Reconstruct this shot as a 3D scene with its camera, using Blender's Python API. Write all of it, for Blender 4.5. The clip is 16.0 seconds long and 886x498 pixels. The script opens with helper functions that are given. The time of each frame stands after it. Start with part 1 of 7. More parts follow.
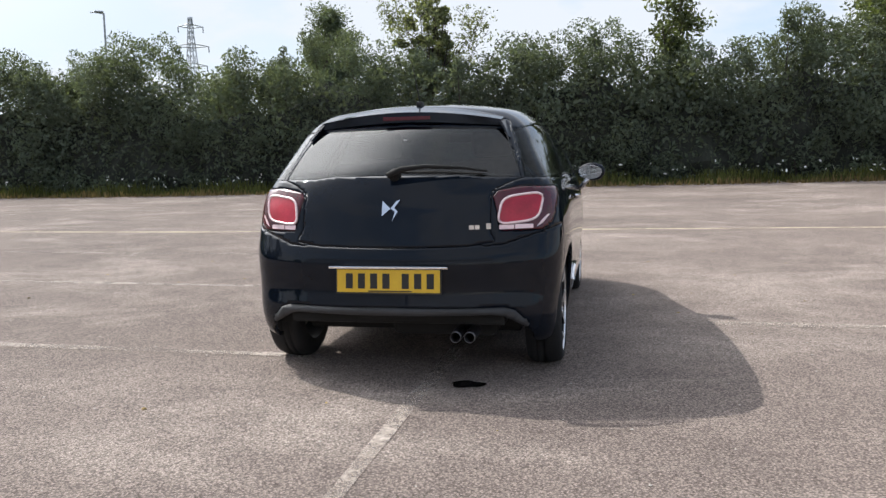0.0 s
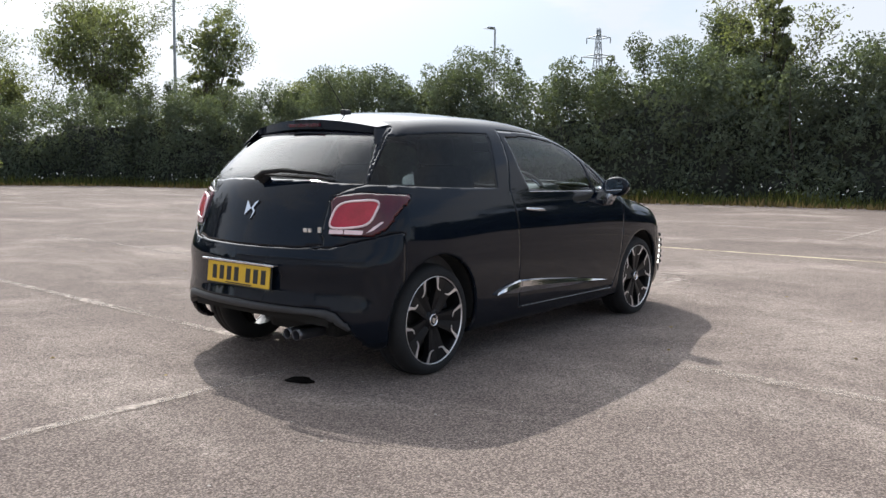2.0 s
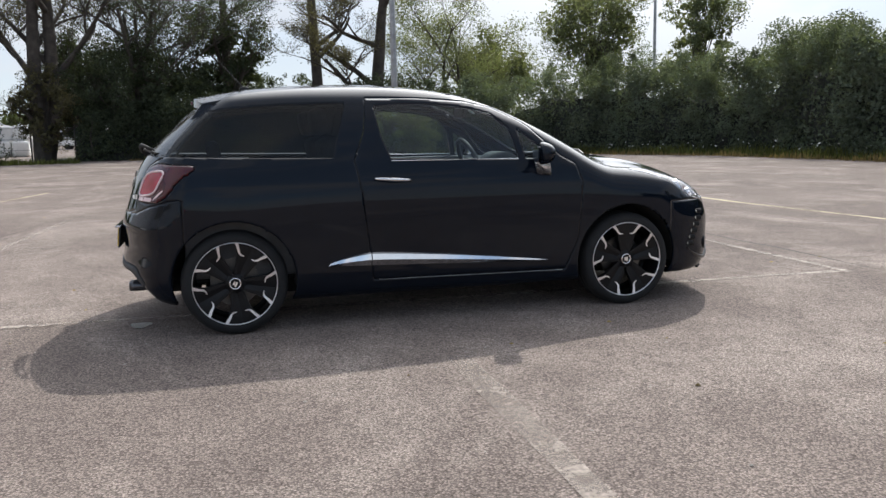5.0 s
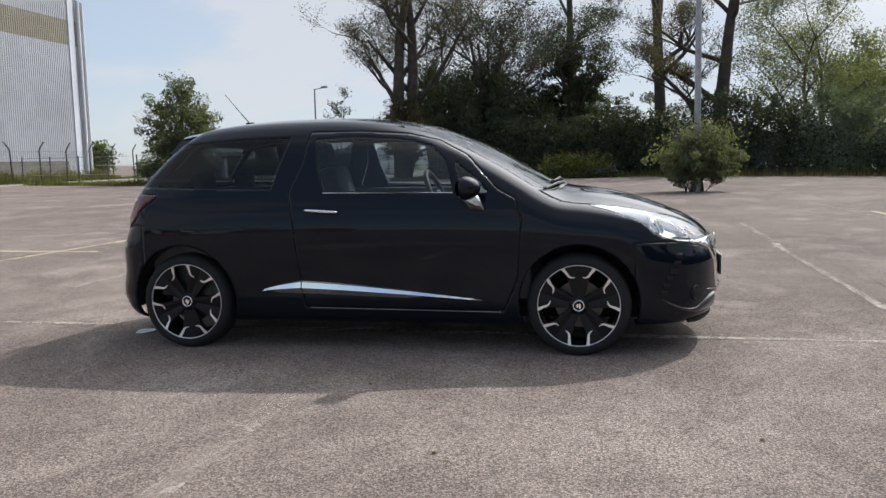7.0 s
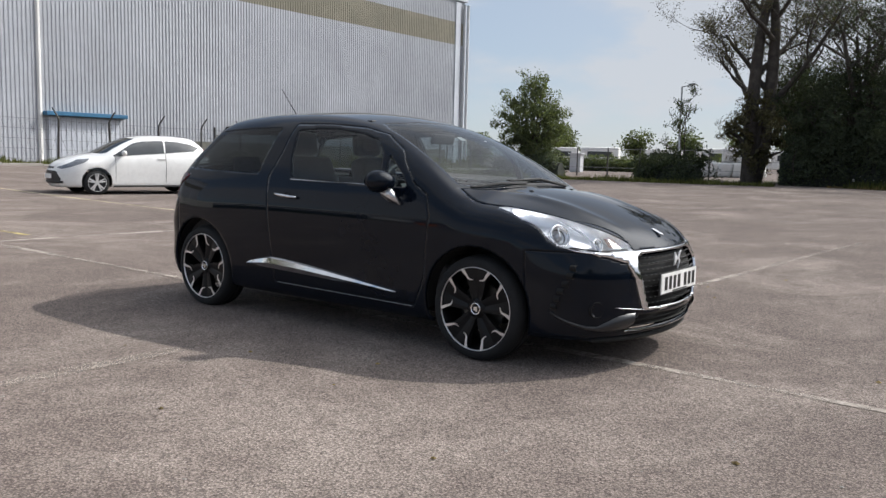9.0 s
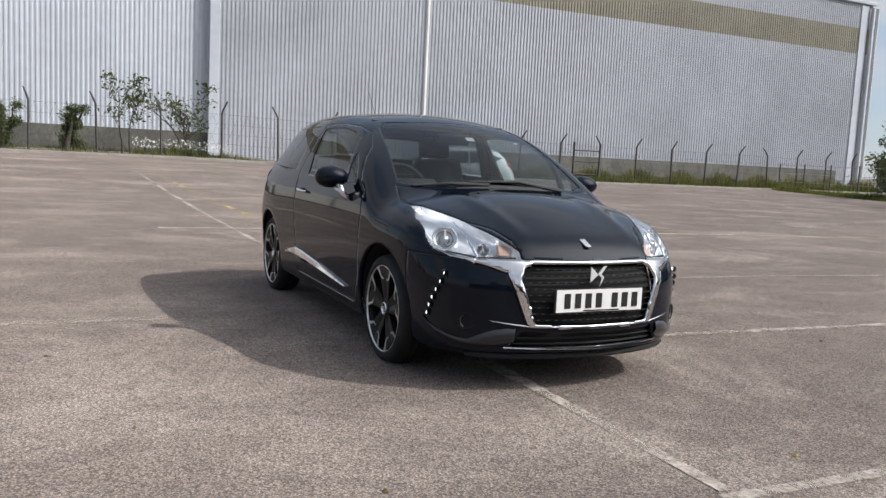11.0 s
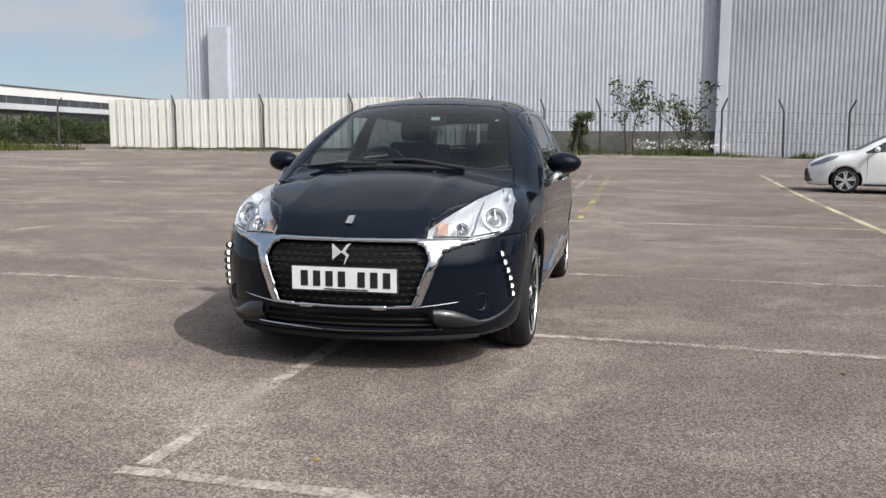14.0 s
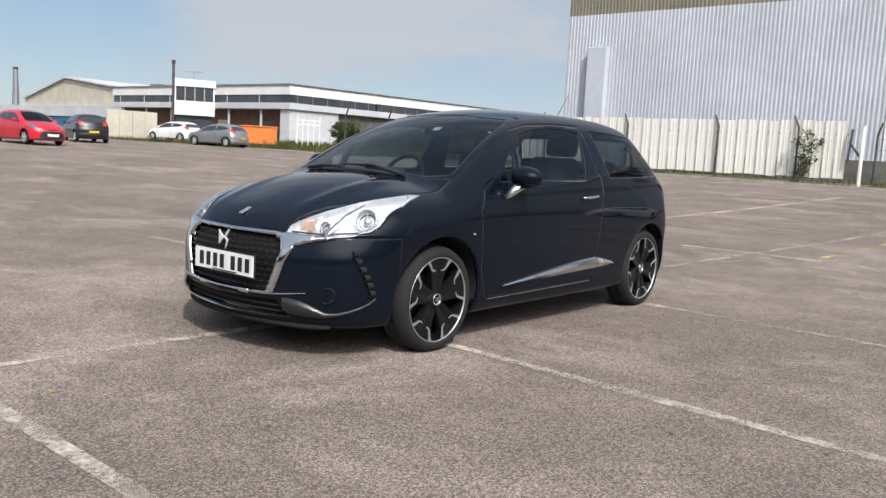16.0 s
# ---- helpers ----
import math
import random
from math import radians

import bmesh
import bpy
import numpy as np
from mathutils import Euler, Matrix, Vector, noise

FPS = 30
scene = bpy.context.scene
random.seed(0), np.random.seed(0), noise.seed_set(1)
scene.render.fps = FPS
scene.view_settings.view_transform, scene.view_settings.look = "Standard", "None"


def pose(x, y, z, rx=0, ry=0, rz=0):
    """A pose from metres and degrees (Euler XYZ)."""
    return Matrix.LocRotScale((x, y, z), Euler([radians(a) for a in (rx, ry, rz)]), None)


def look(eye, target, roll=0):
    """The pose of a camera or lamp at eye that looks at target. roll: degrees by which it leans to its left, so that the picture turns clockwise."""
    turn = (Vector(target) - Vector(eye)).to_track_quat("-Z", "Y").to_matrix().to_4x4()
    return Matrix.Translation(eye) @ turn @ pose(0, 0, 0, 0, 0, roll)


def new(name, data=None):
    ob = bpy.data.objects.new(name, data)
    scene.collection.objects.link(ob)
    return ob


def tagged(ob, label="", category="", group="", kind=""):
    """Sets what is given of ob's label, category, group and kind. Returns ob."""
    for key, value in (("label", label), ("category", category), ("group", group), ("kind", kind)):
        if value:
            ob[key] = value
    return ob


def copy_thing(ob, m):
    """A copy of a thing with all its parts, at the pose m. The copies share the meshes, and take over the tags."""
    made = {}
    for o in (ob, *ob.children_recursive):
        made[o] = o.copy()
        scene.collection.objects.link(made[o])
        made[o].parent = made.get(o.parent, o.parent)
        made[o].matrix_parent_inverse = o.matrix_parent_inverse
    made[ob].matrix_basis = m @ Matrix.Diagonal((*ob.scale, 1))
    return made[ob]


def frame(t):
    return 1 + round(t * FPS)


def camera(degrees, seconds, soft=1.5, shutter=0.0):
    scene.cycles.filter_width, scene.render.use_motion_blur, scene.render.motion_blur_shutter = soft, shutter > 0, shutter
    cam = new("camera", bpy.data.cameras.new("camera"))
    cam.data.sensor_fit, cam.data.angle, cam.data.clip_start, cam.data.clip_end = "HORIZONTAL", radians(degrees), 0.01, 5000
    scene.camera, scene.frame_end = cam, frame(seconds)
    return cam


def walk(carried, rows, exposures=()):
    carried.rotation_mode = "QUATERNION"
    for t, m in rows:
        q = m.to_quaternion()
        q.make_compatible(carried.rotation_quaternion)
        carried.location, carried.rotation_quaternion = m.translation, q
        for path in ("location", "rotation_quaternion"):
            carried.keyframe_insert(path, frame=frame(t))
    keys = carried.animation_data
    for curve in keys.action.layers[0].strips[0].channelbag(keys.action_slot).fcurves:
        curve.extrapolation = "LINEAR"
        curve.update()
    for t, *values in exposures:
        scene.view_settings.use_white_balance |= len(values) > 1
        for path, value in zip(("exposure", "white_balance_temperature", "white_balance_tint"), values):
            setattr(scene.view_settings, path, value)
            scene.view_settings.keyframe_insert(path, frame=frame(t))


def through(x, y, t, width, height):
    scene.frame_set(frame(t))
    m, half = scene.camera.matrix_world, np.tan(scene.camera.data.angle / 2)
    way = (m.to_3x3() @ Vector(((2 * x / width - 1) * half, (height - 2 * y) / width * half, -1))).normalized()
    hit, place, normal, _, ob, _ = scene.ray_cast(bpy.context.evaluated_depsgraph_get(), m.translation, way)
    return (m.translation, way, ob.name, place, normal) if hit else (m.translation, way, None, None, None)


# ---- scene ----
cam = camera(56.4, 16.0, soft=1.45)
PATH = [
    (0, (-5.78, -1.069, 1.153), (-3.833, -0.672, 0.924), -1.2),
    (0.5, (-5.575, -1.743, 1.161), (-3.698, -1.086, 0.957), 0.8),
    (1, (-5.338, -2.397, 1.159), (-3.549, -1.52, 0.976), 0.1),
    (1.5, (-4.996, -2.995, 1.138), (-3.305, -1.943, 0.948), -0.3),
    (2, (-4.643, -3.58, 1.134), (-3.087, -2.34, 0.93), 0.7),
    (2.5, (-4.155, -4.073, 1.121), (-2.758, -2.661, 0.888), 1.2),
    (3, (-3.663, -4.532, 1.086), (-2.44, -2.969, 0.835), 0.5),
    (5.5, (-0.627, -5.702, 1.141), (-0.343, -3.742, 0.864), -1.4),
    (6, (0.021, -5.726, 1.143), (0.053, -3.744, 0.876), -1.7),
    (6.5, (0.698, -5.736, 1.167), (0.503, -3.761, 0.925), -1.8),
    (7, (1.373, -5.598, 1.166), (0.992, -3.647, 0.948), -1.3),
    (7.5, (2.042, -5.47, 1.162), (1.437, -3.575, 0.953), -0.8),
    (8, (2.679, -5.258, 1.151), (1.851, -3.452, 0.924), 0.2),
    (8.5, (3.303, -4.988, 1.161), (2.282, -3.285, 0.924), 0.9),
    (9, (3.86, -4.601, 1.158), (2.662, -3.015, 0.932), 1.4),
    (9.5, (4.363, -4.143, 1.169), (2.994, -2.7, 0.956), 2.2),
    (12, (5.816, -1.269, 1.131), (3.884, -0.815, 0.883), 1.6),
    (12.5, (5.906, -0.63, 1.127), (3.939, -0.379, 0.867), 0.6),
    (13, (5.911, 0.02, 1.103), (3.927, 0.036, 0.845), -0.1),
    (13.5, (5.843, 0.668, 1.11), (3.871, 0.46, 0.855), 0.2),
    (14, (5.767, 1.317, 1.111), (3.831, 0.883, 0.858), 0.2),
    (14.5, (5.601, 1.963, 1.11), (3.722, 1.324, 0.861), 0.9),
    (15, (5.407, 2.591, 1.109), (3.622, 1.722, 0.862), 2.4),
    (15.5, (5.091, 3.17, 1.103), (3.44, 2.068, 0.856), 3.2),
    (16, (4.719, 3.753, 1.119), (3.197, 2.476, 0.886), 3.1),
]
EXPOSURES = [(0.0, 1.02), (3.0, 0.98), (6.5, 0.70), (9.0, 0.50), (12.5, 0.45), (14.0, 0.28), (15.0, 0.22), (16.0, 0.38)]
walk(cam, [(t, look(e, g, r)) for t, e, g, r in PATH], EXPOSURES)

# ---- light ----
SUN_AZ, SUN_EL = 58.0, 44.0
world = bpy.data.worlds.new("sky")
world.use_nodes = True
scene.world = world
wn, wl = world.node_tree.nodes, world.node_tree.links
sky = wn.new("ShaderNodeTexSky")
sky.sky_type = "NISHITA"
sky.sun_disc = False
sky.sun_elevation = radians(SUN_EL)
sky.sun_rotation = radians(90 - SUN_AZ)
sky.dust_density = 0.2
sky.ozone_density = 2.0
# broken cloud over the whole sky
wco = wn.new("ShaderNodeTexCoord")
wmap = wn.new("ShaderNodeMapping")
wmap.inputs["Scale"].default_value = (1.0, 1.0, 2.6)
wnoise = wn.new("ShaderNodeTexNoise")
wnoise.inputs["Scale"].default_value = 2.1
wnoise.inputs["Detail"].default_value = 9
wnoise.inputs["Roughness"].default_value = 0.56
wramp = wn.new("ShaderNodeMapRange")
wramp.interpolation_type = "SMOOTHSTEP"
wramp.inputs["From Min"].default_value, wramp.inputs["From Max"].default_value = 0.44, 0.62
wramp.inputs["To Min"].default_value, wramp.inputs["To Max"].default_value = 0.06, 1.0
cloud = wn.new("ShaderNodeMix")
cloud.data_type = "RGBA"
bright = wn.new("ShaderNodeMix")
bright.data_type = "RGBA"
bright.inputs["Factor"].default_value = 0.85
wl.new(wco.outputs["Generated"], wmap.inputs["Vector"])
wl.new(wmap.outputs[0], wnoise.inputs["Vector"])
wl.new(wnoise.outputs["Fac"], wramp.inputs["Value"])
deep = wn.new("ShaderNodeMix")
deep.data_type = "RGBA"
deep.inputs["Factor"].default_value = 0.65
deep.inputs["B"].default_value = (2.0, 2.7, 3.8, 1)
wl.new(sky.outputs[0], deep.inputs["A"])
wl.new(deep.outputs["Result"], bright.inputs["A"])
# cloud and haze whiten towards the sun
wdot = wn.new("ShaderNodeVectorMath")
wdot.operation = "DOT_PRODUCT"
wdot.inputs[1].default_value = (math.cos(radians(SUN_AZ)) * math.cos(radians(SUN_EL)), math.sin(radians(SUN_AZ)) * math.cos(radians(SUN_EL)), math.sin(radians(SUN_EL)))
wl.new(wco.outputs["Generated"], wdot.inputs[0])
wsun = wn.new("ShaderNodeMapRange")
wsun.interpolation_type = "SMOOTHSTEP"
wsun.inputs["From Min"].default_value, wsun.inputs["From Max"].default_value = -0.1, 0.95
wl.new(wdot.outputs["Value"], wsun.inputs["Value"])
wtone = wn.new("ShaderNodeMix")
wtone.data_type = "RGBA"
wtone.inputs["A"].default_value = (4.25, 4.4, 4.7, 1)
wtone.inputs["B"].default_value = (10.5, 10.7, 11.0, 1)
wnear = wn.new("ShaderNodeMapRange")
wnear.interpolation_type = "SMOOTHSTEP"
wnear.inputs["From Min"].default_value, wnear.inputs["From Max"].default_value = 0.72, 1.0
wl.new(wdot.outputs["Value"], wnear.inputs["Value"])
wl.new(wnear.outputs[0], wtone.inputs["Factor"])
wl.new(wtone.outputs["Result"], bright.inputs["B"])
whaze = wn.new("ShaderNodeMath")
whaze.operation = "MULTIPLY_ADD"
whaze.use_clamp = True
whaze.inputs[1].default_value = 0.75
wl.new(wsun.outputs[0], whaze.inputs[0])
wl.new(wramp.outputs[0], whaze.inputs[2])
wl.new(whaze.outputs[0], cloud.inputs["Factor"])
wl.new(deep.outputs["Result"], cloud.inputs["A"])
wl.new(bright.outputs["Result"], cloud.inputs["B"])
wglow = wn.new("ShaderNodeMapRange")
wglow.interpolation_type = "SMOOTHSTEP"
wglow.inputs["From Min"].default_value, wglow.inputs["From Max"].default_value = 0.80, 1.0
wglow.inputs["To Max"].default_value = 22.0
wl.new(wdot.outputs["Value"], wglow.inputs["Value"])
wadd = wn.new("ShaderNodeVectorMath")
wl.new(cloud.outputs["Result"], wadd.inputs[0])
wl.new(wglow.outputs[0], wadd.inputs[1])
wl.new(wadd.outputs[0], wn["Background"].inputs[0])
wn["Background"].inputs[1].default_value = 0.106
sun = new("sun", bpy.data.lights.new("sun", "SUN"))
sun.data.energy, sun.data.angle, sun.data.color = 2.9, radians(0.5), (1.0, 0.965, 0.91)
sd = Vector((math.cos(radians(SUN_AZ)) * math.cos(radians(SUN_EL)), math.sin(radians(SUN_AZ)) * math.cos(radians(SUN_EL)), math.sin(radians(SUN_EL))))
sun.matrix_world = look(sd * 50, (0, 0, 0))


def smooth(a, b, v):
    u = min(1.0, max(0.0, (v - a) / (b - a)))
    return u * u * (3 - 2 * u)


def G(x, y):
    """Height of the ground."""
    r = math.hypot(x, y)
    if r < 8:
        return 0.0
    w = 1 - smooth(0.05, 0.6, y / r)
    r = min(r, 60)
    return w * 0.02 * ((r - 8) - 6 * (1 - math.exp(-(r - 8) / 6)))



# ---- materials ----
def material(name, color, rough=0.6, metal=0.0, coat=0.0, noise_scale=0.0, vary=0.15, bump=0.0, bump_scale=0.0, spec=0.5, random_vary=0.0):
    """A principled material whose colour is broken at two scales, with an optional fine relief."""
    m = bpy.data.materials.new(name)
    m.use_nodes = True
    nt = m.node_tree
    b = nt.nodes["Principled BSDF"]
    b.inputs["Base Color"].default_value = (*color, 1)
    b.inputs["Roughness"].default_value = rough
    b.inputs["Metallic"].default_value = metal
    b.inputs["Coat Weight"].default_value = coat
    b.inputs["Coat Roughness"].default_value = 0.04
    b.inputs["Coat IOR"].default_value = 1.31
    b.inputs["Specular IOR Level"].default_value = spec
    co = nt.nodes.new("ShaderNodeTexCoord")
    if noise_scale:
        tot = None
        for k, (sc, amt) in enumerate(((noise_scale, vary), (noise_scale * 9, vary * 0.6))):
            n = nt.nodes.new("ShaderNodeTexNoise")
            n.inputs["Scale"].default_value = sc
            n.inputs["Detail"].default_value = 5
            nt.links.new(co.outputs["Object"], n.inputs["Vector"])
            r = nt.nodes.new("ShaderNodeMapRange")
            r.inputs["From Min"].default_value, r.inputs["From Max"].default_value = 0.3, 0.7
            r.inputs["To Min"].default_value, r.inputs["To Max"].default_value = 1 - amt, 1 + amt
            nt.links.new(n.outputs["Fac"], r.inputs["Value"])
            if tot is None:
                tot = r.outputs[0]
            else:
                mu = nt.nodes.new("ShaderNodeMath")
                mu.operation = "MULTIPLY"
                nt.links.new(tot, mu.inputs[0])
                nt.links.new(r.outputs[0], mu.inputs[1])
                tot = mu.outputs[0]
        if random_vary:
            oi = nt.nodes.new("ShaderNodeObjectInfo")
            r = nt.nodes.new("ShaderNodeMapRange")
            r.inputs["To Min"].default_value, r.inputs["To Max"].default_value = 1 - random_vary, 1 + random_vary
            nt.links.new(oi.outputs["Random"], r.inputs["Value"])
            mu = nt.nodes.new("ShaderNodeMath")
            mu.operation = "MULTIPLY"
            nt.links.new(tot, mu.inputs[0])
            nt.links.new(r.outputs[0], mu.inputs[1])
            tot = mu.outputs[0]
        mx = nt.nodes.new("ShaderNodeVectorMath")
        mx.operation = "SCALE"
        mx.inputs[0].default_value = color
        nt.links.new(tot, mx.inputs["Scale"])
        nt.links.new(mx.outputs[0], b.inputs["Base Color"])
    if bump:
        n = nt.nodes.new("ShaderNodeTexNoise")
        n.inputs["Scale"].default_value = bump_scale or noise_scale * 12
        n.inputs["Detail"].default_value = 4
        nt.links.new(co.outputs["Object"], n.inputs["Vector"])
        bp = nt.nodes.new("ShaderNodeBump")
        bp.inputs["Strength"].default_value = bump
        bp.inputs["Distance"].default_value = 0.01
        nt.links.new(n.outputs["Fac"], bp.inputs["Height"])
        nt.links.new(bp.outputs[0], b.inputs["Normal"])
    return m


def glass(name, tint, rough=0.0, ior=1.5):
    """A thin pane: tinted clear sheet with a Fresnel gloss."""
    m = bpy.data.materials.new(name)
    m.use_nodes = True
    nt = m.node_tree
    nt.nodes.clear()
    out = nt.nodes.new("ShaderNodeOutputMaterial")
    mix = nt.nodes.new("ShaderNodeMixShader")
    tr = nt.nodes.new("ShaderNodeBsdfTransparent")
    tr.inputs[0].default_value = (*tint, 1)
    gl = nt.nodes.new("ShaderNodeBsdfGlossy")
    gl.inputs["Roughness"].default_value = rough
    face = nt.nodes.new("ShaderNodeLayerWeight")
    face.inputs["Blend"].default_value = 0.5
    steep = nt.nodes.new("ShaderNodeMath")
    steep.operation = "POWER"
    steep.inputs[1].default_value = 5.0
    nt.links.new(face.outputs["Facing"], steep.inputs[0])
    f0 = ((ior - 1) / (ior + 1)) ** 2
    fr = nt.nodes.new("ShaderNodeMath")
    fr.operation = "MULTIPLY_ADD"
    fr.inputs[1].default_value, fr.inputs[2].default_value = 1 - f0, f0
    nt.links.new(steep.outputs[0], fr.inputs[0])
    nt.links.new(fr.outputs[0], mix.inputs[0])
    nt.links.new(tr.outputs[0], mix.inputs[1])
    nt.links.new(gl.outputs[0], mix.inputs[2])
    nt.links.new(mix.outputs[0], out.inputs[0])
    return m


def glow(name, color, strength):
    m = bpy.data.materials.new(name)
    m.use_nodes = True
    b = m.node_tree.nodes["Principled BSDF"]
    b.inputs["Base Color"].default_value = (*color, 1)
    b.inputs["Emission Color"].default_value = (*color, 1)
    b.inputs["Emission Strength"].default_value = strength
    return m


M_PAINT = material("black_paint", (0.0042, 0.0068, 0.0122), 0.5, 0.0, 1.0, 1.2, 0.12, spec=0.0)
M_VALANCE = material("dark_grey_plastic", (0.028, 0.029, 0.032), 0.6, 0, 0, 3.0, 0.2, 0.15, 400)
M_PLASTIC = material("black_plastic", (0.02, 0.02, 0.021), 0.55, 0, 0, 3.0, 0.2, 0.15, 400)
M_GREYPLASTIC = material("grey_plastic", (0.045, 0.046, 0.05), 0.6, 0, 0, 3.0, 0.2, 0.15, 400)
M_DARK = material("dark_underside", (0.008, 0.008, 0.008), 0.9, 0, 0, 4, 0.2)
M_CHROME = material("chrome", (0.75, 0.75, 0.77), 0.1, 1.0, 0, 2.0, 0.06)
M_ALLOY = material("machined_alloy", (0.78, 0.78, 0.79), 0.28, 1.0, 0, 6.0, 0.08)
M_MACHINED = material("machined_face", (0.74, 0.74, 0.76), 0.30, 0.9, 0, 6.0, 0.06)
M_TRIM = material("satin_grey_trim", (0.11, 0.11, 0.12), 0.3, 0.8, 0, 5.0, 0.08)
M_BLADE = material("dark_satin_blade", (0.026, 0.027, 0.030), 0.3, 0.3, 0.6, 4.0, 0.1)
M_SATIN = material("satin_metal", (0.62, 0.62, 0.64), 0.25, 0.8, 0, 4.0, 0.06)
M_EMBLEM = material("bright_emblem", (0.80, 0.80, 0.82), 0.35, 0.35, 0, 4.0, 0.05)
M_BULB = material("bulb_glass", (0.45, 0.46, 0.48), 0.08, 0.5, 1.0, 8.0, 0.2)
M_RIMBLACK = material("black_rim_paint", (0.006, 0.006, 0.007), 0.45, 0, 0.15, 4.0, 0.15, spec=0.2)
M_RUBBER = material("tyre_rubber", (0.010, 0.0105, 0.0115), 0.85, 0, 0, 9.0, 0.25, 0.3, 160)
M_CLOTH = material("seat_cloth", (0.035, 0.035, 0.038), 0.95, 0, 0, 30.0, 0.3, 0.3, 300)
M_DASH = material("dash_plastic", (0.05, 0.05, 0.053), 0.6, 0, 0, 8.0, 0.2, 0.2, 300)
M_CLEAR = glass("clear_glass", (0.62, 0.69, 0.70), 0.0, 1.6)
M_SCREEN = glass("windscreen_glass", (0.46, 0.52, 0.53), 0.0, 1.6)
M_TINT = glass("dark_tinted_glass", (0.26, 0.29, 0.30), 0.0, 1.75)
M_SIDETINT = glass("dark_side_glass", (0.22, 0.25, 0.26), 0.0, 1.42)
M_LENS = glass("clear_lens", (0.93, 0.94, 0.95))
M_REFLECT = material("lamp_reflector", (0.80, 0.81, 0.84), 0.28, 0.6, 0, 12.0, 0.1)
M_REDLENS = material("red_lens", (0.36, 0.012, 0.030), 0.25, 0, 0.25, 14.0, 0.2)
M_DARKRED = material("dark_red_lens", (0.060, 0.003, 0.009), 0.2, 0, 0.35, 14.0, 0.2)
M_LIGHTGUIDE = material("pale_light_guide", (0.80, 0.62, 0.64), 0.25, 0, 0.5, 20.0, 0.06)
M_AMBER = material("amber_lens", (0.40, 0.25, 0.19), 0.3, 0, 0.4, 14.0, 0.15)
M_LED = glow("daytime_led", (1.0, 0.99, 0.93), 2.0)
M_YELLOWPLATE = material("yellow_plate", (0.66, 0.42, 0.025), 0.4, 0, 0.2, 20.0, 0.05)
M_WHITEPLATE = material("white_plate", (0.78, 0.78, 0.77), 0.4, 0, 0.2, 20.0, 0.05)
M_INK = material("black_ink", (0.012, 0.012, 0.012), 0.5, 0, 0, 20.0, 0.1)
M_PAPER = material("white_paper", (0.8, 0.8, 0.8), 0.6, 0, 0, 20.0, 0.04)


# ---- mesh helpers ----
def link_mesh(name, me, mat, parent=None, label="", smooth_shade=False):
    ob = new(name, me)
    if mat:
        me.materials.clear()
        me.materials.append(mat)
    if smooth_shade:
        me.polygons.foreach_set("use_smooth", [True] * len(me.polygons))
    if parent:
        ob.parent = parent
    if label:
        tagged(ob, label)
    return ob


def part(name, bm, mat, parent=None, label="", smooth_shade=False):
    """Links a bmesh as one mesh object under a thing or a part."""
    me = bpy.data.meshes.new(name)
    bm.to_mesh(me)
    bm.free()
    return link_mesh(name, me, mat, parent, label, smooth_shade)


def thing(name, label, category, group="", kind=""):
    return tagged(new(name), label, category, group, kind)


def add_box(bm, x0, x1, y0, y1, z0, z1, m=None, bevel=0.0):
    r = bmesh.ops.create_cube(bm, size=1)
    vs = r["verts"]
    for v in vs:
        v.co = Vector((x0 + (v.co.x + .5) * (x1 - x0), y0 + (v.co.y + .5) * (y1 - y0), z0 + (v.co.z + .5) * (z1 - z0)))
    if bevel:
        es = list({e for v in vs for e in v.link_edges})
        g = bmesh.ops.bevel(bm, geom=es, offset=bevel, segments=2, affect="EDGES", profile=0.6)
        vs = g["verts"] + [v for v in vs if v.is_valid]
    if m is not None:
        for v in set(vs):
            v.co = m @ v.co
    return vs


def boxed(x0, x1, y0, y1, z0, z1, m=None, bevel=0.0):
    bm = bmesh.new()
    add_box(bm, x0, x1, y0, y1, z0, z1, m, bevel)
    return bm


def tube(points, radii, sides=8, bm=None, caps=True):
    """A tapered tube along points."""
    bm = bm or bmesh.new()
    pts = [Vector(p) for p in points]
    n = len(pts)
    if not hasattr(radii, "__len__"):
        radii = [radii] * n
    rings = []
    up = Vector((0.31, 0.17, 0.93))
    for i, p in enumerate(pts):
        d = (pts[min(i + 1, n - 1)] - pts[max(i - 1, 0)]).normalized()
        a = d.cross(up)
        if a.length < 1e-3:
            a = d.cross(Vector((1, 0, 0)))
        a.normalize()
        b = d.cross(a)
        rings.append([bm.verts.new(p + radii[i] * (a * math.cos(2 * math.pi * k / sides) + b * math.sin(2 * math.pi * k / sides))) for k in range(sides)])
    for r0, r1 in zip(rings, rings[1:]):
        for k in range(sides):
            bm.faces.new((r0[k], r0[(k + 1) % sides], r1[(k + 1) % sides], r1[k]))
    if caps:
        bm.faces.new(rings[0][::-1])
        bm.faces.new(rings[-1])
    return bm


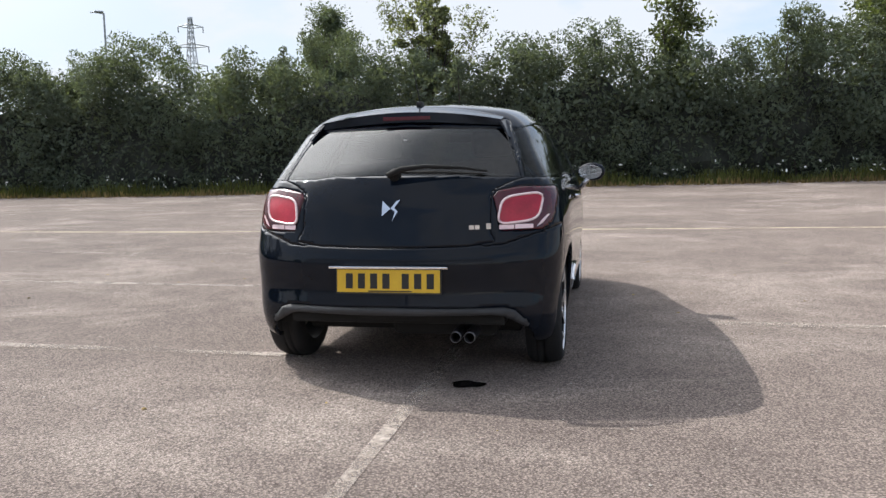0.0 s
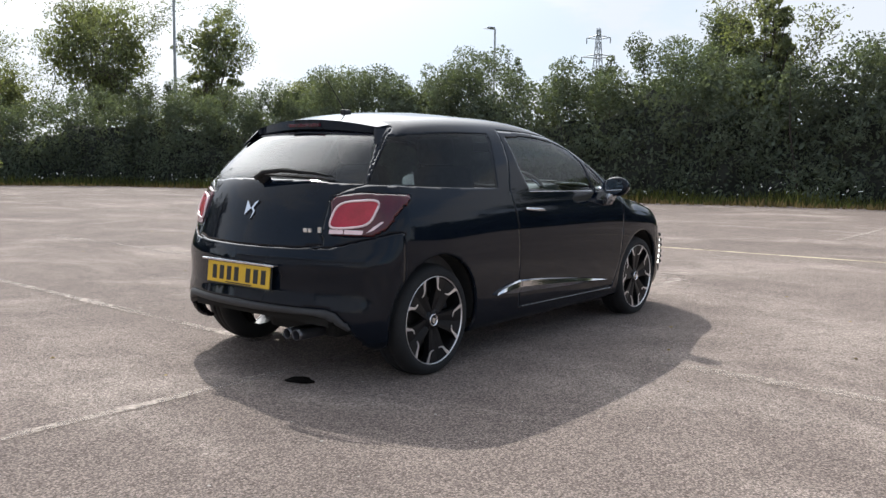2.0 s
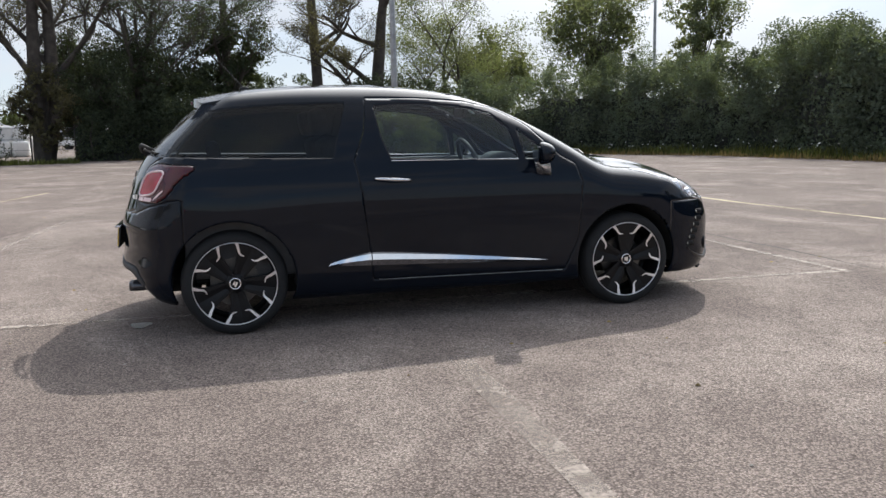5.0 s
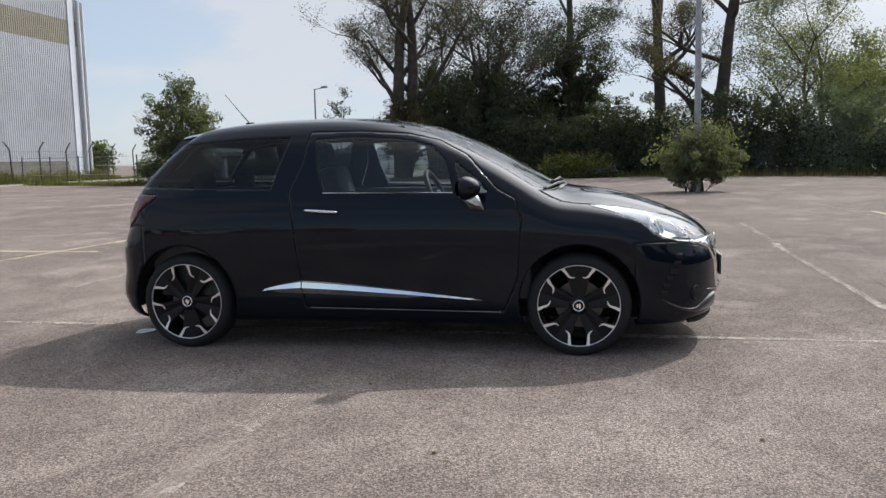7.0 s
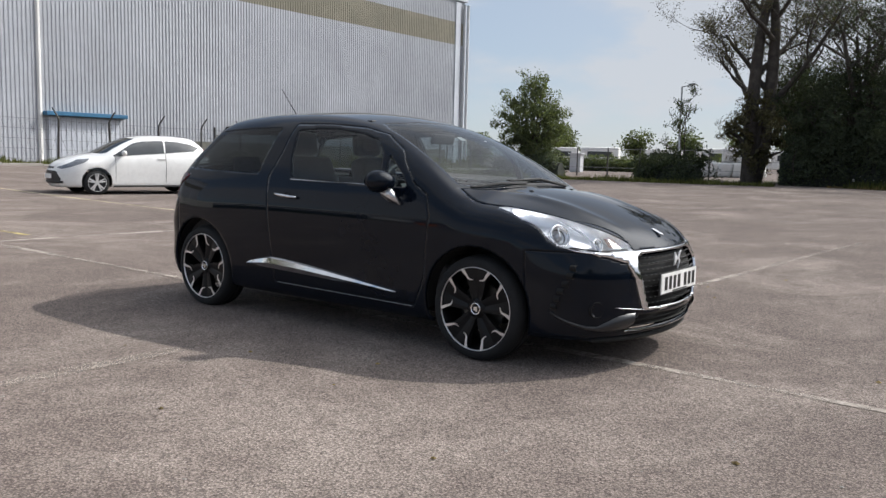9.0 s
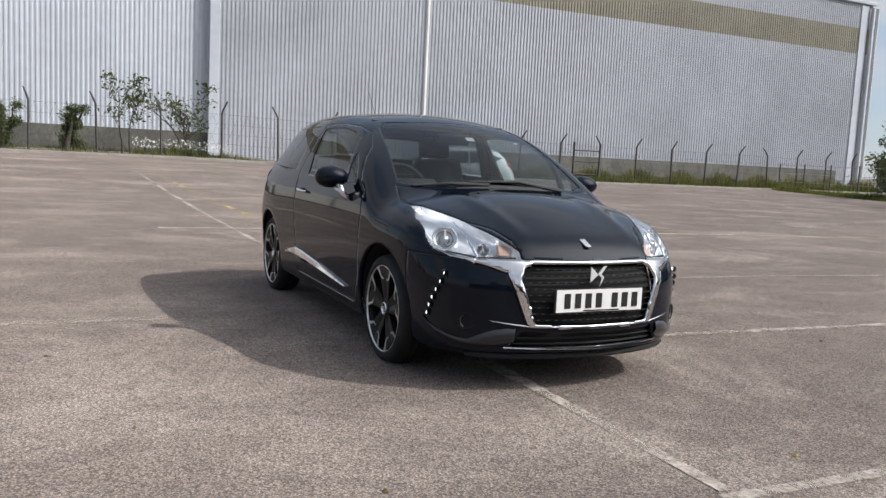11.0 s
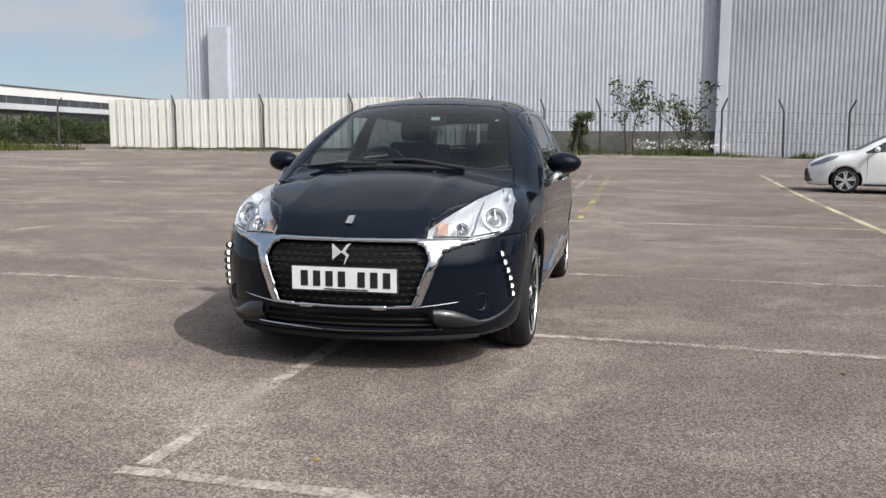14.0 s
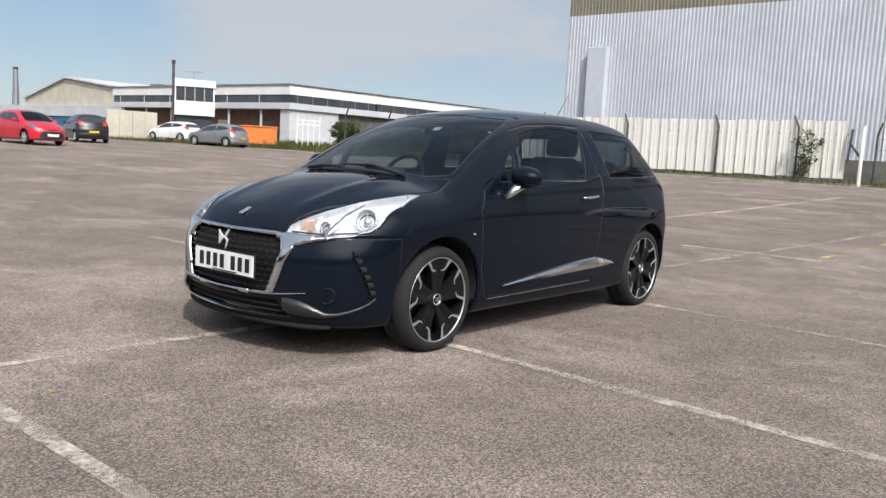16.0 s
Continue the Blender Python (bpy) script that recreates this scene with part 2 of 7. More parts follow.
def lathe(profile, steps=48, axis="Y", bm=None, closed=True):
    """Turns (offset along axis, radius) points round the axis."""
    bm = bm or bmesh.new()
    rings = []
    for k in range(steps):
        c, s = math.cos(2 * math.pi * k / steps), math.sin(2 * math.pi * k / steps)
        ring = []
        for o, r in profile:
            co = (r * c, o, r * s) if axis == "Y" else (r * c, r * s, o)
            ring.append(bm.verts.new(co))
        rings.append(ring)
    for k in range(steps):
        a, b = rings[k], rings[(k + 1) % steps]
        for i in range(len(profile) - 1):
            bm.faces.new((a[i], b[i], b[i + 1], a[i + 1]))
    return bm


def plate2d(poly, place, thick, bm=None):
    """A flat polygon given in 2D, extruded by thick; place maps (u, v, w) to the world."""
    bm = bm or bmesh.new()
    a = [bm.verts.new(place(u, v, 0)) for u, v in poly]
    b = [bm.verts.new(place(u, v, thick)) for u, v in poly]
    bm.faces.new(a[::-1])
    bm.faces.new(b)
    n = len(poly)
    for i in range(n):
        bm.faces.new((a[i], a[(i + 1) % n], b[(i + 1) % n], b[i]))
    return bm

# ---- materials of the place ----
def ground_material():
    m = bpy.data.materials.new("worn_asphalt")
    m.use_nodes = True
    nt = m.node_tree
    N, L = nt.nodes.new, nt.links.new
    b = nt.nodes["Principled BSDF"]
    b.inputs["Roughness"].default_value = 0.95
    b.inputs["Diffuse Roughness"].default_value = 0.35
    b.inputs["Specular IOR Level"].default_value = 0.12
    co = N("ShaderNodeTexCoord")
    big = N("ShaderNodeTexNoise")
    big.inputs["Scale"].default_value = 0.28
    big.inputs["Detail"].default_value = 8
    big.inputs["Roughness"].default_value = 0.62
    mid = N("ShaderNodeTexNoise")
    mid.inputs["Scale"].default_value = 2.3
    mid.inputs["Detail"].default_value = 7
    mid.inputs["Roughness"].default_value = 0.7
    streak = N("ShaderNodeTexNoise")
    streak.inputs["Scale"].default_value = 0.5
    streak.inputs["Detail"].default_value = 5
    smap = N("ShaderNodeMapping")
    smap.inputs["Scale"].default_value = (2.6, 0.22, 1)
    L(co.outputs["Object"], smap.inputs["Vector"])
    L(smap.outputs[0], streak.inputs["Vector"])
    grit = N("ShaderNodeTexVoronoi")
    grit.inputs["Scale"].default_value = 120
    grit.inputs["Randomness"].default_value = 1
    fine = N("ShaderNodeTexNoise")
    fine.inputs["Scale"].default_value = 60
    fine.inputs["Detail"].default_value = 6
    fine.inputs["Roughness"].default_value = 0.75
    for n in (big, mid, grit, fine):
        L(co.outputs["Object"], n.inputs["Vector"])
    ramp = N("ShaderNodeValToRGB")
    e = ramp.color_ramp.elements
    e[0].position, e[0].color = 0.34, (0.131, 0.1065, 0.0955, 1)
    e[1].position, e[1].color = 0.68, (0.240, 0.199, 0.175, 1)
    x = e.new(0.5)
    x.color = (0.172, 0.1405, 0.1245, 1)
    mixn = N("ShaderNodeMix")
    mixn.inputs["Factor"].default_value = 0.45
    L(big.outputs["Fac"], mixn.inputs["A"])
    mix2 = N("ShaderNodeMix")
    mix2.inputs["Factor"].default_value = 0.28
    L(mid.outputs["Fac"], mix2.inputs["A"])
    L(streak.outputs["Fac"], mix2.inputs["B"])
    L(mix2.outputs[0], mixn.inputs["B"])
    L(mixn.outputs[0], ramp.inputs[0])
    # stones in the surface, light and dark
    sep = N("ShaderNodeSeparateColor")
    L(grit.outputs["Color"], sep.inputs[0])
    r = N("ShaderNodeMapRange")
    r.inputs["To Min"].default_value, r.inputs["To Max"].default_value = 0.60, 1.50
    L(sep.outputs[0], r.inputs["Value"])
    r2 = N("ShaderNodeMapRange")
    r2.inputs["From Min"].default_value, r2.inputs["From Max"].default_value = 0.3, 0.7
    r2.inputs["To Min"].default_value, r2.inputs["To Max"].default_value = 0.88, 1.12
    L(fine.outputs["Fac"], r2.inputs["Value"])
    pit = N("ShaderNodeMapRange")
    pit.inputs["From Min"].default_value, pit.inputs["From Max"].default_value = 0.2, 0.75
    pit.inputs["To Min"].default_value, pit.inputs["To Max"].default_value = 1.32, 0.62
    L(grit.outputs["Distance"], pit.inputs["Value"])
    stone = N("ShaderNodeMath")
    stone.operation = "MULTIPLY"
    L(r.outputs[0], stone.inputs[0])
    L(pit.outputs[0], stone.inputs[1])
    mul = N("ShaderNodeMath")
    mul.operation = "MULTIPLY"
    L(stone.outputs[0], mul.inputs[0])
    L(r2.outputs[0], mul.inputs[1])
    dust = N("ShaderNodeTexNoise")
    dust.inputs["Scale"].default_value = 0.62
    dust.inputs["Detail"].default_value = 9
    dust.inputs["Roughness"].default_value = 0.72
    dust.inputs["Distortion"].default_value = 0.6
    dmap = N("ShaderNodeMapping")
    dmap.inputs["Location"].default_value = (3.7, 9.1, 0)
    dmap.inputs["Scale"].default_value = (1.0, 0.7, 1)
    L(co.outputs["Object"], dmap.inputs["Vector"])
    L(dmap.outputs[0], dust.inputs["Vector"])
    dr = N("ShaderNodeMapRange")
    dr.inputs["From Min"].default_value, dr.inputs["From Max"].default_value = 0.50, 0.68
    dr.inputs["To Min"].default_value, dr.inputs["To Max"].default_value = 0.0, 0.9
    L(dust.outputs["Fac"], dr.inputs["Value"])
    dmix = N("ShaderNodeMix")
    dmix.data_type = "RGBA"
    dmix.inputs["B"].default_value = (0.311, 0.264, 0.232, 1)
    L(dr.outputs[0], dmix.inputs["Factor"])
    L(ramp.outputs[0], dmix.inputs["A"])
    sc = N("ShaderNodeVectorMath")
    sc.operation = "SCALE"
    # grass grows beyond the hedges
    sx = N("ShaderNodeSeparateXYZ")
    L(co.outputs["Object"], sx.inputs[0])
    far = []
    for axis, at in ((0, 22.0), (1, 43.5)):
        q = N("ShaderNodeMapRange")
        q.inputs["From Min"].default_value, q.inputs["From Max"].default_value = at, at + 1.5
        L(sx.outputs[axis], q.inputs["Value"])
        far.append(q.outputs[0])
    west = N("ShaderNodeMapRange")
    west.inputs["From Min"].default_value, west.inputs["From Max"].default_value = -12.0, -9.0
    L(sx.outputs[0], west.inputs["Value"])
    both = N("ShaderNodeMath")
    both.operation = "MULTIPLY"
    L(far[1], both.inputs[0])
    L(west.outputs[0], both.inputs[1])
    most = N("ShaderNodeMath")
    most.operation = "MAXIMUM"
    L(far[0], most.inputs[0])
    L(both.outputs[0], most.inputs[1])
    field = N("ShaderNodeMix")
    field.data_type = "RGBA"
    field.inputs["B"].default_value = (0.055, 0.065, 0.026, 1)
    L(most.outputs[0], field.inputs["Factor"])
    L(dmix.outputs["Result"], field.inputs["A"])
    L(field.outputs["Result"], sc.inputs[0])
    L(mul.outputs[0], sc.inputs["Scale"])
    L(sc.outputs[0], b.inputs["Base Color"])
    bp = N("ShaderNodeBump")
    bp.inputs["Strength"].default_value = 0.5
    bp.inputs["Distance"].default_value = 0.006
    add = N("ShaderNodeMath")
    add.operation = "ADD"
    L(grit.outputs["Distance"], add.inputs[0])
    L(fine.outputs["Fac"], add.inputs[1])
    L(add.outputs[0], bp.inputs["Height"])
    L(bp.outputs[0], b.inputs["Normal"])
    return m


def worn_paint(name, color, keep):
    """Road paint with flaked gaps through which the asphalt shows."""
    m = bpy.data.materials.new(name)
    m.use_nodes = True
    nt = m.node_tree
    N, L = nt.nodes.new, nt.links.new
    b = nt.nodes["Principled BSDF"]
    b.inputs["Roughness"].default_value = 0.9
    b.inputs["Diffuse Roughness"].default_value = 0.35
    b.inputs["Specular IOR Level"].default_value = 0.15
    co = N("ShaderNodeTexCoord")
    tot = None
    for sc_, w in ((0.9, 0.42), (9.0, 0.33), (48.0, 0.25)):
        n = N("ShaderNodeTexNoise")
        n.inputs["Scale"].default_value = sc_
        n.inputs["Detail"].default_value = 4
        L(co.outputs["Object"], n.inputs["Vector"])
        mu = N("ShaderNodeMath")
        mu.operation = "MULTIPLY_ADD"
        mu.inputs[1].default_value = w
        L(n.outputs["Fac"], mu.inputs[0])
        if tot is None:
            mu.inputs[2].default_value = 0
        else:
            L(tot, mu.inputs[2])
        tot = mu.outputs[0]
    r = N("ShaderNodeMapRange")
    r.inputs["From Min"].default_value, r.inputs["From Max"].default_value = 1 - keep - 0.13, 1 - keep + 0.13
    r.inputs["To Max"].default_value = 0.85
    L(tot, r.inputs["Value"])
    sc = N("ShaderNodeVectorMath")
    sc.operation = "SCALE"
    sc.inputs[0].default_value = color
    L(tot, sc.inputs["Scale"])
    sc2 = N("ShaderNodeVectorMath")
    sc2.operation = "SCALE"
    sc2.inputs["Scale"].default_value = 2.0
    L(sc.outputs[0], sc2.inputs[0])
    L(sc2.outputs[0], b.inputs["Base Color"])
    tr = N("ShaderNodeBsdfTransparent")
    mx = N("ShaderNodeMixShader")
    L(r.outputs[0], mx.inputs[0])
    L(tr.outputs[0], mx.inputs[1])
    L(b.outputs[0], mx.inputs[2])
    L(mx.outputs[0], nt.nodes["Material Output"].inputs[0])
    return m


def leaf_material(name, color, vary=0.45, through=0.35):
    m = bpy.data.materials.new(name)
    m.use_nodes = True
    nt = m.node_tree
    N, L = nt.nodes.new, nt.links.new
    b = nt.nodes["Principled BSDF"]
    b.inputs["Roughness"].default_value = 0.7
    b.inputs["Specular IOR Level"].default_value = 0.12
    g = N("ShaderNodeNewGeometry")
    co = N("ShaderNodeTexCoord")
    n = N("ShaderNodeTexNoise")
    n.inputs["Scale"].default_value = 0.55
    n.inputs["Detail"].default_value = 4
    L(co.outputs["Object"], n.inputs["Vector"])
    r = N("ShaderNodeMapRange")
    r.inputs["To Min"].default_value, r.inputs["To Max"].default_value = 1 - vary, 1 + vary
    L(g.outputs["Random Per Island"], r.inputs["Value"])
    r2 = N("ShaderNodeMapRange")
    r2.inputs["From Min"].default_value, r2.inputs["From Max"].default_value = 0.3, 0.7
    r2.inputs["To Min"].default_value, r2.inputs["To Max"].default_value = 0.65, 1.35
    L(n.outputs["Fac"], r2.inputs["Value"])
    mu = N("ShaderNodeMath")
    mu.operation = "MULTIPLY"
    L(r.outputs[0], mu.inputs[0])
    L(r2.outputs[0], mu.inputs[1])
    sc = N("ShaderNodeVectorMath")
    sc.operation = "SCALE"
    sc.inputs[0].default_value = color
    L(mu.outputs[0], sc.inputs["Scale"])
    L(sc.outputs[0], b.inputs["Base Color"])
    t = N("ShaderNodeBsdfTranslucent")
    warm = N("ShaderNodeVectorMath")
    warm.operation = "MULTIPLY"
    warm.inputs[1].default_value = (1.5, 1.5, 0.6)
    L(sc.outputs[0], warm.inputs[0])
    L(warm.outputs[0], t.inputs[0])
    mx = N("ShaderNodeMixShader")
    mx.inputs[0].default_value = through
    L(b.outputs[0], mx.inputs[1])
    L(t.outputs[0], mx.inputs[2])
    L(mx.outputs[0], nt.nodes["Material Output"].inputs[0])
    return m


M_GROUND = ground_material()
M_WHITELINE = worn_paint("worn_white_paint", (0.42, 0.37, 0.325), 0.525)
M_FAINTLINE = worn_paint("faint_white_paint", (0.37, 0.32, 0.28), 0.495)
M_CLEARLINE = worn_paint("clear_white_paint", (0.47, 0.42, 0.37), 0.60)
M_CREAMLINE = worn_paint("worn_cream_paint", (0.52, 0.45, 0.31), 0.60)
M_YELLOWLINE = worn_paint("worn_yellow_paint", (0.46, 0.37, 0.17), 0.53)
M_HEDGE = leaf_material("hedge_leaf", (0.098, 0.120, 0.090), 0.22, 0.26)
M_DARKLEAF = leaf_material("dark_ivy_leaf", (0.050, 0.062, 0.040), 0.35, 0.25)
M_LEAF = leaf_material("tree_leaf", (0.080, 0.099, 0.052))
M_TWIGLEAF = leaf_material("brown_green_leaf", (0.085, 0.078, 0.048), 0.4, 0.3)
M_SOFTLEAF = leaf_material("grey_green_leaf", (0.092, 0.112, 0.068), 0.4, 0.38)
M_PALELEAF = leaf_material("pale_leaf", (0.122, 0.138, 0.092), 0.3, 0.42)
M_GRASS = leaf_material("grass_blade", (0.085, 0.095, 0.032), 0.5, 0.3)
M_WEED = leaf_material("olive_weed", (0.115, 0.115, 0.060), 0.4, 0.3)
M_DRYGRASS = leaf_material("dry_grass", (0.20, 0.15, 0.075), 0.4, 0.3)
M_PETAL = material("white_petal", (0.8, 0.8, 0.76), 0.8, 0, 0, 20, 0.05)
# near-black colour stands for the shade inside a hedge
M_HEDGECORE = material("hedge_shade_core", (0.030, 0.034, 0.026), 0.95, 0, 0, 1.6, 0.4, 0.8, 14)
M_BARK = material("bark", (0.060, 0.050, 0.042), 0.95, 0, 0, 3.0, 0.35, 0.6, 22)
M_CLAD = material("grey_cladding", (0.485, 0.51, 0.56), 0.5, 0.0, 0, 0.25, 0.08, random_vary=0.04)
M_CLADDARK = material("darker_grey_cladding", (0.345, 0.358, 0.392), 0.55, 0.0, 0, 0.25, 0.10, random_vary=0.04)
M_BAND = material("olive_cladding", (0.20, 0.183, 0.135), 0.6, 0.0, 0, 0.3, 0.14)
M_CONCRETE = material("concrete", (0.115, 0.112, 0.098), 0.9, 0, 0, 0.8, 0.3, 0.3, 40)
M_KERB = material("kerb_stone", (0.30, 0.28, 0.25), 0.9, 0, 0, 1.5, 0.2, 0.3, 40)
M_WHITEPAINT = material("white_sheet_paint", (0.76, 0.74, 0.68), 0.6, 0, 0, 0.9, 0.07, random_vary=0.04)
M_STEEL = material("galvanised_steel", (0.30, 0.31, 0.32), 0.5, 0.7, 0, 4.0, 0.2)
M_DARKSTEEL = material("dark_steel_post", (0.07, 0.068, 0.065), 0.7, 0.3, 0, 4.0, 0.25)
M_BLUE = material("blue_sheet", (0.03, 0.13, 0.24), 0.5, 0, 0, 2.0, 0.12)
M_WHITEWALL = material("white_render", (0.72, 0.71, 0.69), 0.8, 0, 0, 0.4, 0.08)
M_GREYWALL = material("pale_grey_panel", (0.50, 0.51, 0.53), 0.7, 0, 0, 0.3, 0.10)
M_WINDOWDARK = material("dark_window_strip", (0.045, 0.050, 0.056), 0.2, 0, 0.4, 0.4, 0.3)
M_BRICK = material("red_brick", (0.14, 0.075, 0.055), 0.9, 0, 0, 1.0, 0.25)
M_ORANGE = material("orange_sheet", (0.62, 0.17, 0.03), 0.6, 0, 0, 1.0, 0.10)
M_BEIGE = material("beige_panel", (0.50, 0.46, 0.38), 0.8, 0, 0, 0.5, 0.12)

# ---- ground ----
def make_ground():
    bm = bmesh.new()
    ring = [0, 2, 4, 6, 8, 9.5, 11, 13, 15, 17, 19, 22, 25, 28, 31, 34, 37, 40, 44, 48, 52, 56, 60, 70, 90, 130, 200, 400, 900, 2500]
    n = 96
    rows = []
    for r in ring[1:]:
        rows.append([bm.verts.new((r * math.cos(2 * math.pi * k / n), r * math.sin(2 * math.pi * k / n), G(r * math.cos(2 * math.pi * k / n), r * math.sin(2 * math.pi * k / n)))) for k in range(n)])
    c = bm.verts.new((0, 0, 0))
    for k in range(n):
        bm.faces.new((c, rows[0][k], rows[0][(k + 1) % n]))
    for a, b in zip(rows, rows[1:]):
        for k in range(n):
            bm.faces.new((a[k], b[k], b[(k + 1) % n], a[(k + 1) % n]))
    return tagged(part("ground", bm, M_GROUND, smooth_shade=True), "worn brown-grey asphalt car park with exposed stones", "ground", kind="structure")


def road_line(x0, y0, x1, y1, width, mat, label, steps=0):
    """A painted line lying just above the ground."""
    a, b = Vector((x0, y0)), Vector((x1, y1))
    d = (b - a).normalized()
    nrm = Vector((-d.y, d.x)) * width / 2
    n = max(1, int((b - a).length / 0.5))
    bm = bmesh.new()
    rows = []
    for i in range(n + 1):
        p = a.lerp(b, i / n)
        wob = 1 + 0.12 * math.sin(i * 1.7 + x0 * 3)
        rows.append([bm.verts.new((q.x, q.y, G(q.x, q.y) + 0.005)) for q in (p - nrm * wob, p + nrm * wob)])
    for r0, r1 in zip(rows, rows[1:]):
        bm.faces.new((r0[0], r1[0], r1[1], r0[1]))
    bmesh.ops.recalc_face_normals(bm, faces=bm.faces)
    for f in bm.faces:
        if f.normal.z < 0:
            f.normal_flip()
    ob = part("road_marking", bm, mat)
    return tagged(ob, label, "road marking", "parking bay lines", "structure")


def make_lines():
    w = "worn white painted parking bay line on asphalt"
    f = "faint worn white line on asphalt"
    for ln in (
        (3.37, -0.35, 3.42, 2.0, 0.07, M_WHITELINE, w), (3.42, 2.05, 3.47, 5.2, 0.08, M_FAINTLINE, f), (3.318, -0.29, 1.9, -0.25, 0.07, M_WHITELINE, w), (1.9, -0.25, -1.9, -0.17, 0.10, M_FAINTLINE, f),
        (-1.9, -0.16, -4.6, -0.14, 0.07, M_FAINTLINE, f), (-4.6, -0.14, -24.7, 0.28, 0.09, M_WHITELINE, w), (1.03, 0.45, 1.2, 4.2, 0.085, M_WHITELINE, w), (1.2, 4.2, 1.42, 9.0, 0.09, M_FAINTLINE, f),
        (-1.33, 0.55, -1.22, 5.0, 0.09, M_FAINTLINE, f), (-1.22, 5.0, -0.8, 9.0, 0.09, M_FAINTLINE, f), (-0.17, -1.7, -0.21, -4.7, 0.12, M_FAINTLINE, f),
        (-3.7, 1.5, -3.4, 7.0, 0.09, M_FAINTLINE, f), (-6.29, -1.1, -6.3, 0.75, 0.11, M_CLEARLINE, w), (-6.3, 0.95, -6.12, 3.4, 0.11, M_CLEARLINE, w), (-6.12, 3.4, -5.78, 8.5, 0.10, M_CREAMLINE, "worn cream painted bay line on asphalt"), (-5.78, 8.5, -4.9, 13.9, 0.10, M_CREAMLINE, "worn cream painted bay line on asphalt"), (6.75, -5.0, 6.42, 1.3, 0.10, M_CREAMLINE, "worn cream painted bay line on asphalt"), (6.42, 1.3, 6.2, 5.2, 0.10, M_CREAMLINE, "worn cream painted bay line on asphalt"), (6.2, 5.2, 6.33, 11.2, 0.10, M_CREAMLINE, "worn cream painted bay line on asphalt"), (6.33, 11.2, 6.5, 13.8, 0.10, M_FAINTLINE, f), (5.9, 11.75, 10.5, 12.05, 0.10, M_WHITELINE, w),
        (11.1, -7.0, 11.5, 13.0, 0.10, M_WHITELINE, w), (9.5, -0.33, 16.5, -0.52, 0.10, M_FAINTLINE, f), (-5.4, 4.52, -22.5, 5.45, 0.10, M_CREAMLINE, "worn cream painted bay line on asphalt"), (-7.6, -10.6, -7.15, -6.2, 0.10, M_WHITELINE, w), (-5.3, 8.05, -13.4, 8.75, 0.09, M_WHITELINE, w),
        (-7.2, -3.5, -27.0, -4.45, 0.12, M_CREAMLINE, "worn cream painted bay line on asphalt"), (-10.0, -6.45, -24.0, -6.75, 0.10, M_WHITELINE, w), (-13.8, -8.2, -25.5, -8.3, 0.10, M_WHITELINE, w),
        (2.0, -6.9, -4.0, -6.2, 0.10, M_FAINTLINE, f), (-11.0, -12.5, -24.0, -13.0, 0.10, M_FAINTLINE, f),
        (6.0, 9.5, 5.9, 14.5, 0.10, M_FAINTLINE, f), (3.5, 5.2, 3.6, 8.5, 0.10, M_FAINTLINE, f),
    ):
        road_line(*ln)
    for k in range(9):
        x = -6.8 - k * 1.55
        road_line(x, 0.62 + 0.012 * k, x - 0.85, 0.63 + 0.012 * k, 0.10, M_YELLOWLINE, "broken yellow painted dash on asphalt")


def leaf_litter():
    """Small dry leaves, paper scraps and pale stones lying about."""
    nr = np.random.RandomState(71)
    for nm, lab, n, size, mat in (("leaf_litter", "scattered small dry leaves on the asphalt", 110, 0.013, M_DRYGRASS), ("pale_stones", "scattered pale stone chips on the asphalt", 2200, 0.0065, M_KERB)):
        ob = thing(nm, lab, "litter", kind="stuff")
        a, r = nr.uniform(0, 2 * np.pi, n), 9.5 * np.sqrt(nr.uniform(0.02, 1, n))
        p = np.stack([r * np.cos(a), r * np.sin(a)], 1)
        bm = bmesh.new()
        for q in p:
            k = size * nr.uniform(0.5, 1.3)
            t = nr.uniform(0, 6.28)
            z = G(*q) + 0.004
            ring = [bm.verts.new((q[0] + k * math.cos(t + j * 1.257) * (1 if j else 1.6), q[1] + k * math.sin(t + j * 1.257), z)) for j in range(5)]
            tip = bm.verts.new((q[0], q[1], z + k * 0.6))
            for j in range(5):
                bm.faces.new((ring[j], ring[(j + 1) % 5], tip))
        part("pieces", bm, mat, ob)


make_ground()
make_lines()
leaf_litter()
joint = tube([(3.66, -0.3, -0.002), (3.70, 0.4, -0.001), (3.73, 1.0, -0.002), (3.70, 1.6, -0.001), (3.76, 2.6, -0.002)], [0.003, 0.006, 0.007, 0.006, 0.003], 6)
tagged(part("tar_joint", joint, M_DARKSTEEL), "dark open joint in the asphalt", "joint", kind="structure")
part_drain = bmesh.new()
bmesh.ops.create_circle(part_drain, cap_ends=True, segments=26, radius=1)
for v in part_drain.verts:
    a = math.atan2(v.co.y, v.co.x)
    k = 1 + 0.12 * math.sin(3 * a) + 0.07 * math.sin(5 * a + 1)
    v.co = Vector((-1.80 + v.co.x * 0.062 * k, -0.37 + v.co.y * 0.085 * k, 0.0045))
tagged(part("oil_stain", part_drain, material("wet_stain", (0.012, 0.011, 0.011), 0.25, 0, 0, 8, 0.2)), "small dark wet oil stain on the asphalt", "stain", kind="structure")


